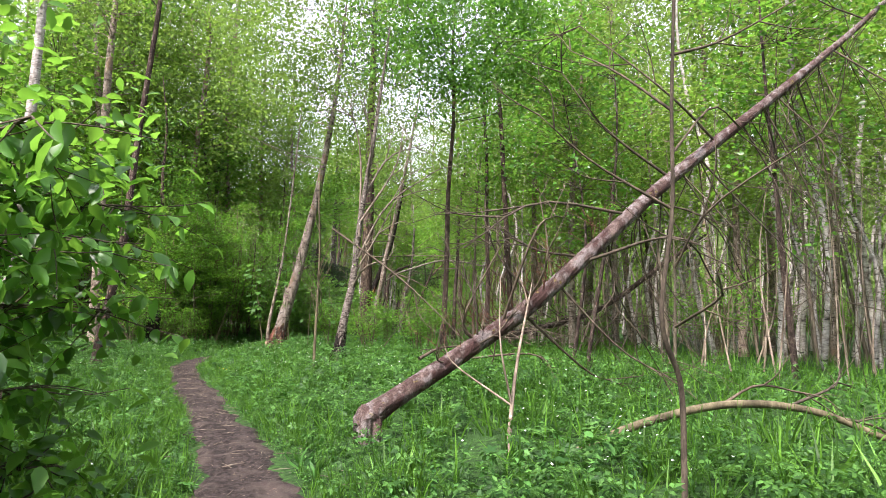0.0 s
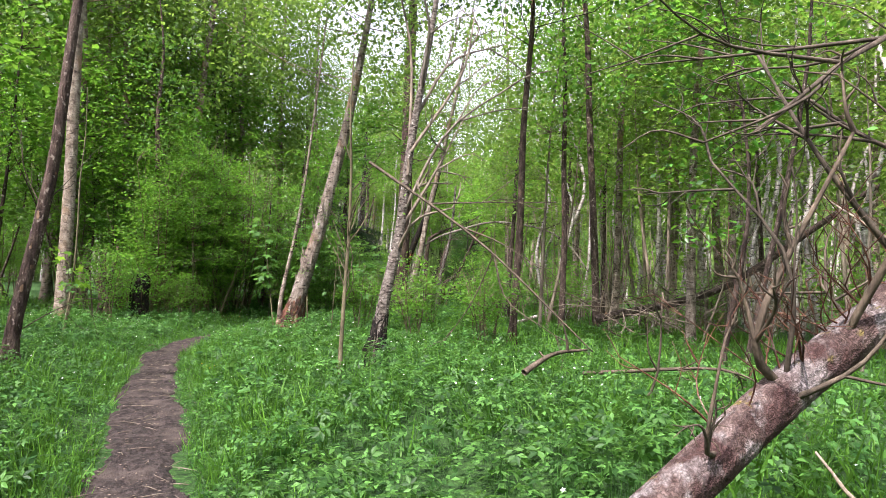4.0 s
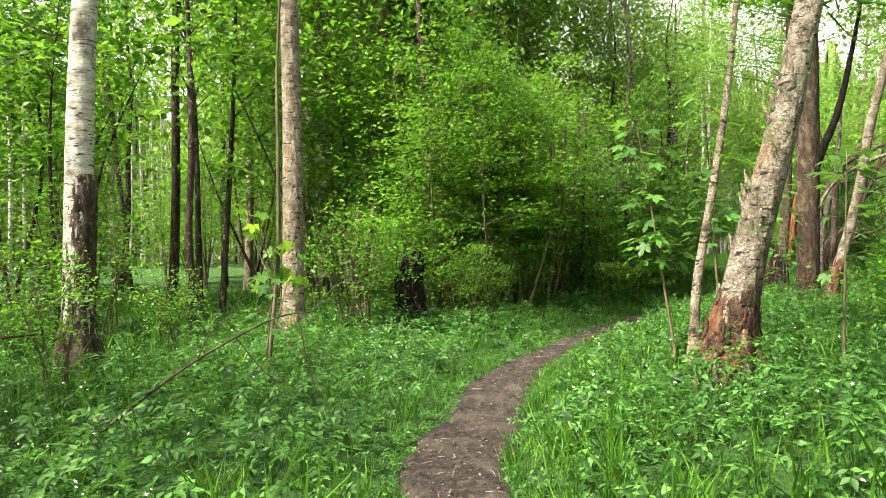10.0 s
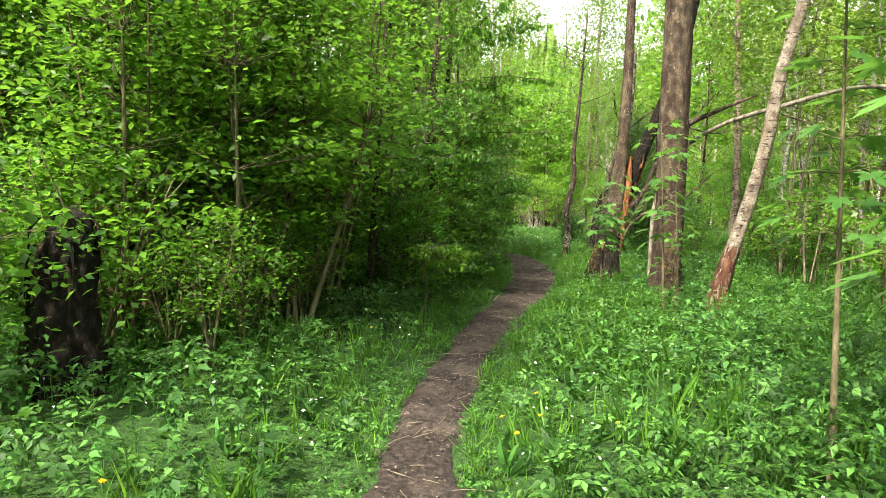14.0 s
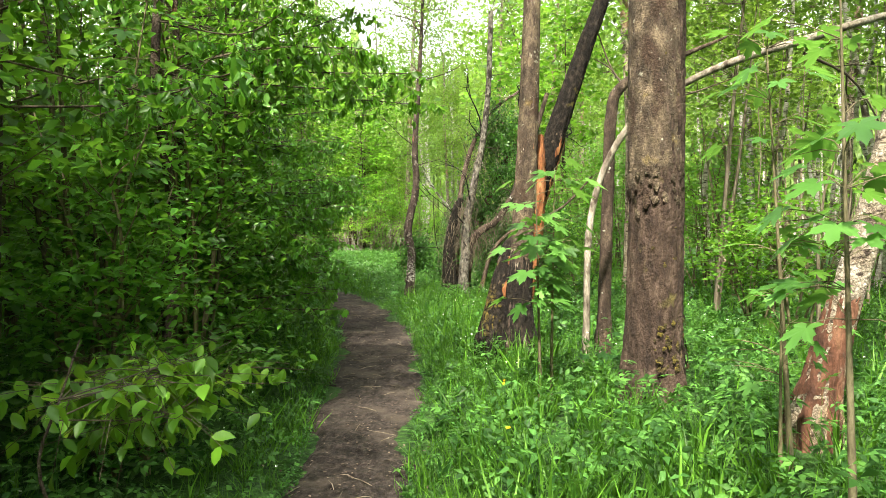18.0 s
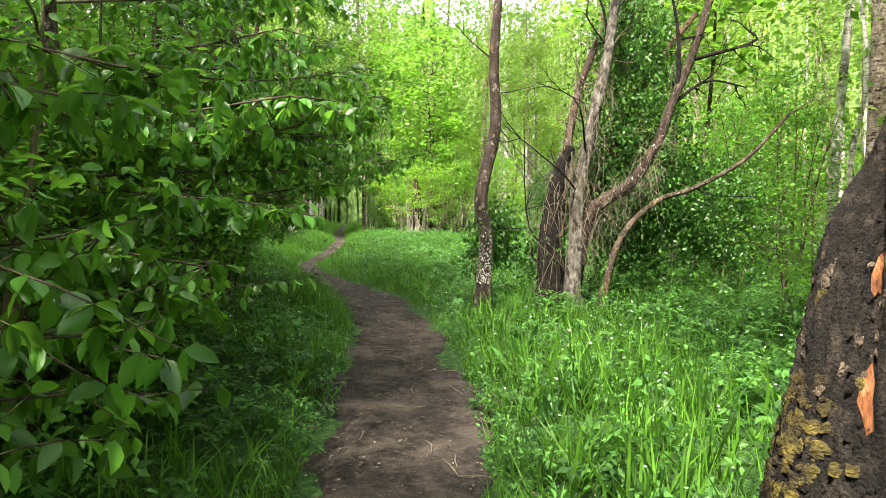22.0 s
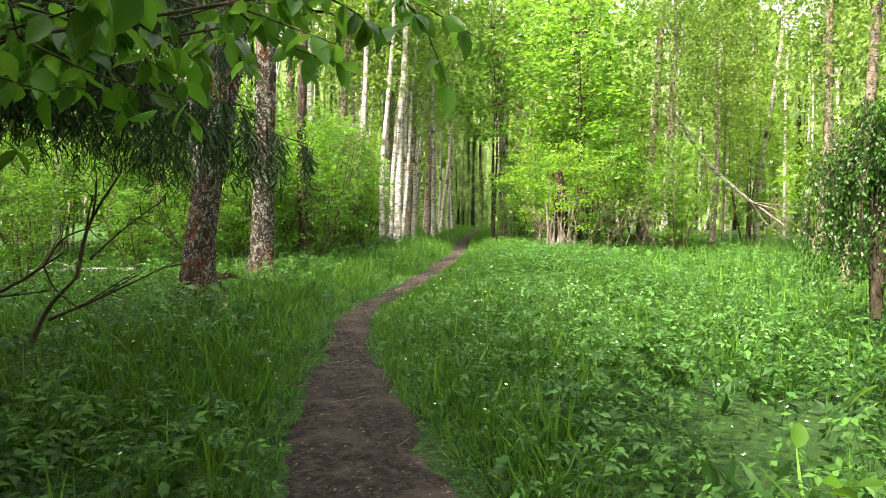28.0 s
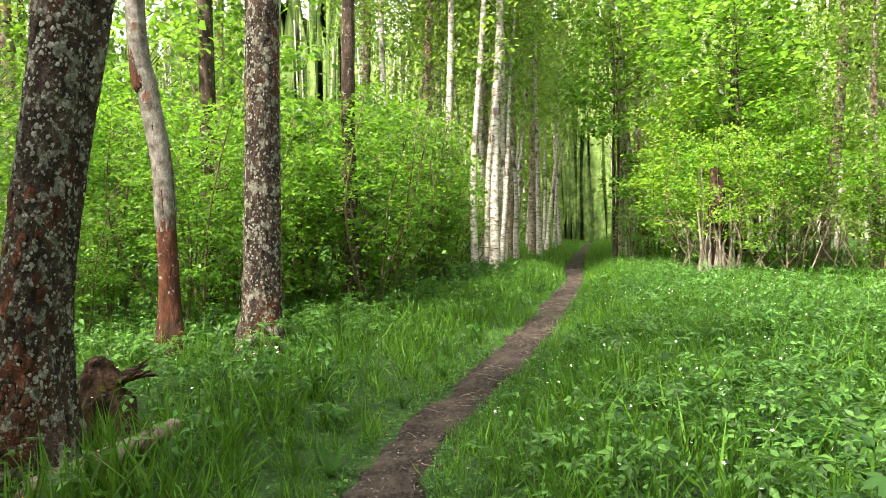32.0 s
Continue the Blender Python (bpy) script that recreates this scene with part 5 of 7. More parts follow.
flakes(h, [(0, 0, -0.1), (0.05, 0.02, 0.7), (0.16, 0.05, 1.6), (0.28, 0.08, 2.6), (0.36, 0.1, 4), (0.4, 0.1, 5)], [0.3, 0.205, 0.19, 0.184, 0.168, 0.16], z_, rng.normal(-0.7, 1.0, n_), rng.uniform(0.006, 0.021, n_), rng)
z_ = rng.uniform(0.05, 4.2, 260)
flakes(h, [(0.15, 0.12, -0.1), (0.17, 0.13, 0.8), (0.30, 0.15, 1.7), (0.47, 0.18, 2.6), (0.72, 0.2, 4), (0.9, 0.2, 5)], [0.16, 0.13, 0.118, 0.108, 0.095, 0.09], z_, rng.normal(-0.9, 1.0, 260), rng.uniform(0.006, 0.02, 260), rng)
M_crust = bark_material("lichen_crust", [(0.3, (0.15, 0.16, 0.135)), (0.5, (0.26, 0.275, 0.24)), (0.7, (0.40, 0.42, 0.375))], 30, (1, 1, 1), [], 0.95, 0.6)
part("lichen", h.mesh("lichen", M_crust), t1, "pale grey leafy lichen")
h = Heap()
n_ = 60
z_ = 0.05 + 1.5 * rng.uniform(0, 1, n_) ** 1.2
flakes(h, [(0, 0, -0.1), (0.05, 0.02, 0.7), (0.16, 0.05, 1.6), (0.28, 0.08, 2.6), (0.36, 0.1, 4)], [0.3, 0.203, 0.188, 0.182, 0.166], z_, rng.normal(4.3, 0.6, n_), rng.uniform(0.02, 0.05, n_), rng, 1.8)
part("peeled_bark", h.mesh("peeled_bark", M_red), t1, "bare red-brown under-bark")
stump = thing("rotten_stump", 8.3, 45.4, "low broken rotten stump with a splintered root", "stump")
h = Heap()
tube(h, curve_through([(0, 0, -0.1), (0.0, 0, 0.05), (-0.03, 0.02, 0.16), (-0.05, 0.02, 0.24)], 14), np.linspace(0.16, 0.07, 14), 28, 0.14, 0.6, rng=rng, ridges=7, deep=0.35)
part("stump", h.mesh("stump", M_rot), stump)
for k in range(9):
    h = Heap()
    a = rng.uniform(-0.9, 1.2)
    tube(h, [(0.08 * math.cos(a), 0.08 * math.sin(a), 0.05), (0.25 * math.cos(a), 0.25 * math.sin(a), 0.10), (0.42 * math.cos(a), 0.42 * math.sin(a), rng.uniform(0.05, 0.22))], [0.035, 0.025, 0.006], 5, 0.15, rng=rng)
    part("splinter", h.mesh("splinter", M_rot), stump)
t2 = tree("red_barked_tree", "slim tree with peeled red lower bark and grey upper bark", 8.0, 48.75, [(0, 0, -0.1), (0.0, 0, 0.6), (-0.02, 0, 1.3), (-0.06, 0.02, 2.1), (-0.20, 0.03, 3), (-0.32, 0, 4.0), (-0.3, 0, 12)], [0.15, 0.125, 0.12, 0.115, 0.11, 0.1, 0.03], M_red, 123,
     ((-0.3, 0, 9.5), (2.0, 2.0, 2.8), 36, 1400), 20, 0.06, 0.4, M_leaf, 0.14, 14, limb_from=0.5, ridges=12, deep=0.09)
h = Heap()
sleeve = curve_through([(-0.02, 0, 1.25), (-0.06, 0.02, 2.1), (-0.20, 0.03, 3), (-0.32, 0, 4.0), (-0.31, 0, 8.0)], 60)
tube(h, sleeve, np.interp(sleeve[:, 2], [1.25, 1.5, 3, 4, 8], [0.118, 0.128, 0.118, 0.113, 0.08]), 20, 0.06, rng=rng)
n_ = 420
z_ = rng.uniform(1.1, 5.0, n_)
flakes(h, sleeve, np.interp(sleeve[:, 2], [1.25, 1.5, 3, 4, 8], [0.12, 0.13, 0.12, 0.115, 0.08]), z_, rng.uniform(0, 6.28, n_), rng.uniform(0.006, 0.022, n_), rng)
part("upper_bark", h.mesh("upper_bark", M_greybark), t2, "grey lichened upper bark")
t3 = tree("grey_lichened_tree", "straight old trunk covered in grey lichen with a reddish foot", 9.15, 48.55, upright(14, (0.02, 0), 0.02, 11), [0.235, 0.205, 0.195, 0.17, 0.12, 0.05], M_lichen, 124, ((0.3, 0, 11), (2.4, 2.4, 3), 44, 1700), 28, 0.06, 0.35, M_leaf, 0.15, 18, limb_from=0.5, ridges=16, deep=0.10)
h = Heap()
n_ = 1200
z_ = 0.1 + 5.2 * rng.uniform(0, 1, n_) ** 0.8
flakes(h, [(0, 0, -0.1), (0.06, 0, 2.8), (0.12, 0, 5.6)], [0.28, 0.222, 0.205], z_, rng.normal(-1.2, 1.2, n_), rng.uniform(0.006, 0.023, n_), rng)
part("lichen", h.mesh("lichen", M_crust), t3, "pale grey leafy lichen")
tree("red_barked_tree", "slim dark trunk with reddish bark behind the shrubs", 7.48, 53.7, upright(13, (0.01, 0), 0.03, 12), [0.17, 0.15, 0.13, 0.04], M_dark, 125, ((0, 0, 10), (2.2, 2.2, 3), 36, 1300), 14, 0.05, 0.4, M_leaf, 0.15, 14)
tree("red_barked_tree", "slim trunk with reddish bark among bright shrubs", 10.3, 52.5, upright(13, (0.0, 0), 0.03, 13), [0.14, 0.12, 0.1, 0.03], M_dark, 126, ((0, 0, 10), (2.2, 2.2, 3), 36, 1300), 14, 0.05, 0.4, M_leaf, 0.15, 14)

# fallen wood by the last stretch
for x, y, line, r, wood_, label, name in (
        (8.68, 44.29, [(-0.36, -0.52, -0.30), (0.0, 0.0, -0.24), (0.34, 0.49, -0.17)], 0.07, M_dead, "short weathered log in the grass", "log"),
        (5.6, 49.4, [(-1.6, 0.3, -0.20), (-0.2, 0.05, -0.12), (1.0, -0.1, -0.10)], 0.045, M_birch, "thin white birch log lying on the ground", "birch_log"),
        (10.9, 20.15, [(1.02, 1.05, 0.0), (0.0, 0.0, -0.12), (-1.04, -1.05, -0.27)], 0.07, M_birch, "white birch log lying in the herbs", "birch_log"),
        (2.5, 24.5, [(-0.2, 0.1, -0.34), (0.0, 0.0, -0.24), (0.2, -0.05, -0.30)], 0.10, M_rot, "crumbling lump of red-brown rotten wood", "rotten_log"),
        (0.0, 20.9, [(-0.45, 0.2, -0.32), (0.0, 0.0, -0.24), (0.45, -0.15, -0.28)], 0.12, M_rot, "rotten piece of wood beside the path", "rotten_log")):
    ob = thing(name, x, y, label, "log")
    h = Heap()
    tube(h, curve_through(line, 24), np.linspace(r * 1.1, r * 0.8, 24), 12, 0.08, rng=rng)
    part("log", h.mesh("log", wood_), ob)
    if name == "birch_log":
        h = Heap()
        bare_branch(rng, h, line[1], np.array(line[1]) + (-0.6, 0.5, 0.15), 0.02, 1, 3)
        part("branch", h.mesh("branch", M_birch), ob)
# gate-like stump with dead twigs across the meadow
st = thing("twiggy_stump", 19.5, 57.6, "pale broken stump hemmed in dead twigs at the meadow edge", "stump")
h = Heap()
tube(h, curve_through([(0.45, 0.1, -0.1), (0.48, 0.1, 1.0), (0.5, 0.1, 2.1), (0.42, 0.1, 2.7)], 26), np.linspace(0.34, 0.12, 26), 14, 0.12, 0.3, rng=rng)
part("stump", h.mesh("stump", M_rot), st)
for k in range(9):
    h = Heap()
    x0 = -0.15 + 0.13 * k
    tube(h, curve_through([(x0, -0.25, -0.05), (x0 + rng.normal(0, 0.05), -0.27, 0.6), (x0 + rng.normal(0, 0.1), -0.2, rng.uniform(0.9, 1.9))], 12), np.linspace(0.075, 0.012, 12), 7, 0.15, rng=rng)
    part("splinter", h.mesh("splinter", M_pale), st)
for k in range(44):
    h = Heap()
    x0 = rng.uniform(-0.3, 5.0)
    bare_branch(rng, h, (x0, rng.uniform(-0.5, 0.6), 0), (x0 + rng.normal(0, 0.7), rng.uniform(-0.6, 0.6), rng.uniform(0.8, 2.2)), 0.02, 1, 4)
    part("dead_branch", h.mesh("dead_branch", M_dead), st)
# pale trunk fallen slantwise beyond the meadow
fb = thing("fallen_birch", 28.9, 58.2, "bleached fallen birch slanting down out of the bushes", "fallen tree")
h = Heap()
tube(h, curve_through([(1.6, 0.3, 0.75), (0.0, 0.8, 1.95), (-1.5, 1.3, 3.4), (-2.8, 1.7, 5.4)], 30), np.linspace(0.05, 0.10, 30), 10, 0.05, rng=rng)
part("trunk", h.mesh("trunk", M_birch), fb)
for k in range(14):
    h = Heap()
    bare_branch(rng, h, (0.3, 0.7, 1.7), (rng.uniform(0.8, 3.6), rng.uniform(-1, 1), rng.uniform(0.1, 1.2)), 0.022, 1, 3)
    part("branch", h.mesh("branch", M_dead), fb)
# arching birch over the glade
ar = thing("arched_birch", 7.75, 25.2, "thin white birch bent over into a long arch", "tree")
h = Heap()
tube(h, curve_through([(0.0, 0.0, -0.1), (0.05, -0.05, 1.5), (0.3, -0.4, 2.5), (0.8, -1.0, 3.05), (1.6, -1.8, 3.4), (2.9, -2.6, 3.75), (4.5, -3.8, 3.45), (5.4, -4.4, 2.75), (6.0, -4.8, 1.8)], 50), np.interp(np.linspace(0, 1, 50), [0, 0.35, 0.5, 1], [0.042, 0.04, 0.045, 0.022]), 10, 0.05, 0.2, rng=rng)
part("trunk", h.mesh("trunk", M_pale), ar)
for x0, z0, y0 in ((1.6, 3.25, -1.8), (2.9, 3.75, -2.6), (3.7, 3.65, -3.2), (4.5, 3.45, -3.8), (5.0, 3.1, -4.1)):
    h = Heap()
    bare_branch(rng, h, (x0, y0, z0), (x0 + 1.2, y0 - 0.3, z0 + rng.uniform(-1.2, 0.6)), 0.02, 2, 3)
    part("branch", h.mesh("branch", M_twig), ar)
# uprooted root plate, in the left woods
rb = thing("root_plate", -6.6, 11.2, "dark uprooted root plate with earth and rotten branches", "roots")
for k in range(34):
    h = Heap()
    a = rng.uniform(0, 3.14)
    bare_branch(rng, h, rng.normal(0, 0.25, 3) + (0, 0, 0.2), (1.0 * math.cos(a), rng.normal(0, 0.5), 0.15 + 0.8 * math.sin(a)), 0.05, 1, 2)
    part("root", h.mesh("root", M_rot), rb)
# heap of dead tops behind the dead tree
bp_ = thing("brushwood_heap", 11.5, 9.5, "heap of dead grey branches and a fallen dark trunk", "brushwood")
h = Heap()
tube(h, curve_through([(-2.6, 1.0, 0.3), (0.0, 0.0, 1.1), (2.0, -0.8, 2.6), (3.2, -1.4, 3.6)], 30), np.linspace(0.10, 0.06, 30), 10, 0.06, rng=rng)
part("trunk", h.mesh("trunk", M_dark), bp_)
for k in range(70):
    h = Heap()
    a = np.array([rng.uniform(-3.0, 2.6), rng.uniform(-1.2, 1.2), rng.uniform(0.0, 1.0)])
    bare_branch(rng, h, a, a + rng.normal(0, 1, 3) * (1.0, 0.6, 0.5) + (-0.5, 0, 0.5), 0.016, 2, 3)
    part("branch", h.mesh("branch", (M_twig, M_dead)[k % 2]), bp_)

# spruce leaning over the left edge of the trail near the end
rng = np.random.default_rng(131)
spr = thing("spruce_tree", 6.15, 39.7, "dark spruce with drooping needle boughs and bare lower branches", "spruce")
h = Heap()
tube(h, curve_through(upright(11, (0.0, 0), 0.02, 16), 40), np.linspace(0.13, 0.02, 40), 14, 0.06, 0.4, rng=rng)
part("trunk", h.mesh("trunk", M_dark), spr)
for k in range(66):
    z = 1.95 + (0.075 * k if k < 36 else 2.7 + 0.17 * (k - 36))
    a = rng.normal(-0.08, 0.42) if k < 36 else rng.uniform(0, 6.28)
    reach = (rng.uniform(2.3, 3.35) if k < 36 else max(0.4, 2.4 - 0.24 * (z - 1.8)) * rng.uniform(0.75, 1.05))
    tip = np.array([reach * math.cos(a), reach * math.sin(a), z - 0.10 * reach])
    line = curve_through([(0, 0, z), (0.5 * tip[0], 0.5 * tip[1], z + 0.12), tip], 16)
    hb, hn = Heap(), Heap()
    tube(hb, line, np.linspace(0.016, 0.004, 16), 5, rng=rng, cap=False)
    bough = part("bough", hb.mesh("bough", M_twig), spr)
    w = np.linspace(0.25, 1, 16)
    at = np.repeat(line[3:], 150 if k < 36 else 40, axis=0)
    hang = rng.uniform(0, 1, len(at))
    across_ = rng.normal(0, 0.20, len(at))
    at = at + np.stack([-math.sin(a) * across_, math.cos(a) * across_, -0.5 * hang * np.abs(rng.normal(0.6, 0.3, len(at)))], axis=1)
    sprinkle(hn, at, 0.095 if k < 36 else 0.13, (np.array([[-0.055, 0, 0], [0.055, 0, 0], [0.03, 1, 0], [-0.03, 1, 0]]), [np.array([[0, 1, 2, 3]])]), rise=-0.9, spread=0.35, flat=0.2, rng=rng)
    part("needle_cover", hn.mesh("needle_cover", M_spruce), bough)
for k in range(5):
    h = Heap()
    bare_branch(rng, h, (0, 0, 0.4 + 0.2 * k), (1.4 * math.cos(k * 1.3), -0.5 + 0.4 * k, 0.9 + 0.35 * k), 0.022, 2, 4)
    part("dead_branch", h.mesh("dead_branch", M_twig), spr)

ds = thing("bare_sapling", 7.0, 40.4, "dead leaning sapling with bare dark branches", "tree")
for a_, b_, r_, q_ in (((0, 0, 0.0), (0.40, 0, 0.6), 0.034, 141), ((0.38, 0, 0.57), (0.76, 0.05, 1.55), 0.024, 143), ((0.15, 0.0, 0.2), (1.3, 0.1, 0.75), 0.018, 142), ((0.5, 0.0, 0.75), (1.1, 0.2, 1.3), 0.012, 144)):
    h = Heap()
    bare_branch(np.random.default_rng(q_), h, a_, b_, r_, 2 if q_ > 141 else 0, 3)
    part("branch", h.mesh("branch", M_twig), ds)

# ---- young maples beside the trail, with large lobed leaves ----


def maple_sapling(x, y, tall, seed, lean=(0, 0), leaves=30, size=0.15, low=0.45):
    rng = np.random.default_rng(seed)
    ob = thing("maple_sapling", x, y, "young maple sapling with large bright green lobed leaves", "sapling", "maple saplings")
    line = curve_through([(0, 0, -0.05), (lean[0] * 0.4, lean[1] * 0.4, tall * 0.4), (lean[0], lean[1], tall)], 20)
    h = Heap()
    tube(h, line, np.linspace(0.008 + 0.005 * tall, 0.004, 20), 7, 0.04, rng=rng)
    part("stem", h.mesh("stem", M_stem), ob)
    hs, hl = Heap(), Heap()
    for k in range(leaves):
        i = int(20 * (low + (1 - low) * rng.uniform(0, 0.999)))
        a = rng.uniform(0, 6.28)
        r = rng.uniform(0.08, 0.34)
        tip = line[i] + (r * math.cos(a), r * math.sin(a), rng.uniform(-0.02, 0.12))
        tube(hs, [line[i], (line[i] + tip) / 2 + (0, 0, 0.02), tip], [0.003, 0.0025, 0.002], 4, rng=rng, cap=False)
        sprinkle(hl, [tip], size, PALM, rise=-0.35, spread=0.2, flat=0.85, rng=rng, heading=np.array([a]))
    part("leaf_stalk", hs.mesh("leaf_stalk", M_stem), ob)
    part("leafage", hl.mesh("leafage", M_maple, False), ob)
    return ob


for n_, (x, y, tall, lean) in enumerate(((5.7, 21.3, 2.4, (-0.1, 0.1)), (4.9, 20.5, 2.5, (-0.15, 0.0)), (5.75, 23.7, 1.75, (0.0, 0.05)), (6.1, 23.95, 1.9, (0.05, 0)), (1.6, 13.7, 2.6, (-0.35, 0.2)), (2.6, 15.4, 3.2, (-0.2, -0.1)),
                                         (-2.9, 12.6, 0.9, (0.1, 0.0)), (-3.9, 8.6, 2.2, (0.3, 0.1)), (-4.3, 7.4, 2.6, (0.5, 0.0)), (3.4, 11.5, 1.4, (0.1, 0)),                                          (2.9, 12.4, 1.9, (0.1, 0.1)), (5.6, 21.3, 1.0, (0, 0)), (2.15, 24.6, 3.2, (0.5, -0.2)), (3.1, 26.4, 2.9, (0.25, -0.1)))):
    maple_sapling(x, y, tall, 200 + n_, lean, 16 + int((8 if n_ < 2 or n_ > 5 else 15) * tall), (0.15 if n_ < 2 else 0.165 if n_ < 6 else 0.14) if tall > 1 else 0.11)

# ---- the thickets ----
LAB = {"maple": "leafy young maple thicket with layered fresh green leaves", "cherry": "dense dark green bird cherry bush with drooping leaves", "bright": "sunlit yellow-green leafy shrub", "fresh": "fresh green leafy shrub with layered sprays", "hazel": "leafy undergrowth shrub with thin grey stems", "young": "young broadleaf tree in full fresh green leaf", "shady": "young broadleaf tree with dull dark green leaves", "airy": "young birch with light green airy foliage"}


def thicket(kind, spots, seed):
    """One shrub of the kind, then its copies at the other spots: (x, y, scale)."""
    x, y, s = spots[0]
    if kind == "maple":
        first = shrub("maple_shrub", LAB[kind], "shrub", x, y, 6.4, 1.6, seed, M_leaf, 120, 4300, 0.108, DIAMOND, 5, "maple thicket", 0.54, loose=0.25)
    elif kind == "cherry":
        first = shrub("bird_cherry_bush", LAB[kind], "bush", x, y, 4.9, 1.35, seed, M_cherry, 100, 4300, 0.10, DIAMOND, 7, "bird cherry thicket", 0.5, loose=0.22)
    elif kind == "bright":
        first = shrub("leafy_shrub", LAB[kind], "shrub", x, y, 5.0, 1.5, seed, M_bright, 70, 2900, 0.125, DIAMOND, 5, "sunlit shrubs", 0.52, loose=0.26)
    elif kind == "fresh":
        first = shrub("leafy_shrub", LAB[kind], "shrub", x, y, 5.0, 1.4, seed, M_leaf, 110, 3600, 0.125, OVATE_LOW, 6, "fresh shrubs", 0.5, loose=0.22)
    elif kind == "young":
        first = shrub("young_tree", LAB[kind], "tree", x, y, 11.0, 2.1, seed, M_leaf, 110, 2800, 0.21, DIAMOND, 2, "young trees", 0.6, M_dark, 0.42)
    elif kind == "shady":
        first = shrub("young_tree", LAB[kind], "tree", x, y, 11.0, 2.1, seed, M_cherry, 120, 3900, 0.15, DIAMOND, 2, "young trees", 0.6, M_dark, 0.36)
    elif kind == "airy":
        first = shrub("young_birch", LAB[kind], "tree", x, y, 12.5, 1.9, seed, M_birch_leaf, 110, 3000, 0.18, DIAMOND, 2, "young trees", 0.62, M_dead, 0.42)
    else:
        first = shrub("undergrowth_shrub", LAB[kind], "shrub", x, y, 2.6, 1.1, seed, M_leaf, 44, 1200, 0.105, DIAMOND, 6, "undergrowth", 0.55)
    first.scale = (s, s, s)
    r = np.random.default_rng(seed + 1)
    for x, y, s2 in spots[1:]:
        kept = first.scale.copy()
        first.scale = (1, 1, 1)
        copy_thing(first, moved(x, y, r.uniform(0, 6.28), s2, s2 * r.uniform(0.85, 1.15)))
        first.scale = kept
    return first


def strip(rng, y0, y1, o0, o1, n, s0=0.8, s1=1.2):
    """n spots beside the trail between y0 and y1, o0 to o1 from its middle (right positive)."""
    out = []
    for k in range(n):
        y = y0 + (y1 - y0) * (k + rng.uniform(0.1, 0.9)) / n
        o = rng.uniform(o0, o1)
        sl = float(trail_x(y + 0.5) - trail_x(y - 0.5))
        out.append((float(trail_x(y)) + o * math.sqrt(1 + sl * sl), y, rng.uniform(s0, s1)))
    return out


def field(rng, x0, x1, y0, y1, n, s0=0.8, s1=1.2, clear=2.5):
    out = []
    while len(out) < n:
        x, y = rng.uniform(x0, x1), rng.uniform(y0, y1)
        if abs(float(off_trail(x, y))) > clear:
            out.append((x, y, rng.uniform(s0, s1)))
    return out


srng = np.random.default_rng(77)
thicket("maple", field(srng, -2.4, 1.4, 20.3, 25, 10, 0.85, 1.2, 2.1) + strip(srng, 20.2, 25.5, -3.7, -2.8, 5, 0.62, 0.85) + field(srng, -8, -2, 23, 32, 9, 0.9, 1.2) + [(2.3, 26.3, 1.0)], 301)
thicket("hazel", strip(srng, 18.6, 21.5, -2.7, -2.0, 5, 0.4, 0.6) + strip(srng, 17, 26, -4.3, -3.1, 10, 0.8, 1.2), 305)
thicket("cherry", strip(srng, 26.0, 36.5, -2.9, -2.3, 8, 0.7, 0.9) + strip(srng, 22, 38, -7.0, -4.4, 7, 0.9, 1.2), 311)
thicket("maple", field(srng, -20, -9, 12, 34, 8, 0.8, 1.2) + field(srng, 3.8, 7.5, 14.5, 18.5, 3, 0.22, 0.3, 4.2), 321)
thicket("hazel", [(-5.3, 12.6, 0.6), (-5.0, 10.2, 0.5), (-6.2, 8.2, 0.7), (-5.4, 15.6, 0.5)] + field(srng, -14, -6.5, 4, 22, 10, 0.8, 1.3) + strip(srng, -8, 0, -5.5, -3.0, 4, 0.9, 1.2) + field(srng, 9.5, 15, 12, 30, 12, 0.6, 1.1) + field(srng, 3.6, 6, 9, 18, 6, 0.5, 0.8, 3.6), 331)
thicket("fresh", strip(srng, 49.5, 65, -5.2, -3.0, 13, 0.7, 1.0) + strip(srng, 50, 70, -10, -5.5, 12, 0.9, 1.4) + [(5.0, 47.5, 0.5), (6.2, 51.5, 0.7), (4.0, 45.5, 0.4), (2.6, 48.5, 0.6), (6.6, 49.6, 0.45), (9.4, 53.4, 0.75), (10.9, 54.6, 0.8), (8.2, 52.0, 0.6), (11.8, 57.6, 0.9), (7.0, 55.5, 0.9), (3.8, 52.0, 0.8), (20.6, 59.6, 0.9), (22.2, 58.2, 1.0), (24.2, 56.6, 0.95), (21.6, 62.2, 1.1)], 341)
thicket("bright", [(20.5, 57.5, 0.9), (23, 59, 1.1), (26, 62, 1.4), (24.5, 66, 1.7), (28, 66, 1.6), (31, 57, 1.1), (33, 52, 1.1), (30, 48, 1.0), (34, 46, 1.2), (27, 70, 1.8), (22, 63, 1.3), (36, 60, 1.6), (20.5, 61, 1.1), (29, 53, 0.9), (33, 64, 1.6), (25, 57.5, 0.8)], 351)
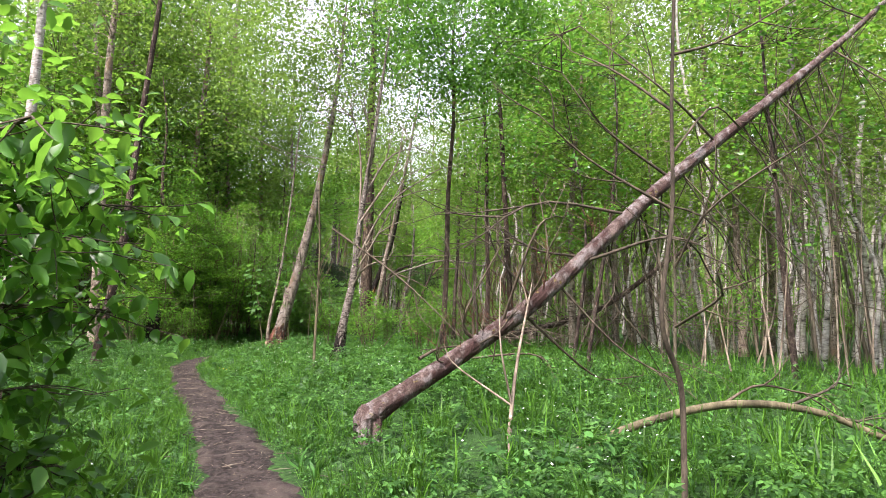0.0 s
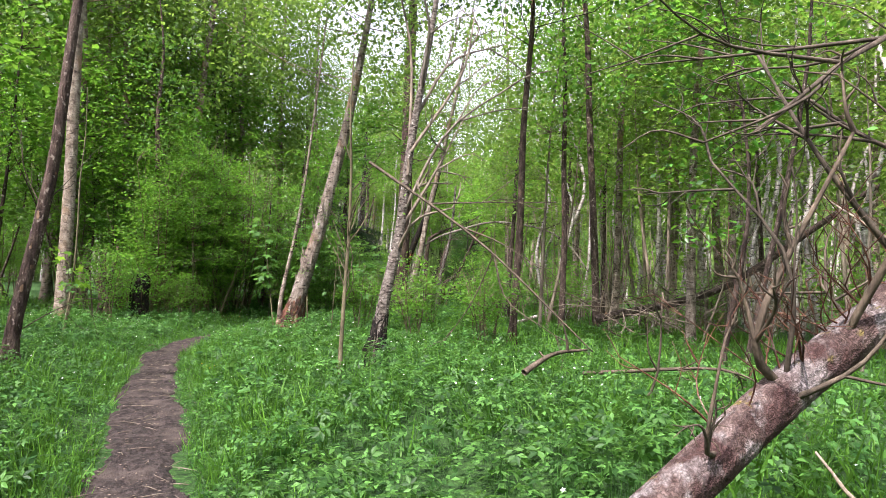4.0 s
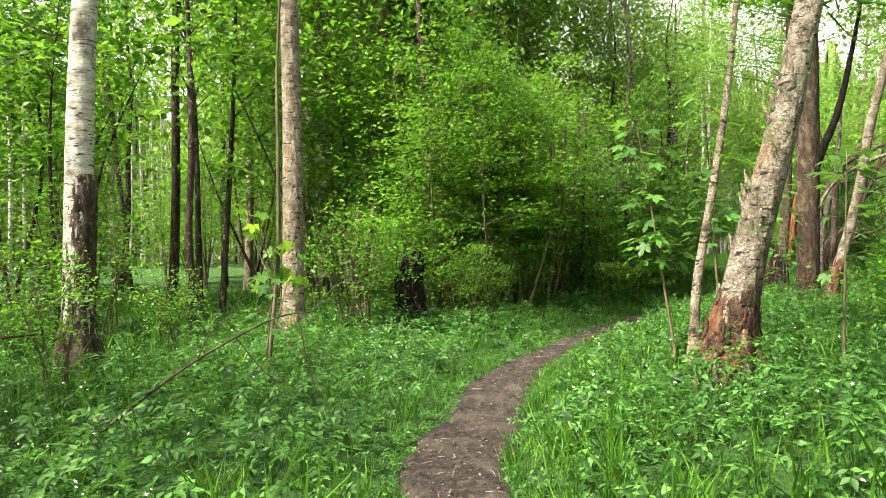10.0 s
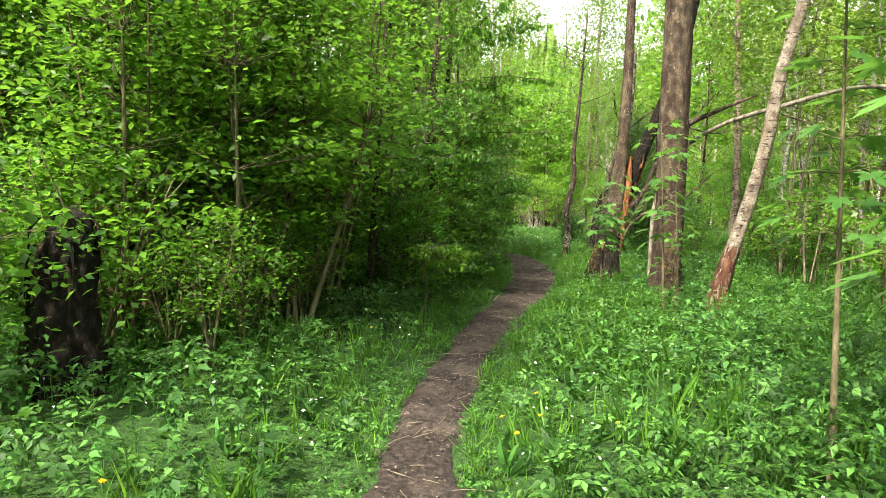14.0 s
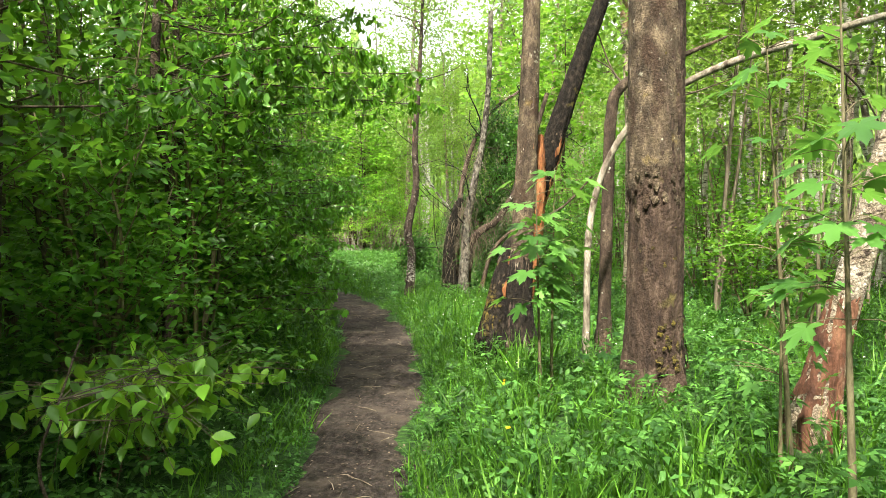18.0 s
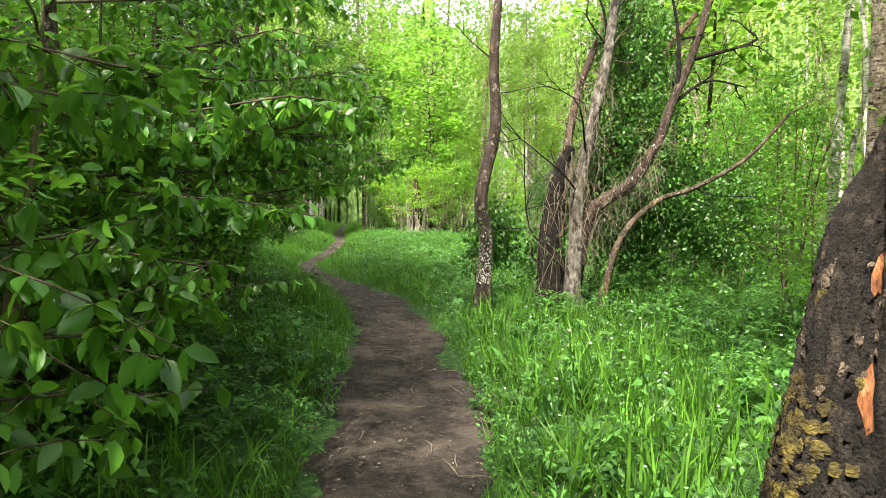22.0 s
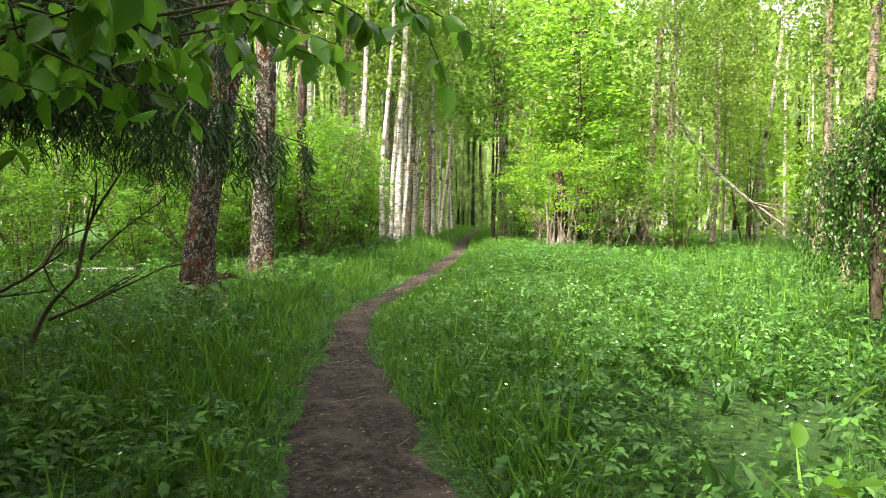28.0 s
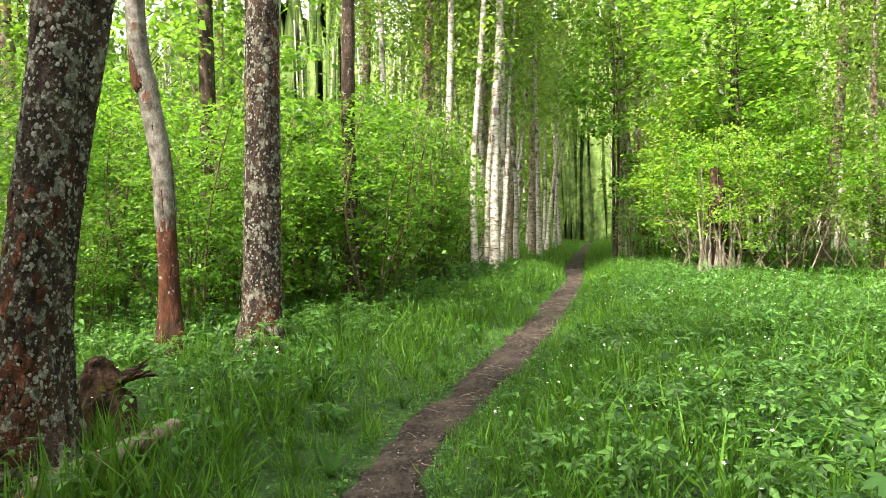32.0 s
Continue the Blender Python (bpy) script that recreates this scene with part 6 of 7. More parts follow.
thicket("cherry", [(-1.9, -6.6, 0.62), (-2.2, -4.9, 0.6), (-3.2, -7.6, 0.8), (-3.4, -4.4, 0.7), (19.8, 36.0, 1.0), (22.5, 39, 1.2), (25, 43, 1.3), (21.5, 33, 1.2), (16.0, 34.5, 0.8), (18, 31, 0.9), (20.9, 65.6, 0.9), (22.3, 67.6, 1.1), (24.3, 72.2, 1.00), (26.6, 74.8, 1.20), (25.4, 69.9, 1.10)], 361)
thicket("hazel", field(srng, 14, 30, 8, 34, 10, 0.8, 1.5) + field(srng, 10, 28, -14, 8, 8, 0.6, 1.1) + field(srng, -12, -3, -12, 4, 8, 0.9, 1.4), 371)
thicket("maple", field(srng, -6, 3, 36, 46, 6, 0.5, 0.8, 4.5) + field(srng, 2, 8, 50, 66, 8, 0.7, 1.0, 4) + field(srng, -18, -6, 34, 60, 8, 0.8, 1.2), 381)
# leafy trees that close the wood overhead and behind
thicket("young", [(-4.5, 22.5, 0.9), (-1.5, 26, 0.85), (-7.5, 27, 1.0), (-3, 31, 1.0), (-9.5, 19, 0.9), (-12, 14, 1.0), (-9, 8, 0.9), (-13, 22, 1.1), (-10, 31, 1.1), (-3, 38, 1.0)]
        + field(srng, -26, -14, 0, 44, 4, 0.9, 1.3) + field(srng, -8, 4, 50, 68, 4, 0.8, 1.1, 5), 391)
thicket("airy", [(9.5, 15.5, 0.9), (12.5, 13.0, 0.95), (14.5, 17, 1.0), (12.0, 6.0, 0.75), (15, 4, 0.9), (16.5, 29, 0.8), (13, 27.5, 0.75)]
        + field(srng, 17, 36, -8, 32, 12, 0.9, 1.2, 9) + field(srng, 22, 42, 34, 74, 8, 0.9, 1.2, 12) + strip(srng, 62, 84, 3.0, 8.0, 6, 0.7, 1.0), 396)

thicket("young", [(-0.5, 29.3, 1.3), (-7.5, 22, 1.5), (17, 36.5, 1.2), (22, 60.5, 1.3), (24.5, 64, 1.5), (20.5, 66.5, 1.3)], 399)
thicket("shady", [(8.8, 5.6, 0.95), (12.2, 2.0, 1.1)], 397)
# ---- bird cherries whose boughs hang over the trail ----


def leafy_bough(parent, rng, a, b, count, size, material=M_cherry, width=0.36, thick=0.009):
    """A bough with alternate twigs and full-shaped leaves; the leaves are a part of the bough."""
    line = wander(rng, a, b, 14, 0.06)
    hb, hl = Heap(), Heap()
    tube(hb, line, np.linspace(thick, min(thick, 0.004), 14), 6, 0.04, rng=rng)
    at = []
    for k in range(4, 14):
        for q in range(3):
            way_ = np.array([rng.normal(0, 1), rng.normal(0, 1), rng.normal(-0.25, 0.35)])
            tip = line[k] + way_ / np.linalg.norm(way_) * width * rng.uniform(0.5, 1.2)
            tw = wander(rng, line[k], tip, 6, 0.05)
            tube(hb, tw, np.linspace(min(0.004, 0.6 * thick), 0.0014, 6), 3, rng=rng, cap=False)
            at.append(tw[1:])
    at = np.concatenate(at)
    at = at[rng.integers(0, len(at), count)]
    sprinkle(hl, at, size, OVATE, rise=-0.8, spread=0.4, flat=0.6, rng=rng)
    bough = part("bough", hb.mesh("bough", M_twig), parent)
    part("leafage", hl.mesh("leafage", material), bough)


def bough_tree(x, y, tall, boughs, seed, count=210, size=0.085, material=M_cherry, r=0.06, thick=0.009):
    rng = np.random.default_rng(seed)
    ob = thing("bird_cherry_tree", x, y, "bird cherry tree with long leafy boughs over the path", "tree", "overhanging bird cherries")
    line = curve_through(upright(tall, (0.03, 0.02), 0.06, seed), 16)
    h = Heap()
    tube(h, line, np.linspace(r, r * 0.3, 16), 9, 0.06, 0.3, rng=rng)
    part("trunk", h.mesh("trunk", M_dark), ob)
    z0 = float(datum(x, y))
    for bx, by, bz in boughs:
        i = int(np.abs(line[:, 2] - (bz - z0) * 0.85 - 0.15).argmin())
        leafy_bough(ob, rng, line[i], (bx - x, by - y, bz - z0), count, size, material, 0.36, thick)
    return ob


bough_tree(1.55, 24.3, 4.6, [(2.75, 22.6, 2.25), (2.9, 24.2, 2.5), (3.3, 24.6, 2.9), (2.4, 23.0, 3.0), (3.6, 24.3, 3.4), (2.6, 22.4, 3.2)], 801)
bough_tree(3.1, 26.2, 4.8, [(4.15, 25.35, 1.75), (4.3, 26.1, 2.3), (3.95, 25.0, 1.35), (3.7, 24.9, 2.5), (4.6, 26.4, 2.9), (4.9, 26.9, 3.4), (4.3, 25.6, 3.3), (4.5, 26.2, 1.0), (4.9, 27.2, 2.4), (5.0, 26.75, 1.5), (4.95, 26.45, 1.15), (4.9, 26.5, 0.9), (4.75, 26.2, 1.1), (5.0, 26.75, 0.7), (5.15, 27.1, 1.65), (4.65, 26.2, 0.7), (4.6, 25.8, 0.55)], 802, 340, 0.078)
bough_tree(4.6, 29.2, 5.0, [(5.75, 27.75, 1.72), (5.55, 27.9, 1.25), (5.3, 27.3, 1.0), (5.9, 28.5, 2.2), (6.4, 29.5, 2.7), (5.6, 27.9, 2.6), (6.5, 29.6, 1.75), (6.1, 28.9, 3.2), (6.9, 30.4, 3.0), (5.6, 28.4, 0.8), (6.55, 30.0, 1.4), (6.3, 29.8, 1.5), (6.2, 29.5, 1.3), (6.65, 30.5, 1.8), (6.8, 30.8, 2.0), (6.4, 30.0, 1.15), (7.3, 30.6, 2.1), (7.55, 30.9, 2.25), (7.1, 30.2, 2.05), (6.6, 29.7, 1.95), (6.9, 29.8, 2.3)], 803, 340, 0.078)
bough_tree(5.55, 32.2, 5.2, [(6.75, 30.55, 1.55), (6.7, 31.2, 2.1), (7.6, 32.4, 2.5), (7.0, 31.3, 2.8), (7.4, 32.9, 3.2), (6.9, 32.0, 1.6), (6.6, 30.8, 2.6), (8.0, 32.9, 2.9)], 804)
bough_tree(6.05, 34.6, 5.2, [(8.2, 34.0, 2.15), (8.75, 34.8, 2.2), (8.0, 35.3, 2.4), (7.6, 34.4, 2.0), (8.4, 35.6, 2.7), (7.6, 34.0, 2.6), (8.8, 35.6, 2.9), (7.4, 36.0, 2.5), (7.2, 34.8, 1.5), (6.9, 34.4, 0.9), (9.1, 34.5, 2.05), (8.5, 34.4, 2.5), (8.9, 35.2, 2.45), (8.1, 34.7, 2.3), (7.9, 34.9, 2.8), (7.5, 35.2, 2.2), (7.1, 35.0, 1.15), (8.4, 35.1, 1.75), (8.55, 35.4, 1.75), (8.8, 35.6, 1.9), (9.15, 35.5, 1.9), (8.4, 34.8, 1.6), (9.3, 35.3, 1.95), (9.2, 34.1, 1.95), (9.45, 34.0, 2.05), (8.7, 34.7, 2.1), (8.1, 34.5, 1.95)], 805, 330, 0.085)
bough_tree(2.9, 25.4, 6.8, [(4.6, 24.4, 4.8), (5.0, 25.2, 5.2), (4.2, 24.0, 5.4), (4.4, 25.4, 6.0), (3.6, 24.2, 5.8), (3.4, 23.6, 4.6), (3.0, 23.2, 5.2), (4.9, 26.2, 5.0), (5.0, 24.6, 2.85), (5.4, 25.0, 2.65), (5.2, 25.6, 3.2), (4.6, 24.8, 3.05), (5.6, 25.8, 3.0), (4.2, 24.2, 2.9), (4.8, 25.4, 3.6), (4.0, 24.4, 3.5), (5.1, 24.9, 3.9), (4.3, 25.6, 3.9), (3.8, 25.0, 3.3), (4.4, 26.2, 3.4), (5.0, 26.4, 3.8)], 807, 270, 0.085, M_leaf)
bough_tree(-1.15, -8.0, 2.6, [(-0.45, -8.55, 1.75), (-0.35, -8.1, 1.45), (-0.5, -8.0, 0.95), (-0.3, -7.7, 1.2), (-0.6, -8.6, 1.25), (-0.75, -7.4, 1.9), (-0.5, -7.6, 0.6), (-0.9, -8.7, 2.1), (-0.8, -8.5, 0.7), (-0.3, -7.5, 1.65)], 806, 170, 0.085, M_cherry, 0.03)
for n_, (x, y, tall, wide) in enumerate(((3.25, 25.6, 4.3, 0.75), (2.3, 24.1, 2.3, 0.6), (4.25, 28.0, 3.6, 0.7), (5.0, 30.2, 3.2, 0.7))):
    shrub("bird_cherry_bush", "tall bird cherry bush walling the shady side of the path", "bush", x, y, tall, wide, 830 + n_, M_cherry, 110, 4200, 0.078, OVATE, 7, "bird cherry wall", 0.36, loose=0.17)
shrub("bird_cherry_bush", "dark leafy bush in the shade beside the path", "bush", 6.9, 36.9, 1.5, 0.6, 813, M_cherry, 60, 2200, 0.08, OVATE, 6, "", 0.5, loose=0.16)
shrub("bird_cherry_bush", "dark leafy bush under the spruce boughs", "bush", 6.1, 38.2, 1.7, 0.7, 814, M_cherry, 60, 2200, 0.08, OVATE, 6, "", 0.5, loose=0.16)
shrub("bird_cherry_bush", "leafy bush crowding the edge of the path", "bush", -1.0, -7.55, 2.9, 0.72, 811, M_cherry, 70, 2600, 0.085, OVATE, 6, "", 0.5, loose=0.16)
shrub("bird_cherry_bush", "leafy low bush with dark green leaves beside the path", "bush", -1.75, -6.4, 2.3, 0.9, 812, M_cherry, 70, 2600, 0.085, OVATE, 6, "", 0.5, loose=0.18)
shrub("leafy_sapling", "thin low sapling with a few broad leaves in the herbs", "sapling", 10.5, 34.55, 1.05, 0.28, 807, M_leaf, 12, 46, 0.085, OVATE, 2, "", 0.6, loose=0.08)
# brighter leaf colour here stands in for light missing under the cherries
bough_tree(1.75, 21.5, 1.0, [(2.19, 22.53, 0.78), (2.34, 22.33, 0.78), (2.47, 22.26, 0.74), (2.6, 22.3, 0.72), (2.27, 22.14, 0.79)], 808, 110, 0.085, M_bright, 0.010, 0.003)

# ---- tall birches and other trees of the wood ----


def stand(first, spots, seed, s0=0.85, s1=1.15):
    r = np.random.default_rng(seed)
    for x, y, s in spots:
        lean = Euler((r.normal(0, 0.035), r.normal(0, 0.035), r.uniform(0, 6.28)))
        copy_thing(first, Matrix.LocRotScale((x, y, float(datum(x, y)) - 0.02), lean, (s, s, s * r.uniform(s0, s1))))


BIRCH = "slender birch with white bark and a light airy crown"
b1 = tree("birch_tree", BIRCH, 13.2, 62.0, upright(17, (0.02, 0), 0.10, 21), [0.14, 0.11, 0.1, 0.07, 0.02], M_birch, 401, ((0.3, 0, 11.5), (2.0, 2.0, 5.0), 60, 1300), 10, 0.05, 0.35, M_birch_leaf, 0.19, 22, "birch wood", 26, limb_from=0.35)
b2 = tree("birch_tree", BIRCH, 14.8, 63.6, upright(15, (0.05, 0.02), 0.14, 22), [0.11, 0.09, 0.08, 0.05, 0.02], M_birch, 402, ((0.6, 0.2, 10), (1.7, 1.7, 4.6), 50, 1000), 9, 0.05, 0.35, M_birch_leaf, 0.19, 18, "birch wood", 24, limb_from=0.35)
b3 = tree("birch_tree", "thin young birch with white bark", 22.0, 8.0, upright(13, (-0.03, 0.02), 0.16, 23), [0.075, 0.065, 0.055, 0.04, 0.012], M_birch, 403, ((-0.3, 0.2, 9.2), (1.4, 1.4, 3.6), 34, 460), 8, 0.05, 0.3, M_birch_leaf, 0.17, 12, "birch wood", 20, limb_from=0.4)
k1 = tree("aspen_tree", "tall thin tree with dark grey bark and a leafy crown", -9.5, 24.0, upright(15, (0.02, 0.01), 0.12, 24), [0.13, 0.11, 0.1, 0.07, 0.02], M_dark, 404, ((0.2, 0, 10), (2.1, 2.1, 4.5), 60, 1500), 10, 0.05, 0.35, M_leaf, 0.19, 20, "mixed wood", 24, limb_from=0.3)
tb = tree("tall_birch", "tall birch with a deep hanging crown of small leaves", 0.3, 31.5, upright(20, (0.01, 0.01), 0.12, 26), [0.16, 0.13, 0.11, 0.07, 0.02], M_birch_old, 405, ((0.1, 0, 11.8), (2.9, 2.9, 8.2), 190, 7600), 10, 0.05, 0.35, M_birch_leaf, 0.17, 70, "tall birches", 40, limb_from=0.2, loose=0.5)
wr = np.random.default_rng(88)
# the one at (4.4, 31.6) is added to shade the herbs and fill sky
stand(tb, [(2.3, 33.0, 1.0), (4.4, 31.6, 0.75), (-3.2, 29.5, 0.95), (12.0, 15.2, 0.8), (22.0, 46.5, 0.8), (20.5, 41.0, 0.75), (6.5, 62.0, 0.9), (24.5, 57.5, 0.7), (28.5, 60.5, 0.8), (19.5, 8.0, 0.9), (16.0, -1.5, 0.8), (-5.5, 27.5, 0.95), (-4.3, 33.0, 1.0), (-7.5, 36.0, 1.05), (-10.0, 31.0, 1.0), (-12.5, 38.0, 1.1)], 7)
stand(tb, [(-6.8, 31.5, 1.15), (25.0, 60.5, 1.1), (29.5, 55.5, 1.05), (32.0, 50.5, 1.1), (-7.0, 58.0, 1.4), (1.5, 60.0, 1.35), (-11.0, 52.0, 1.4), (-15.0, 45.0, 1.3), (-18.0, 36.0, 1.2), (13.8, 12.0, 0.75), (16.0, 18.0, 0.85), (10.6, 9.2, 0.7), (15.2, 24.5, 0.8)], 17)
stand(tb, [(-4.5, 37.0, 1.25), (-5.5, 24.5, 1.3), (-1.2, 27.2, 1.25), (-3.5, 27.5, 1.25), (-7.5, 30.0, 1.3), (-5.5, 34.0, 1.3), (0.0, 36.5, 1.3), (-1.5, 35.0, 1.2), (3.9, 36.0, 0.9), (-8.0, 40.0, 1.3), (15.3, 66.5, 1.2), (17.2, 71.5, 1.2), (12.6, 64.0, 1.2), (10.5, 69.0, 1.3), (19.6, 76.5, 1.3), (23.0, 72.5, 1.2), (15.0, 78.0, 1.3), (26.5, 80.0, 1.4),
           (17.0, 20.0, 0.95), (14.2, 30.5, 0.85), (17.5, 26.0, 1.0), (19.5, 20.0, 1.1), (21.0, 14.0, 1.1), (24.0, 8.0, 1.15), (18.5, 12.5, 1.0), (22.5, 2.0, 1.1), (26.0, 18.0, 1.2), (28.0, 26.0, 1.2), (24.5, 31.0, 1.1), (20.0, -6.0, 1.0)], 27)
# along the left of the far trail
stand(b1, strip(wr, 60, 95, -4.2, -1.6, 14, 0.8, 1.1) + strip(wr, 62, 100, -9, -4, 12, 0.9, 1.2), 1)
stand(b2, strip(wr, 60, 92, -6.2, -1.5, 14, 0.8, 1.1) + strip(wr, 66, 100, 1.8, 8, 10, 0.8, 1.2) + [(16.9, 70.5, 1.0), (1.0, 46, 1.0), (-2, 50, 1.0), (3.5, 56, 1.0), (0, 58, 1.1)], 2)
# the birch stand right of the first stretch
stand(b3, field(wr, 14, 34, -6, 22, 95, 0.8, 1.25, 9) + field(wr, 13, 30, 20, 34, 34, 0.8, 1.2, 8) + field(wr, 11, 26, -16, -5, 16, 0.8, 1.1, 8), 3)
stand(b2, field(wr, 20, 42, -4, 36, 20, 0.9, 1.3, 9) + field(wr, 24, 44, 36, 72, 12, 0.9, 1.3, 11) + field(wr, -14, -7, -14, 8, 8, 0.9, 1.2, 5), 4)
stand(k1, field(wr, -22, -9, 8, 36, 13, 0.8, 1.2, 6) + field(wr, -4, 4, 26, 36, 7, 0.7, 1.0, 5) + field(wr, -16, 2, 36, 70, 9, 0.9, 1.2, 7) + field(wr, 9, 18, 12, 24, 5, 0.7, 0.9, 7), 5)
stand(k1, [(-2.0, 21.5, 0.8), (5.85, 34.9, 0.8), (26.2, 68.6, 1.1), (9.4, 13.5, 0.7), (12.3, -1.2, 0.9), (-11, -2, 1.0), (3.4, 31.5, 0.6)], 6)

# ---- far woods all round ----
# beyond them a plain ring painted as the wood's far trees, with an uneven treetop line
NB = 3000
ba = np.linspace(0, 2 * math.pi, NB + 1)[:-1]
brng = np.random.default_rng(511)
rag = np.convolve(brng.normal(0, 1.5, NB + 2), (0.3, 0.4, 0.3), "valid")
btop = 20.0 + 2.0 * np.sin(ba * 13) + 1.6 * np.sin(ba * 37 + 1) + 1.2 * np.sin(ba * 91 + 2) + 0.9 * np.sin(ba * 233) + rag
bring = np.stack([5 + 66 * np.cos(ba), 17 + 92 * np.sin(ba)], axis=1)
bv = np.concatenate([np.column_stack([bring + brng.normal(0, 0.3, (NB, 2)), btop * q]) for q in (-0.05, 0.4, 0.8, 1.0)])
bk = np.concatenate([np.stack([q * NB + np.arange(NB), q * NB + (np.arange(NB) + 1) % NB, (q + 1) * NB + (np.arange(NB) + 1) % NB, (q + 1) * NB + np.arange(NB)], axis=1) for q in range(3)])
# haze is put into the colour: pale mottled greens on a flat sheet
M_painted_haze = plain_material("far_foliage_painted_haze", [(0.34, (0.030, 0.060, 0.016)), (0.5, (0.10, 0.170, 0.045)), (0.64, (0.26, 0.37, 0.12))], 1.6, 1.0, 0.0, 0.01, (0.12, 0.4, 0.62, (0.13, 0.20, 0.055)))
bd = new("backdrop", raw_mesh("backdrop", bv, [bk], M_painted_haze))
tagged(bd, "plain ring wall painted as distant trees in green haze", "woods", kind="structure")
rng = np.random.default_rng(501)
h = Heap()
n = 80000
a = rng.uniform(0, 2 * math.pi, n)
deep = rng.uniform(0, 1, n)
bump_ = 1 + 0.12 * np.sin(a * 9) + 0.08 * np.sin(a * 23 + 1)
fx = 8 + (44 + 14 * deep) * np.cos(a) * bump_
fy = 28 + (78 + 14 * deep) * np.sin(a) * bump_
top = 23 + 2.5 * np.sin(a * 31) + 2 * np.sin(a * 67 + 2) + 2 * np.sin(a * 113)
fz = top * rng.uniform(0, 1, n) ** 0.95
ok = np.abs(off_trail(fx, fy)) > 2.5
fp = np.stack([fx, fy, fz], axis=1)[ok]
sprinkle(h, fp, rng.uniform(0.45, 0.95, len(fp)), DIAMOND, rise=-0.3, spread=0.6, flat=0.2, rng=rng)
far = new("far_woods", h.mesh("far_woods", M_birch_leaf))
tagged(far, "distant green woodland edge", "woods", kind="stuff")
h = Heap()
for k in range(420):
    a = rng.uniform(0, 2 * math.pi)
    q = rng.uniform(0.82, 1.05)
    x, y = 8 + 47 * q * math.cos(a), 28 + 80 * q * math.sin(a)
    if abs(float(off_trail(x, y))) < 4:
        continue
    tall = rng.uniform(13, 21)
    tube(h, curve_through([(x, y, 0), (x + rng.normal(0, 0.3), y + rng.normal(0, 0.3), tall / 2), (x + rng.normal(0, 0.6), y + rng.normal(0, 0.6), tall)], 6), np.linspace(rng.uniform(0.08, 0.16), 0.04, 6), 5, rng=rng)
fart = new("far_trunks", h.mesh("far_trunks", M_birch))
tagged(fart, "distant thin birch trunks", "woods", kind="stuff")
# thin bare stems under the birch stand
h = Heap()
for k in range(420):
    x, y = rng.uniform(10.5, 32), rng.uniform(-12, 33)
    if abs(float(off_trail(x, y))) < 5.5:
        continue
    tall = rng.uniform(2, 6)
    tube(h, wander(rng, (x, y, 0), (x + rng.normal(0, 0.5), y + rng.normal(0, 0.5), tall), 6, 0.04), np.linspace(rng.uniform(0.012, 0.035), 0.005, 6), 4, rng=rng, cap=False)
thin = new("thin_stems", h.mesh("thin_stems", M_dead))
tagged(thin, "thicket of thin bare grey stems", "undergrowth", kind="stuff")

# ---- ground cover ----
rng = np.random.default_rng(601)


def scatter(n, reach, y0=-14, y1=64, inner=0.30, power=1.45):
    """Points beside the trail, thicker near it."""
    y = rng.uniform(y0, y1, n)
    w = np.interp(y, TRAIL_Y, TRAIL_W) / 2
    o = w * inner / 0.30 * 0.95 + reach * rng.uniform(0, 1, n) ** power
    o = np.where(rng.uniform(0, 1, n) < 0.5, -o, o)
    sl = trail_x(y + 0.5) - trail_x(y - 0.5)
    x = trail_x(y) + o / np.sqrt(1 + sl**2)
    y = y - o * sl / np.sqrt(1 + sl**2)
    return x, y, np.abs(o)


def patchy(x, y, f, ph):
    return 0.5 + 0.5 * np.sin(x * f + ph + 1.7 * np.sin(y * f * 0.7)) * np.sin(y * f * 0.9 + ph * 2 + 1.3 * np.sin(x * f * 0.8))


def cleared(x, y, gap=0.34, strip_=0.13):
    """True where no tall herb grows: on the trail, and round the feet of trees."""
    away = np.abs(off_trail(x, y)) - np.interp(y, TRAIL_Y, TRAIL_W) / 2
    foot = np.min(np.hypot(x[:, None] - np.array(FEET)[None, :, 0], y[:, None] - np.array(FEET)[None, :, 1]), axis=1)
    return (away < strip_) | (foot < gap)


def plot(n, reach, power=1.2, y0=-14, y1=64, strip_=0.13):
    """Free spots beside the trail: x, y, distance from its middle, and its sign."""
    x, y, o = scatter(n, reach, y0, y1, power=power)
    ok = ~cleared(x, y, 0.34, strip_)
    x, y = x[ok], y[ok]
    side = off_trail(x, y)
    return x, y, np.abs(side), side


def stalks(heap, foot, tip, thick):
    """Thin leaf stalks, two-sided strips from foot to tip."""
    w = np.stack([foot[:, 1] - tip[:, 1], tip[:, 0] - foot[:, 0], np.zeros(len(foot))], axis=1) + 1e-4
    w = w / np.linalg.norm(w, axis=1)[:, None] * thick
    v = np.stack([foot - w, foot + w, tip], axis=1)
    heap.add(v.reshape(-1, 3), [np.arange(3 * len(foot)).reshape(-1, 3)])


def herb_height(x, y, o):
    """Taller away from the trail, in uneven patches."""
    return (0.06 + 0.22 * smooth(0.4, 1.1, o) + 0.12 * smooth(1.1, 2.2, o)) * (0.65 + 0.6 * patchy(x, y, 1.9, 0.3)) * (0.8 + 0.4 * patchy(x, y, 5.3, 1.7)) * (1 - 0.2 * ((y > 26) & (y < 36) & (o < 3.2)) - 0.35 * (y < -2.5))


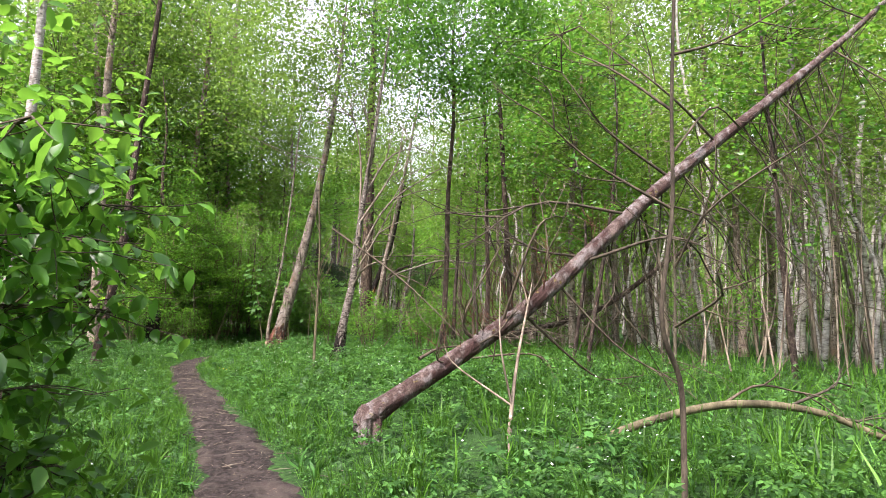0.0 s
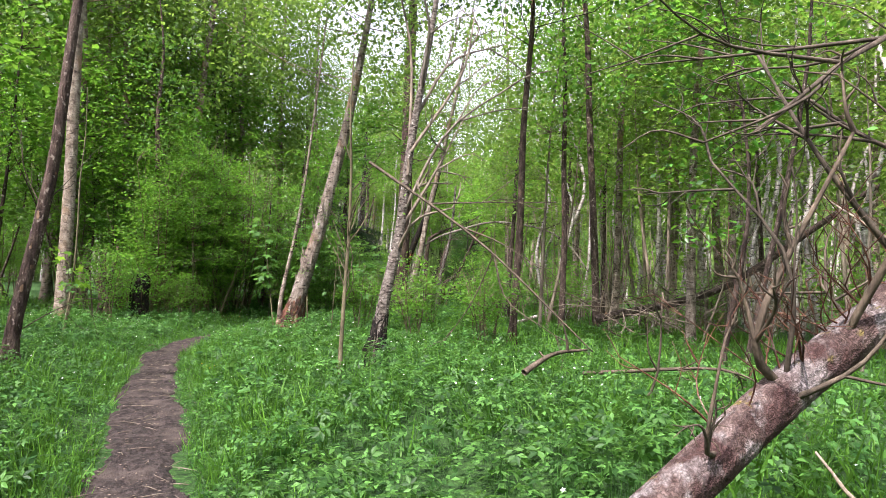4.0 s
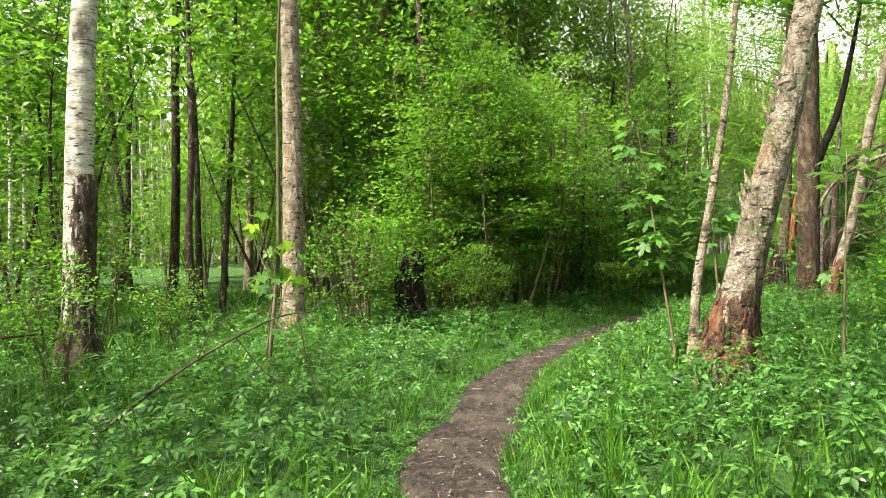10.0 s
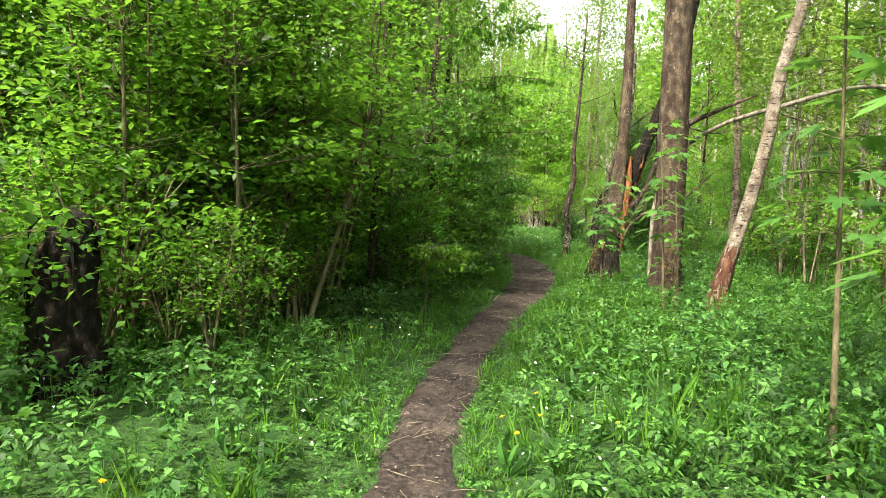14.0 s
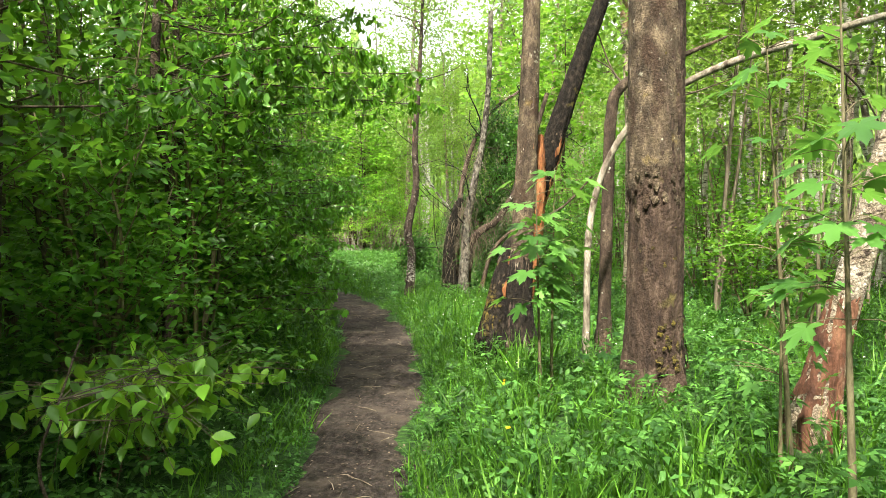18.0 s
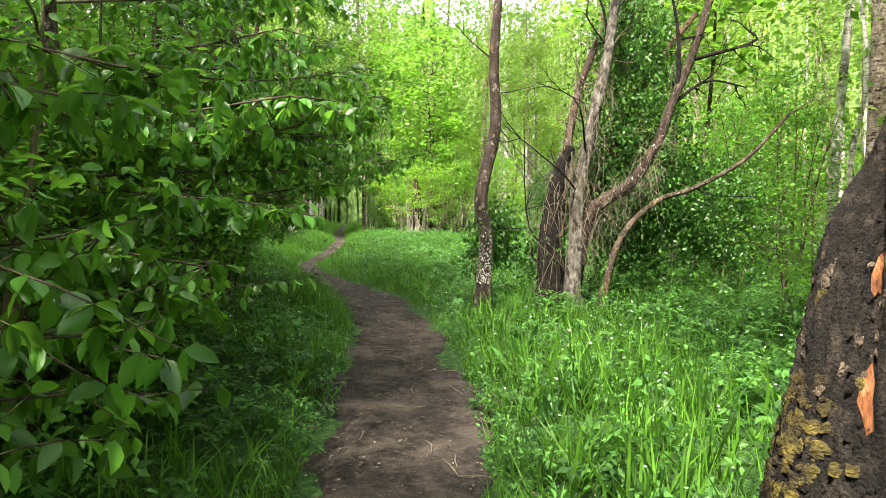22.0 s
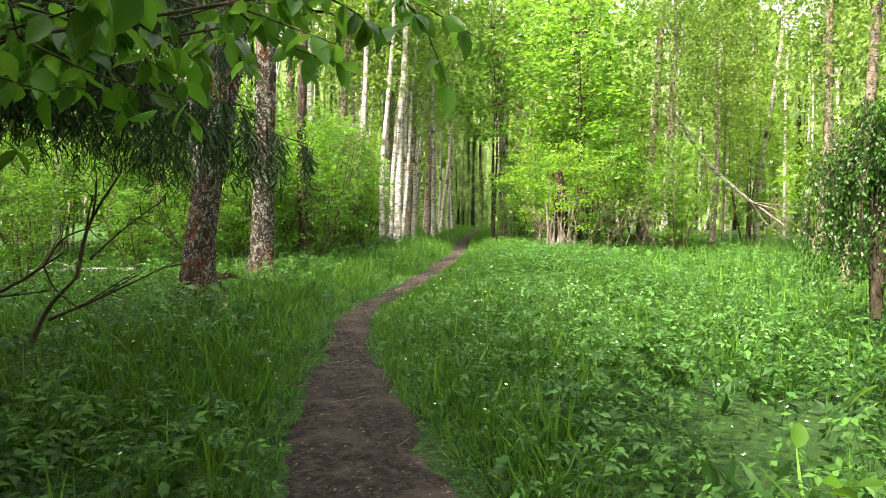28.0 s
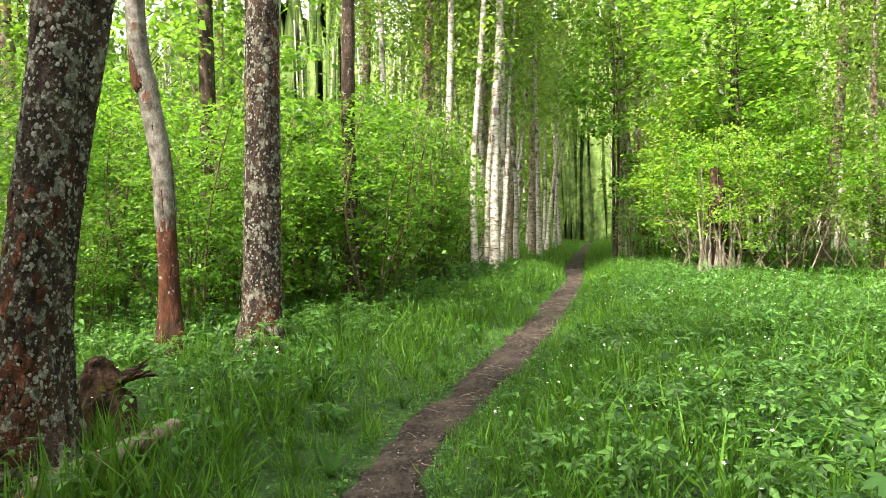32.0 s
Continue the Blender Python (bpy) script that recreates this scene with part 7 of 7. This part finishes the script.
# goutweed: rosettes of long-stalked compound leaves, in drifts
h = Heap()
x, y, o, side = plot(15500, 4.6, 1.1)
keep = patchy(x, y, 0.9, 1.1) + 0.8 * rng.uniform(0, 1, len(x)) > 0.42 + 0.5 * ((y > 39) & (side < 0) & (o < 2.0)) + 0.25 * ((y > 46) & (side > 0)) + 0.35 * ((y > 21) & (y < 34) & (side > 0) & (o < 2.6)) + 0.35 * ((y > 35) & (o < 1.25))
x, y, o = x[keep], y[keep], o[keep]
top = herb_height(x, y, o) * rng.uniform(0.75, 1.25, len(x)) + 0.05
for k in range(5):
    az = rng.uniform(0, 6.28, len(x))
    up = top * rng.uniform(0.45, 1.05, len(x))
    r = rng.uniform(0.03, 0.12, len(x))
    foot = np.stack([x, y, heights(x, y) - 0.01], axis=1)
    tip = foot + np.stack([r * np.cos(az), r * np.sin(az), up], axis=1)
    size = np.clip(0.07 + 0.30 * top, 0.08, 0.155) * rng.uniform(0.8, 1.15, len(x))
    sprinkle(h, tip, size, PINNATE, rise=-0.12, spread=0.32, flat=0.72, rng=rng, heading=az)
    stalks(h, foot, tip, 0.003)
herb = new("herbs", h.mesh("herbs", M_herb, False))
tagged(herb, "knee-high drifts of goutweed-like herbs with toothed compound leaves", "plants", kind="stuff")
# nettle-like herbs: upright stems with paired pointed leaves
h = Heap()
x, y, o, side = plot(5200, 5.2, 1.0)
keep = (patchy(x, y, 0.7, 4.1) > 0.52) & (o > 0.75)
x, y, o = x[keep], y[keep], o[keep]
top = herb_height(x, y, o) * 1.25 * rng.uniform(0.8, 1.25, len(x)) + 0.06
foot = np.stack([x, y, heights(x, y)], axis=1)
lean = np.stack([rng.normal(0, 0.05, len(x)), rng.normal(0, 0.05, len(x)), top], axis=1)
stalks(h, foot, foot + lean, 0.004)
for k in range(6):
    az = rng.uniform(0, 6.28, len(x))
    at = foot + lean * (0.35 + 0.13 * k)
    for turn in (0, math.pi):
        sprinkle(h, at, (0.10 - 0.009 * k) * (0.7 + 0.9 * top), OVATE_LOW, rise=-0.25, spread=0.25, flat=0.75, rng=rng, heading=az + turn)
nettle = new("nettles", h.mesh("nettles", M_nettle, False))
tagged(nettle, "upright nettle-like herbs with paired dark pointed leaves", "plants", kind="stuff")
# large soft leaves close to the ground
h = Heap()
x, y, o, side = plot(1500, 4.4, 1.0)
keep = (patchy(x, y, 1.3, 5.0) > 0.55) & (o > 0.6)
x, y, o = x[keep], y[keep], o[keep]
for k in range(5):
    az = rng.uniform(0, 6.28, len(x))
    up = rng.uniform(0.5, 1.0, len(x)) * (herb_height(x, y, o) + 0.05)
    foot = np.stack([x, y, heights(x, y)], axis=1)
    tip = foot + np.stack([0.05 * np.cos(az), 0.05 * np.sin(az), up], axis=1)
    stalks(h, foot, tip, 0.004)
    sprinkle(h, tip, rng.uniform(0.08, 0.14, len(x)), (OVATE, PALM)[k % 2], rise=0.0, spread=0.3, flat=0.8, rng=rng, heading=az)
broad = new("broad_leaved_herbs", h.mesh("broad_leaved_herbs", M_herb, False))
tagged(broad, "scattered herbs with large soft leaves", "plants", kind="stuff")
# low carpet under and between the herbs
h = Heap()
x, y, o, side = plot(95000, 8.5, 1.1, strip_=0.03)
z = heights(x, y) + (0.03 + 0.5 * herb_height(x, y, o)) * rng.uniform(0.1, 1.0, len(x))
sprinkle(h, np.stack([x, y, z], axis=1), (0.045 + 0.007 * o), DIAMOND, rise=0.1, spread=0.5, flat=0.55, rng=rng)
low_ = new("low_leaves", h.mesh("low_leaves", M_herb, False))
tagged(low_, "low mixed green leaves covering the forest floor", "plants", kind="stuff")
# herbs farther off: whole leaf tiers, coarser
h = Heap()
x, y, o, side = plot(30000, 11.0, 0.8, -16, 72)
far_ = o > 4.0
x, y, o = x[far_], y[far_], o[far_]
z = heights(x, y) + 0.42 * (0.6 + 0.7 * patchy(x, y, 1.6, 0.3)) * rng.uniform(0.4, 1.0, len(x))
sprinkle(h, np.stack([x, y, z], axis=1), 0.19, PINNATE, rise=-0.1, spread=0.35, flat=0.7, rng=rng)
herb2 = new("far_herbs", h.mesh("far_herbs", M_herb, False))
tagged(herb2, "tall herbs filling the wood floor away from the path", "plants", kind="stuff")
# grass in tufts, thickest along the trail and in the last meadow
h = Heap()
x, y, o, side = plot(16500, 4.6, 1.4, strip_=0.05)
g = 0.42 + 0.55 * ((y > 38) & (side < 0) & (o < 2.2)) + 0.30 * (o < 1.0) + 0.4 * ((y > 45) & (side > 0)) + 0.5 * ((y > 21) & (y < 34) & (side > 0) & (o < 2.6)) + 0.4 * ((y > 35) & (o < 1.3))
keep = patchy(x, y, 1.1, 2.0) * 0.7 + 0.45 * rng.uniform(0, 1, len(x)) < g
x, y, o = x[keep], y[keep], o[keep]
tall = 0.12 + 0.24 * smooth(0.4, 1.3, o) + 0.14 * patchy(x, y, 2.0, 0.5)
for k in range(11):
    spot = np.stack([x + rng.normal(0, 0.035, len(x)), y + rng.normal(0, 0.035, len(x)), heights(x, y) - 0.01], axis=1)
    sprinkle(h, spot, tall * rng.uniform(0.6, 1.2, len(x)), BLADE, rise=1.12, spread=0.26, flat=0.3, rng=rng)
grass = new("grass", h.mesh("grass", M_grass, False))
tagged(grass, "tufts of fresh green grass beside the path", "grass", kind="stuff")
h = Heap()
x, y, o, side = plot(26000, 15.0, 1.45, -18, 75)
far_ = o > 3.4
x, y, o = x[far_], y[far_], o[far_]
for k in range(3):
    spot = np.stack([x + rng.normal(0, 0.04, len(x)), y + rng.normal(0, 0.04, len(x)), heights(x, y)], axis=1)
    sprinkle(h, spot, 0.52, BLADE, rise=1.05, spread=0.3, flat=0.3, rng=rng)
x, y, o, side = plot(7000, 5.0, 1.2, 60, 105, strip_=0.1)
for k in range(3):
    spot = np.stack([x + rng.normal(0, 0.04, len(x)), y + rng.normal(0, 0.04, len(x)), heights(x, y)], axis=1)
    sprinkle(h, spot, 0.4, BLADE, rise=1.05, spread=0.3, flat=0.3, rng=rng)
grass2 = new("tall_grass", h.mesh("tall_grass", M_grass, False))
tagged(grass2, "rank green grass farther from the path", "grass", kind="stuff")
# broad strap leaves in tufts
h = Heap()
x, y, o, side = plot(380, 4.5)
for k in range(len(x)):
    m = rng.integers(4, 9)
    sprinkle(h, np.repeat([[x[k], y[k], height(x[k], y[k])]], m, axis=0), rng.uniform(0.18, 0.32), STRAP, rise=0.95, spread=0.25, flat=0.3, rng=rng)
tuft = new("strap_leaved_plants", h.mesh("strap_leaved_plants", M_herb, False))
tagged(tuft, "tufts of broad upright green leaves", "plants", kind="stuff")
# white stitchwort stars, in drifts
h = Heap()
x, y, o, side = plot(15000, 4.6, 1.0)
keep = (patchy(x, y, 0.7, 3.0) + 0.25 * patchy(x, y, 2.9, 0.4) > 0.67) & (o > 0.5) & (rng.uniform(0, 1, len(x)) < 0.5)
x, y, o = x[keep], y[keep], o[keep]
z = heights(x, y) + 0.04 + herb_height(x, y, o) * rng.uniform(0.75, 1.25, len(x))
sprinkle(h, np.stack([x, y, z], axis=1), 0.030, STAR, rise=0.2, spread=0.5, flat=0.8, rng=rng)
fl = new("white_flowers", h.mesh("white_flowers", M_white, False))
tagged(fl, "small white star-shaped flowers among the herbs", "flowers", kind="stuff")

# worn verge: tiny trodden leaves along both edges of the trail
h = Heap()
y = rng.uniform(-12, 62, 26000)
w = np.interp(y, TRAIL_Y, TRAIL_W)
inner = np.where(y > 34, 0.40, 0.52)
o = w * (inner + (0.75 - inner) * rng.uniform(0, 1, len(y)) ** 0.7) * np.where(rng.uniform(0, 1, len(y)) < 0.5, -1, 1)
keep = patchy(trail_x(y) + o, y, 2.6, 0.9) + 0.5 * rng.uniform(0, 1, len(y)) > 1.15 - 1.0 * (np.abs(o) / w - inner) / (0.75 - inner)
x, y = (trail_x(y) + o)[keep], y[keep]
sprinkle(h, np.stack([x, y, heights(x, y) + rng.uniform(0.03, 0.07, len(x))], axis=1), 0.036, DIAMOND, rise=0.2, spread=0.4, flat=0.7, rng=rng)
verge = new("trodden_verge", h.mesh("trodden_verge", M_herb, False))
tagged(verge, "small trodden green leaves fringing the bare earth", "plants", kind="stuff")

# yellow dandelions beside the trail
proto = None
for fx, fy in ((0.28, 7.2), (0.36, 6.9), (0.44, 7.05), (0.22, 7.6), (0.95, 16.4), (1.24, 16.6), (1.6, 16.2), (0.31, 14.45), (-1.48, 15.8), (0.76, 20.3), (1.55, 17.4), (5.5, 23.9), (5.7, 24.15), (4.75, 22.9), (8.6, 43.3), (1.05, 16.9)):
    if proto is None:
        proto = thing("dandelion", fx, fy, "yellow dandelion on a short stalk by the path", "flower", "dandelions", z=height(fx, fy))
        h = Heap()
        tube(h, [(0, 0, 0), (0.01, 0, 0.12), (0.015, 0, 0.24)], [0.003, 0.003, 0.004], 5, rng=rng)
        part("stalk", h.mesh("stalk", M_herb), proto)
        h = Heap()
        for q in range(3):
            sprinkle(h, [(0.015, 0, 0.24 + 0.006 * q)], 0.055 - 0.012 * q, HEAD, rise=0.1, spread=0.1, flat=0.95, rng=rng)
        part("flower_head", h.mesh("flower_head", M_yellow, False), proto, "yellow flower head")
    else:
        copy_thing(proto, Matrix.LocRotScale((fx, fy, height(fx, fy)), Euler((0, 0, rng.uniform(0, 6))), (1, 1, rng.uniform(0.85, 1.2))))

# dead leaves and twigs on the trail
h = Heap()
n = 9500
y = rng.uniform(-10, 62, n)
w = np.interp(y, TRAIL_Y, TRAIL_W)
o = rng.normal(0, 0.42, n) * w
x = trail_x(y) + o
sprinkle(h, np.stack([x, y, heights(x, y) + rng.uniform(0.03, 0.06, n)], axis=1), 0.03, DIAMOND, rise=0.05, spread=0.2, flat=0.9, rng=rng)
lit = new("leaf_litter", h.mesh("leaf_litter", M_litter, False))
tagged(lit, "scattered dry brown leaves on the bare earth", "litter", kind="stuff")
h = Heap()
for k in range(420):
    y = rng.uniform(-10, 60)
    w = float(np.interp(y, TRAIL_Y, TRAIL_W))
    x = float(trail_x(y)) + rng.normal(0, 0.4) * w
    a, s = rng.uniform(0, 6.28), rng.uniform(0.04, 0.16)
    zz = height(x, y) + 0.052
    tube(h, [(x - s * math.cos(a), y - s * math.sin(a), zz), (x + rng.normal(0, 0.01), y, zz + 0.006), (x + s * math.cos(a), y + s * math.sin(a), zz)], [0.003, 0.004, 0.002], 4, rng=rng)
twg = new("fallen_twigs", h.mesh("fallen_twigs", M_dead))
tagged(twg, "thin dry twigs strewn over the path", "twigs", kind="stuff")
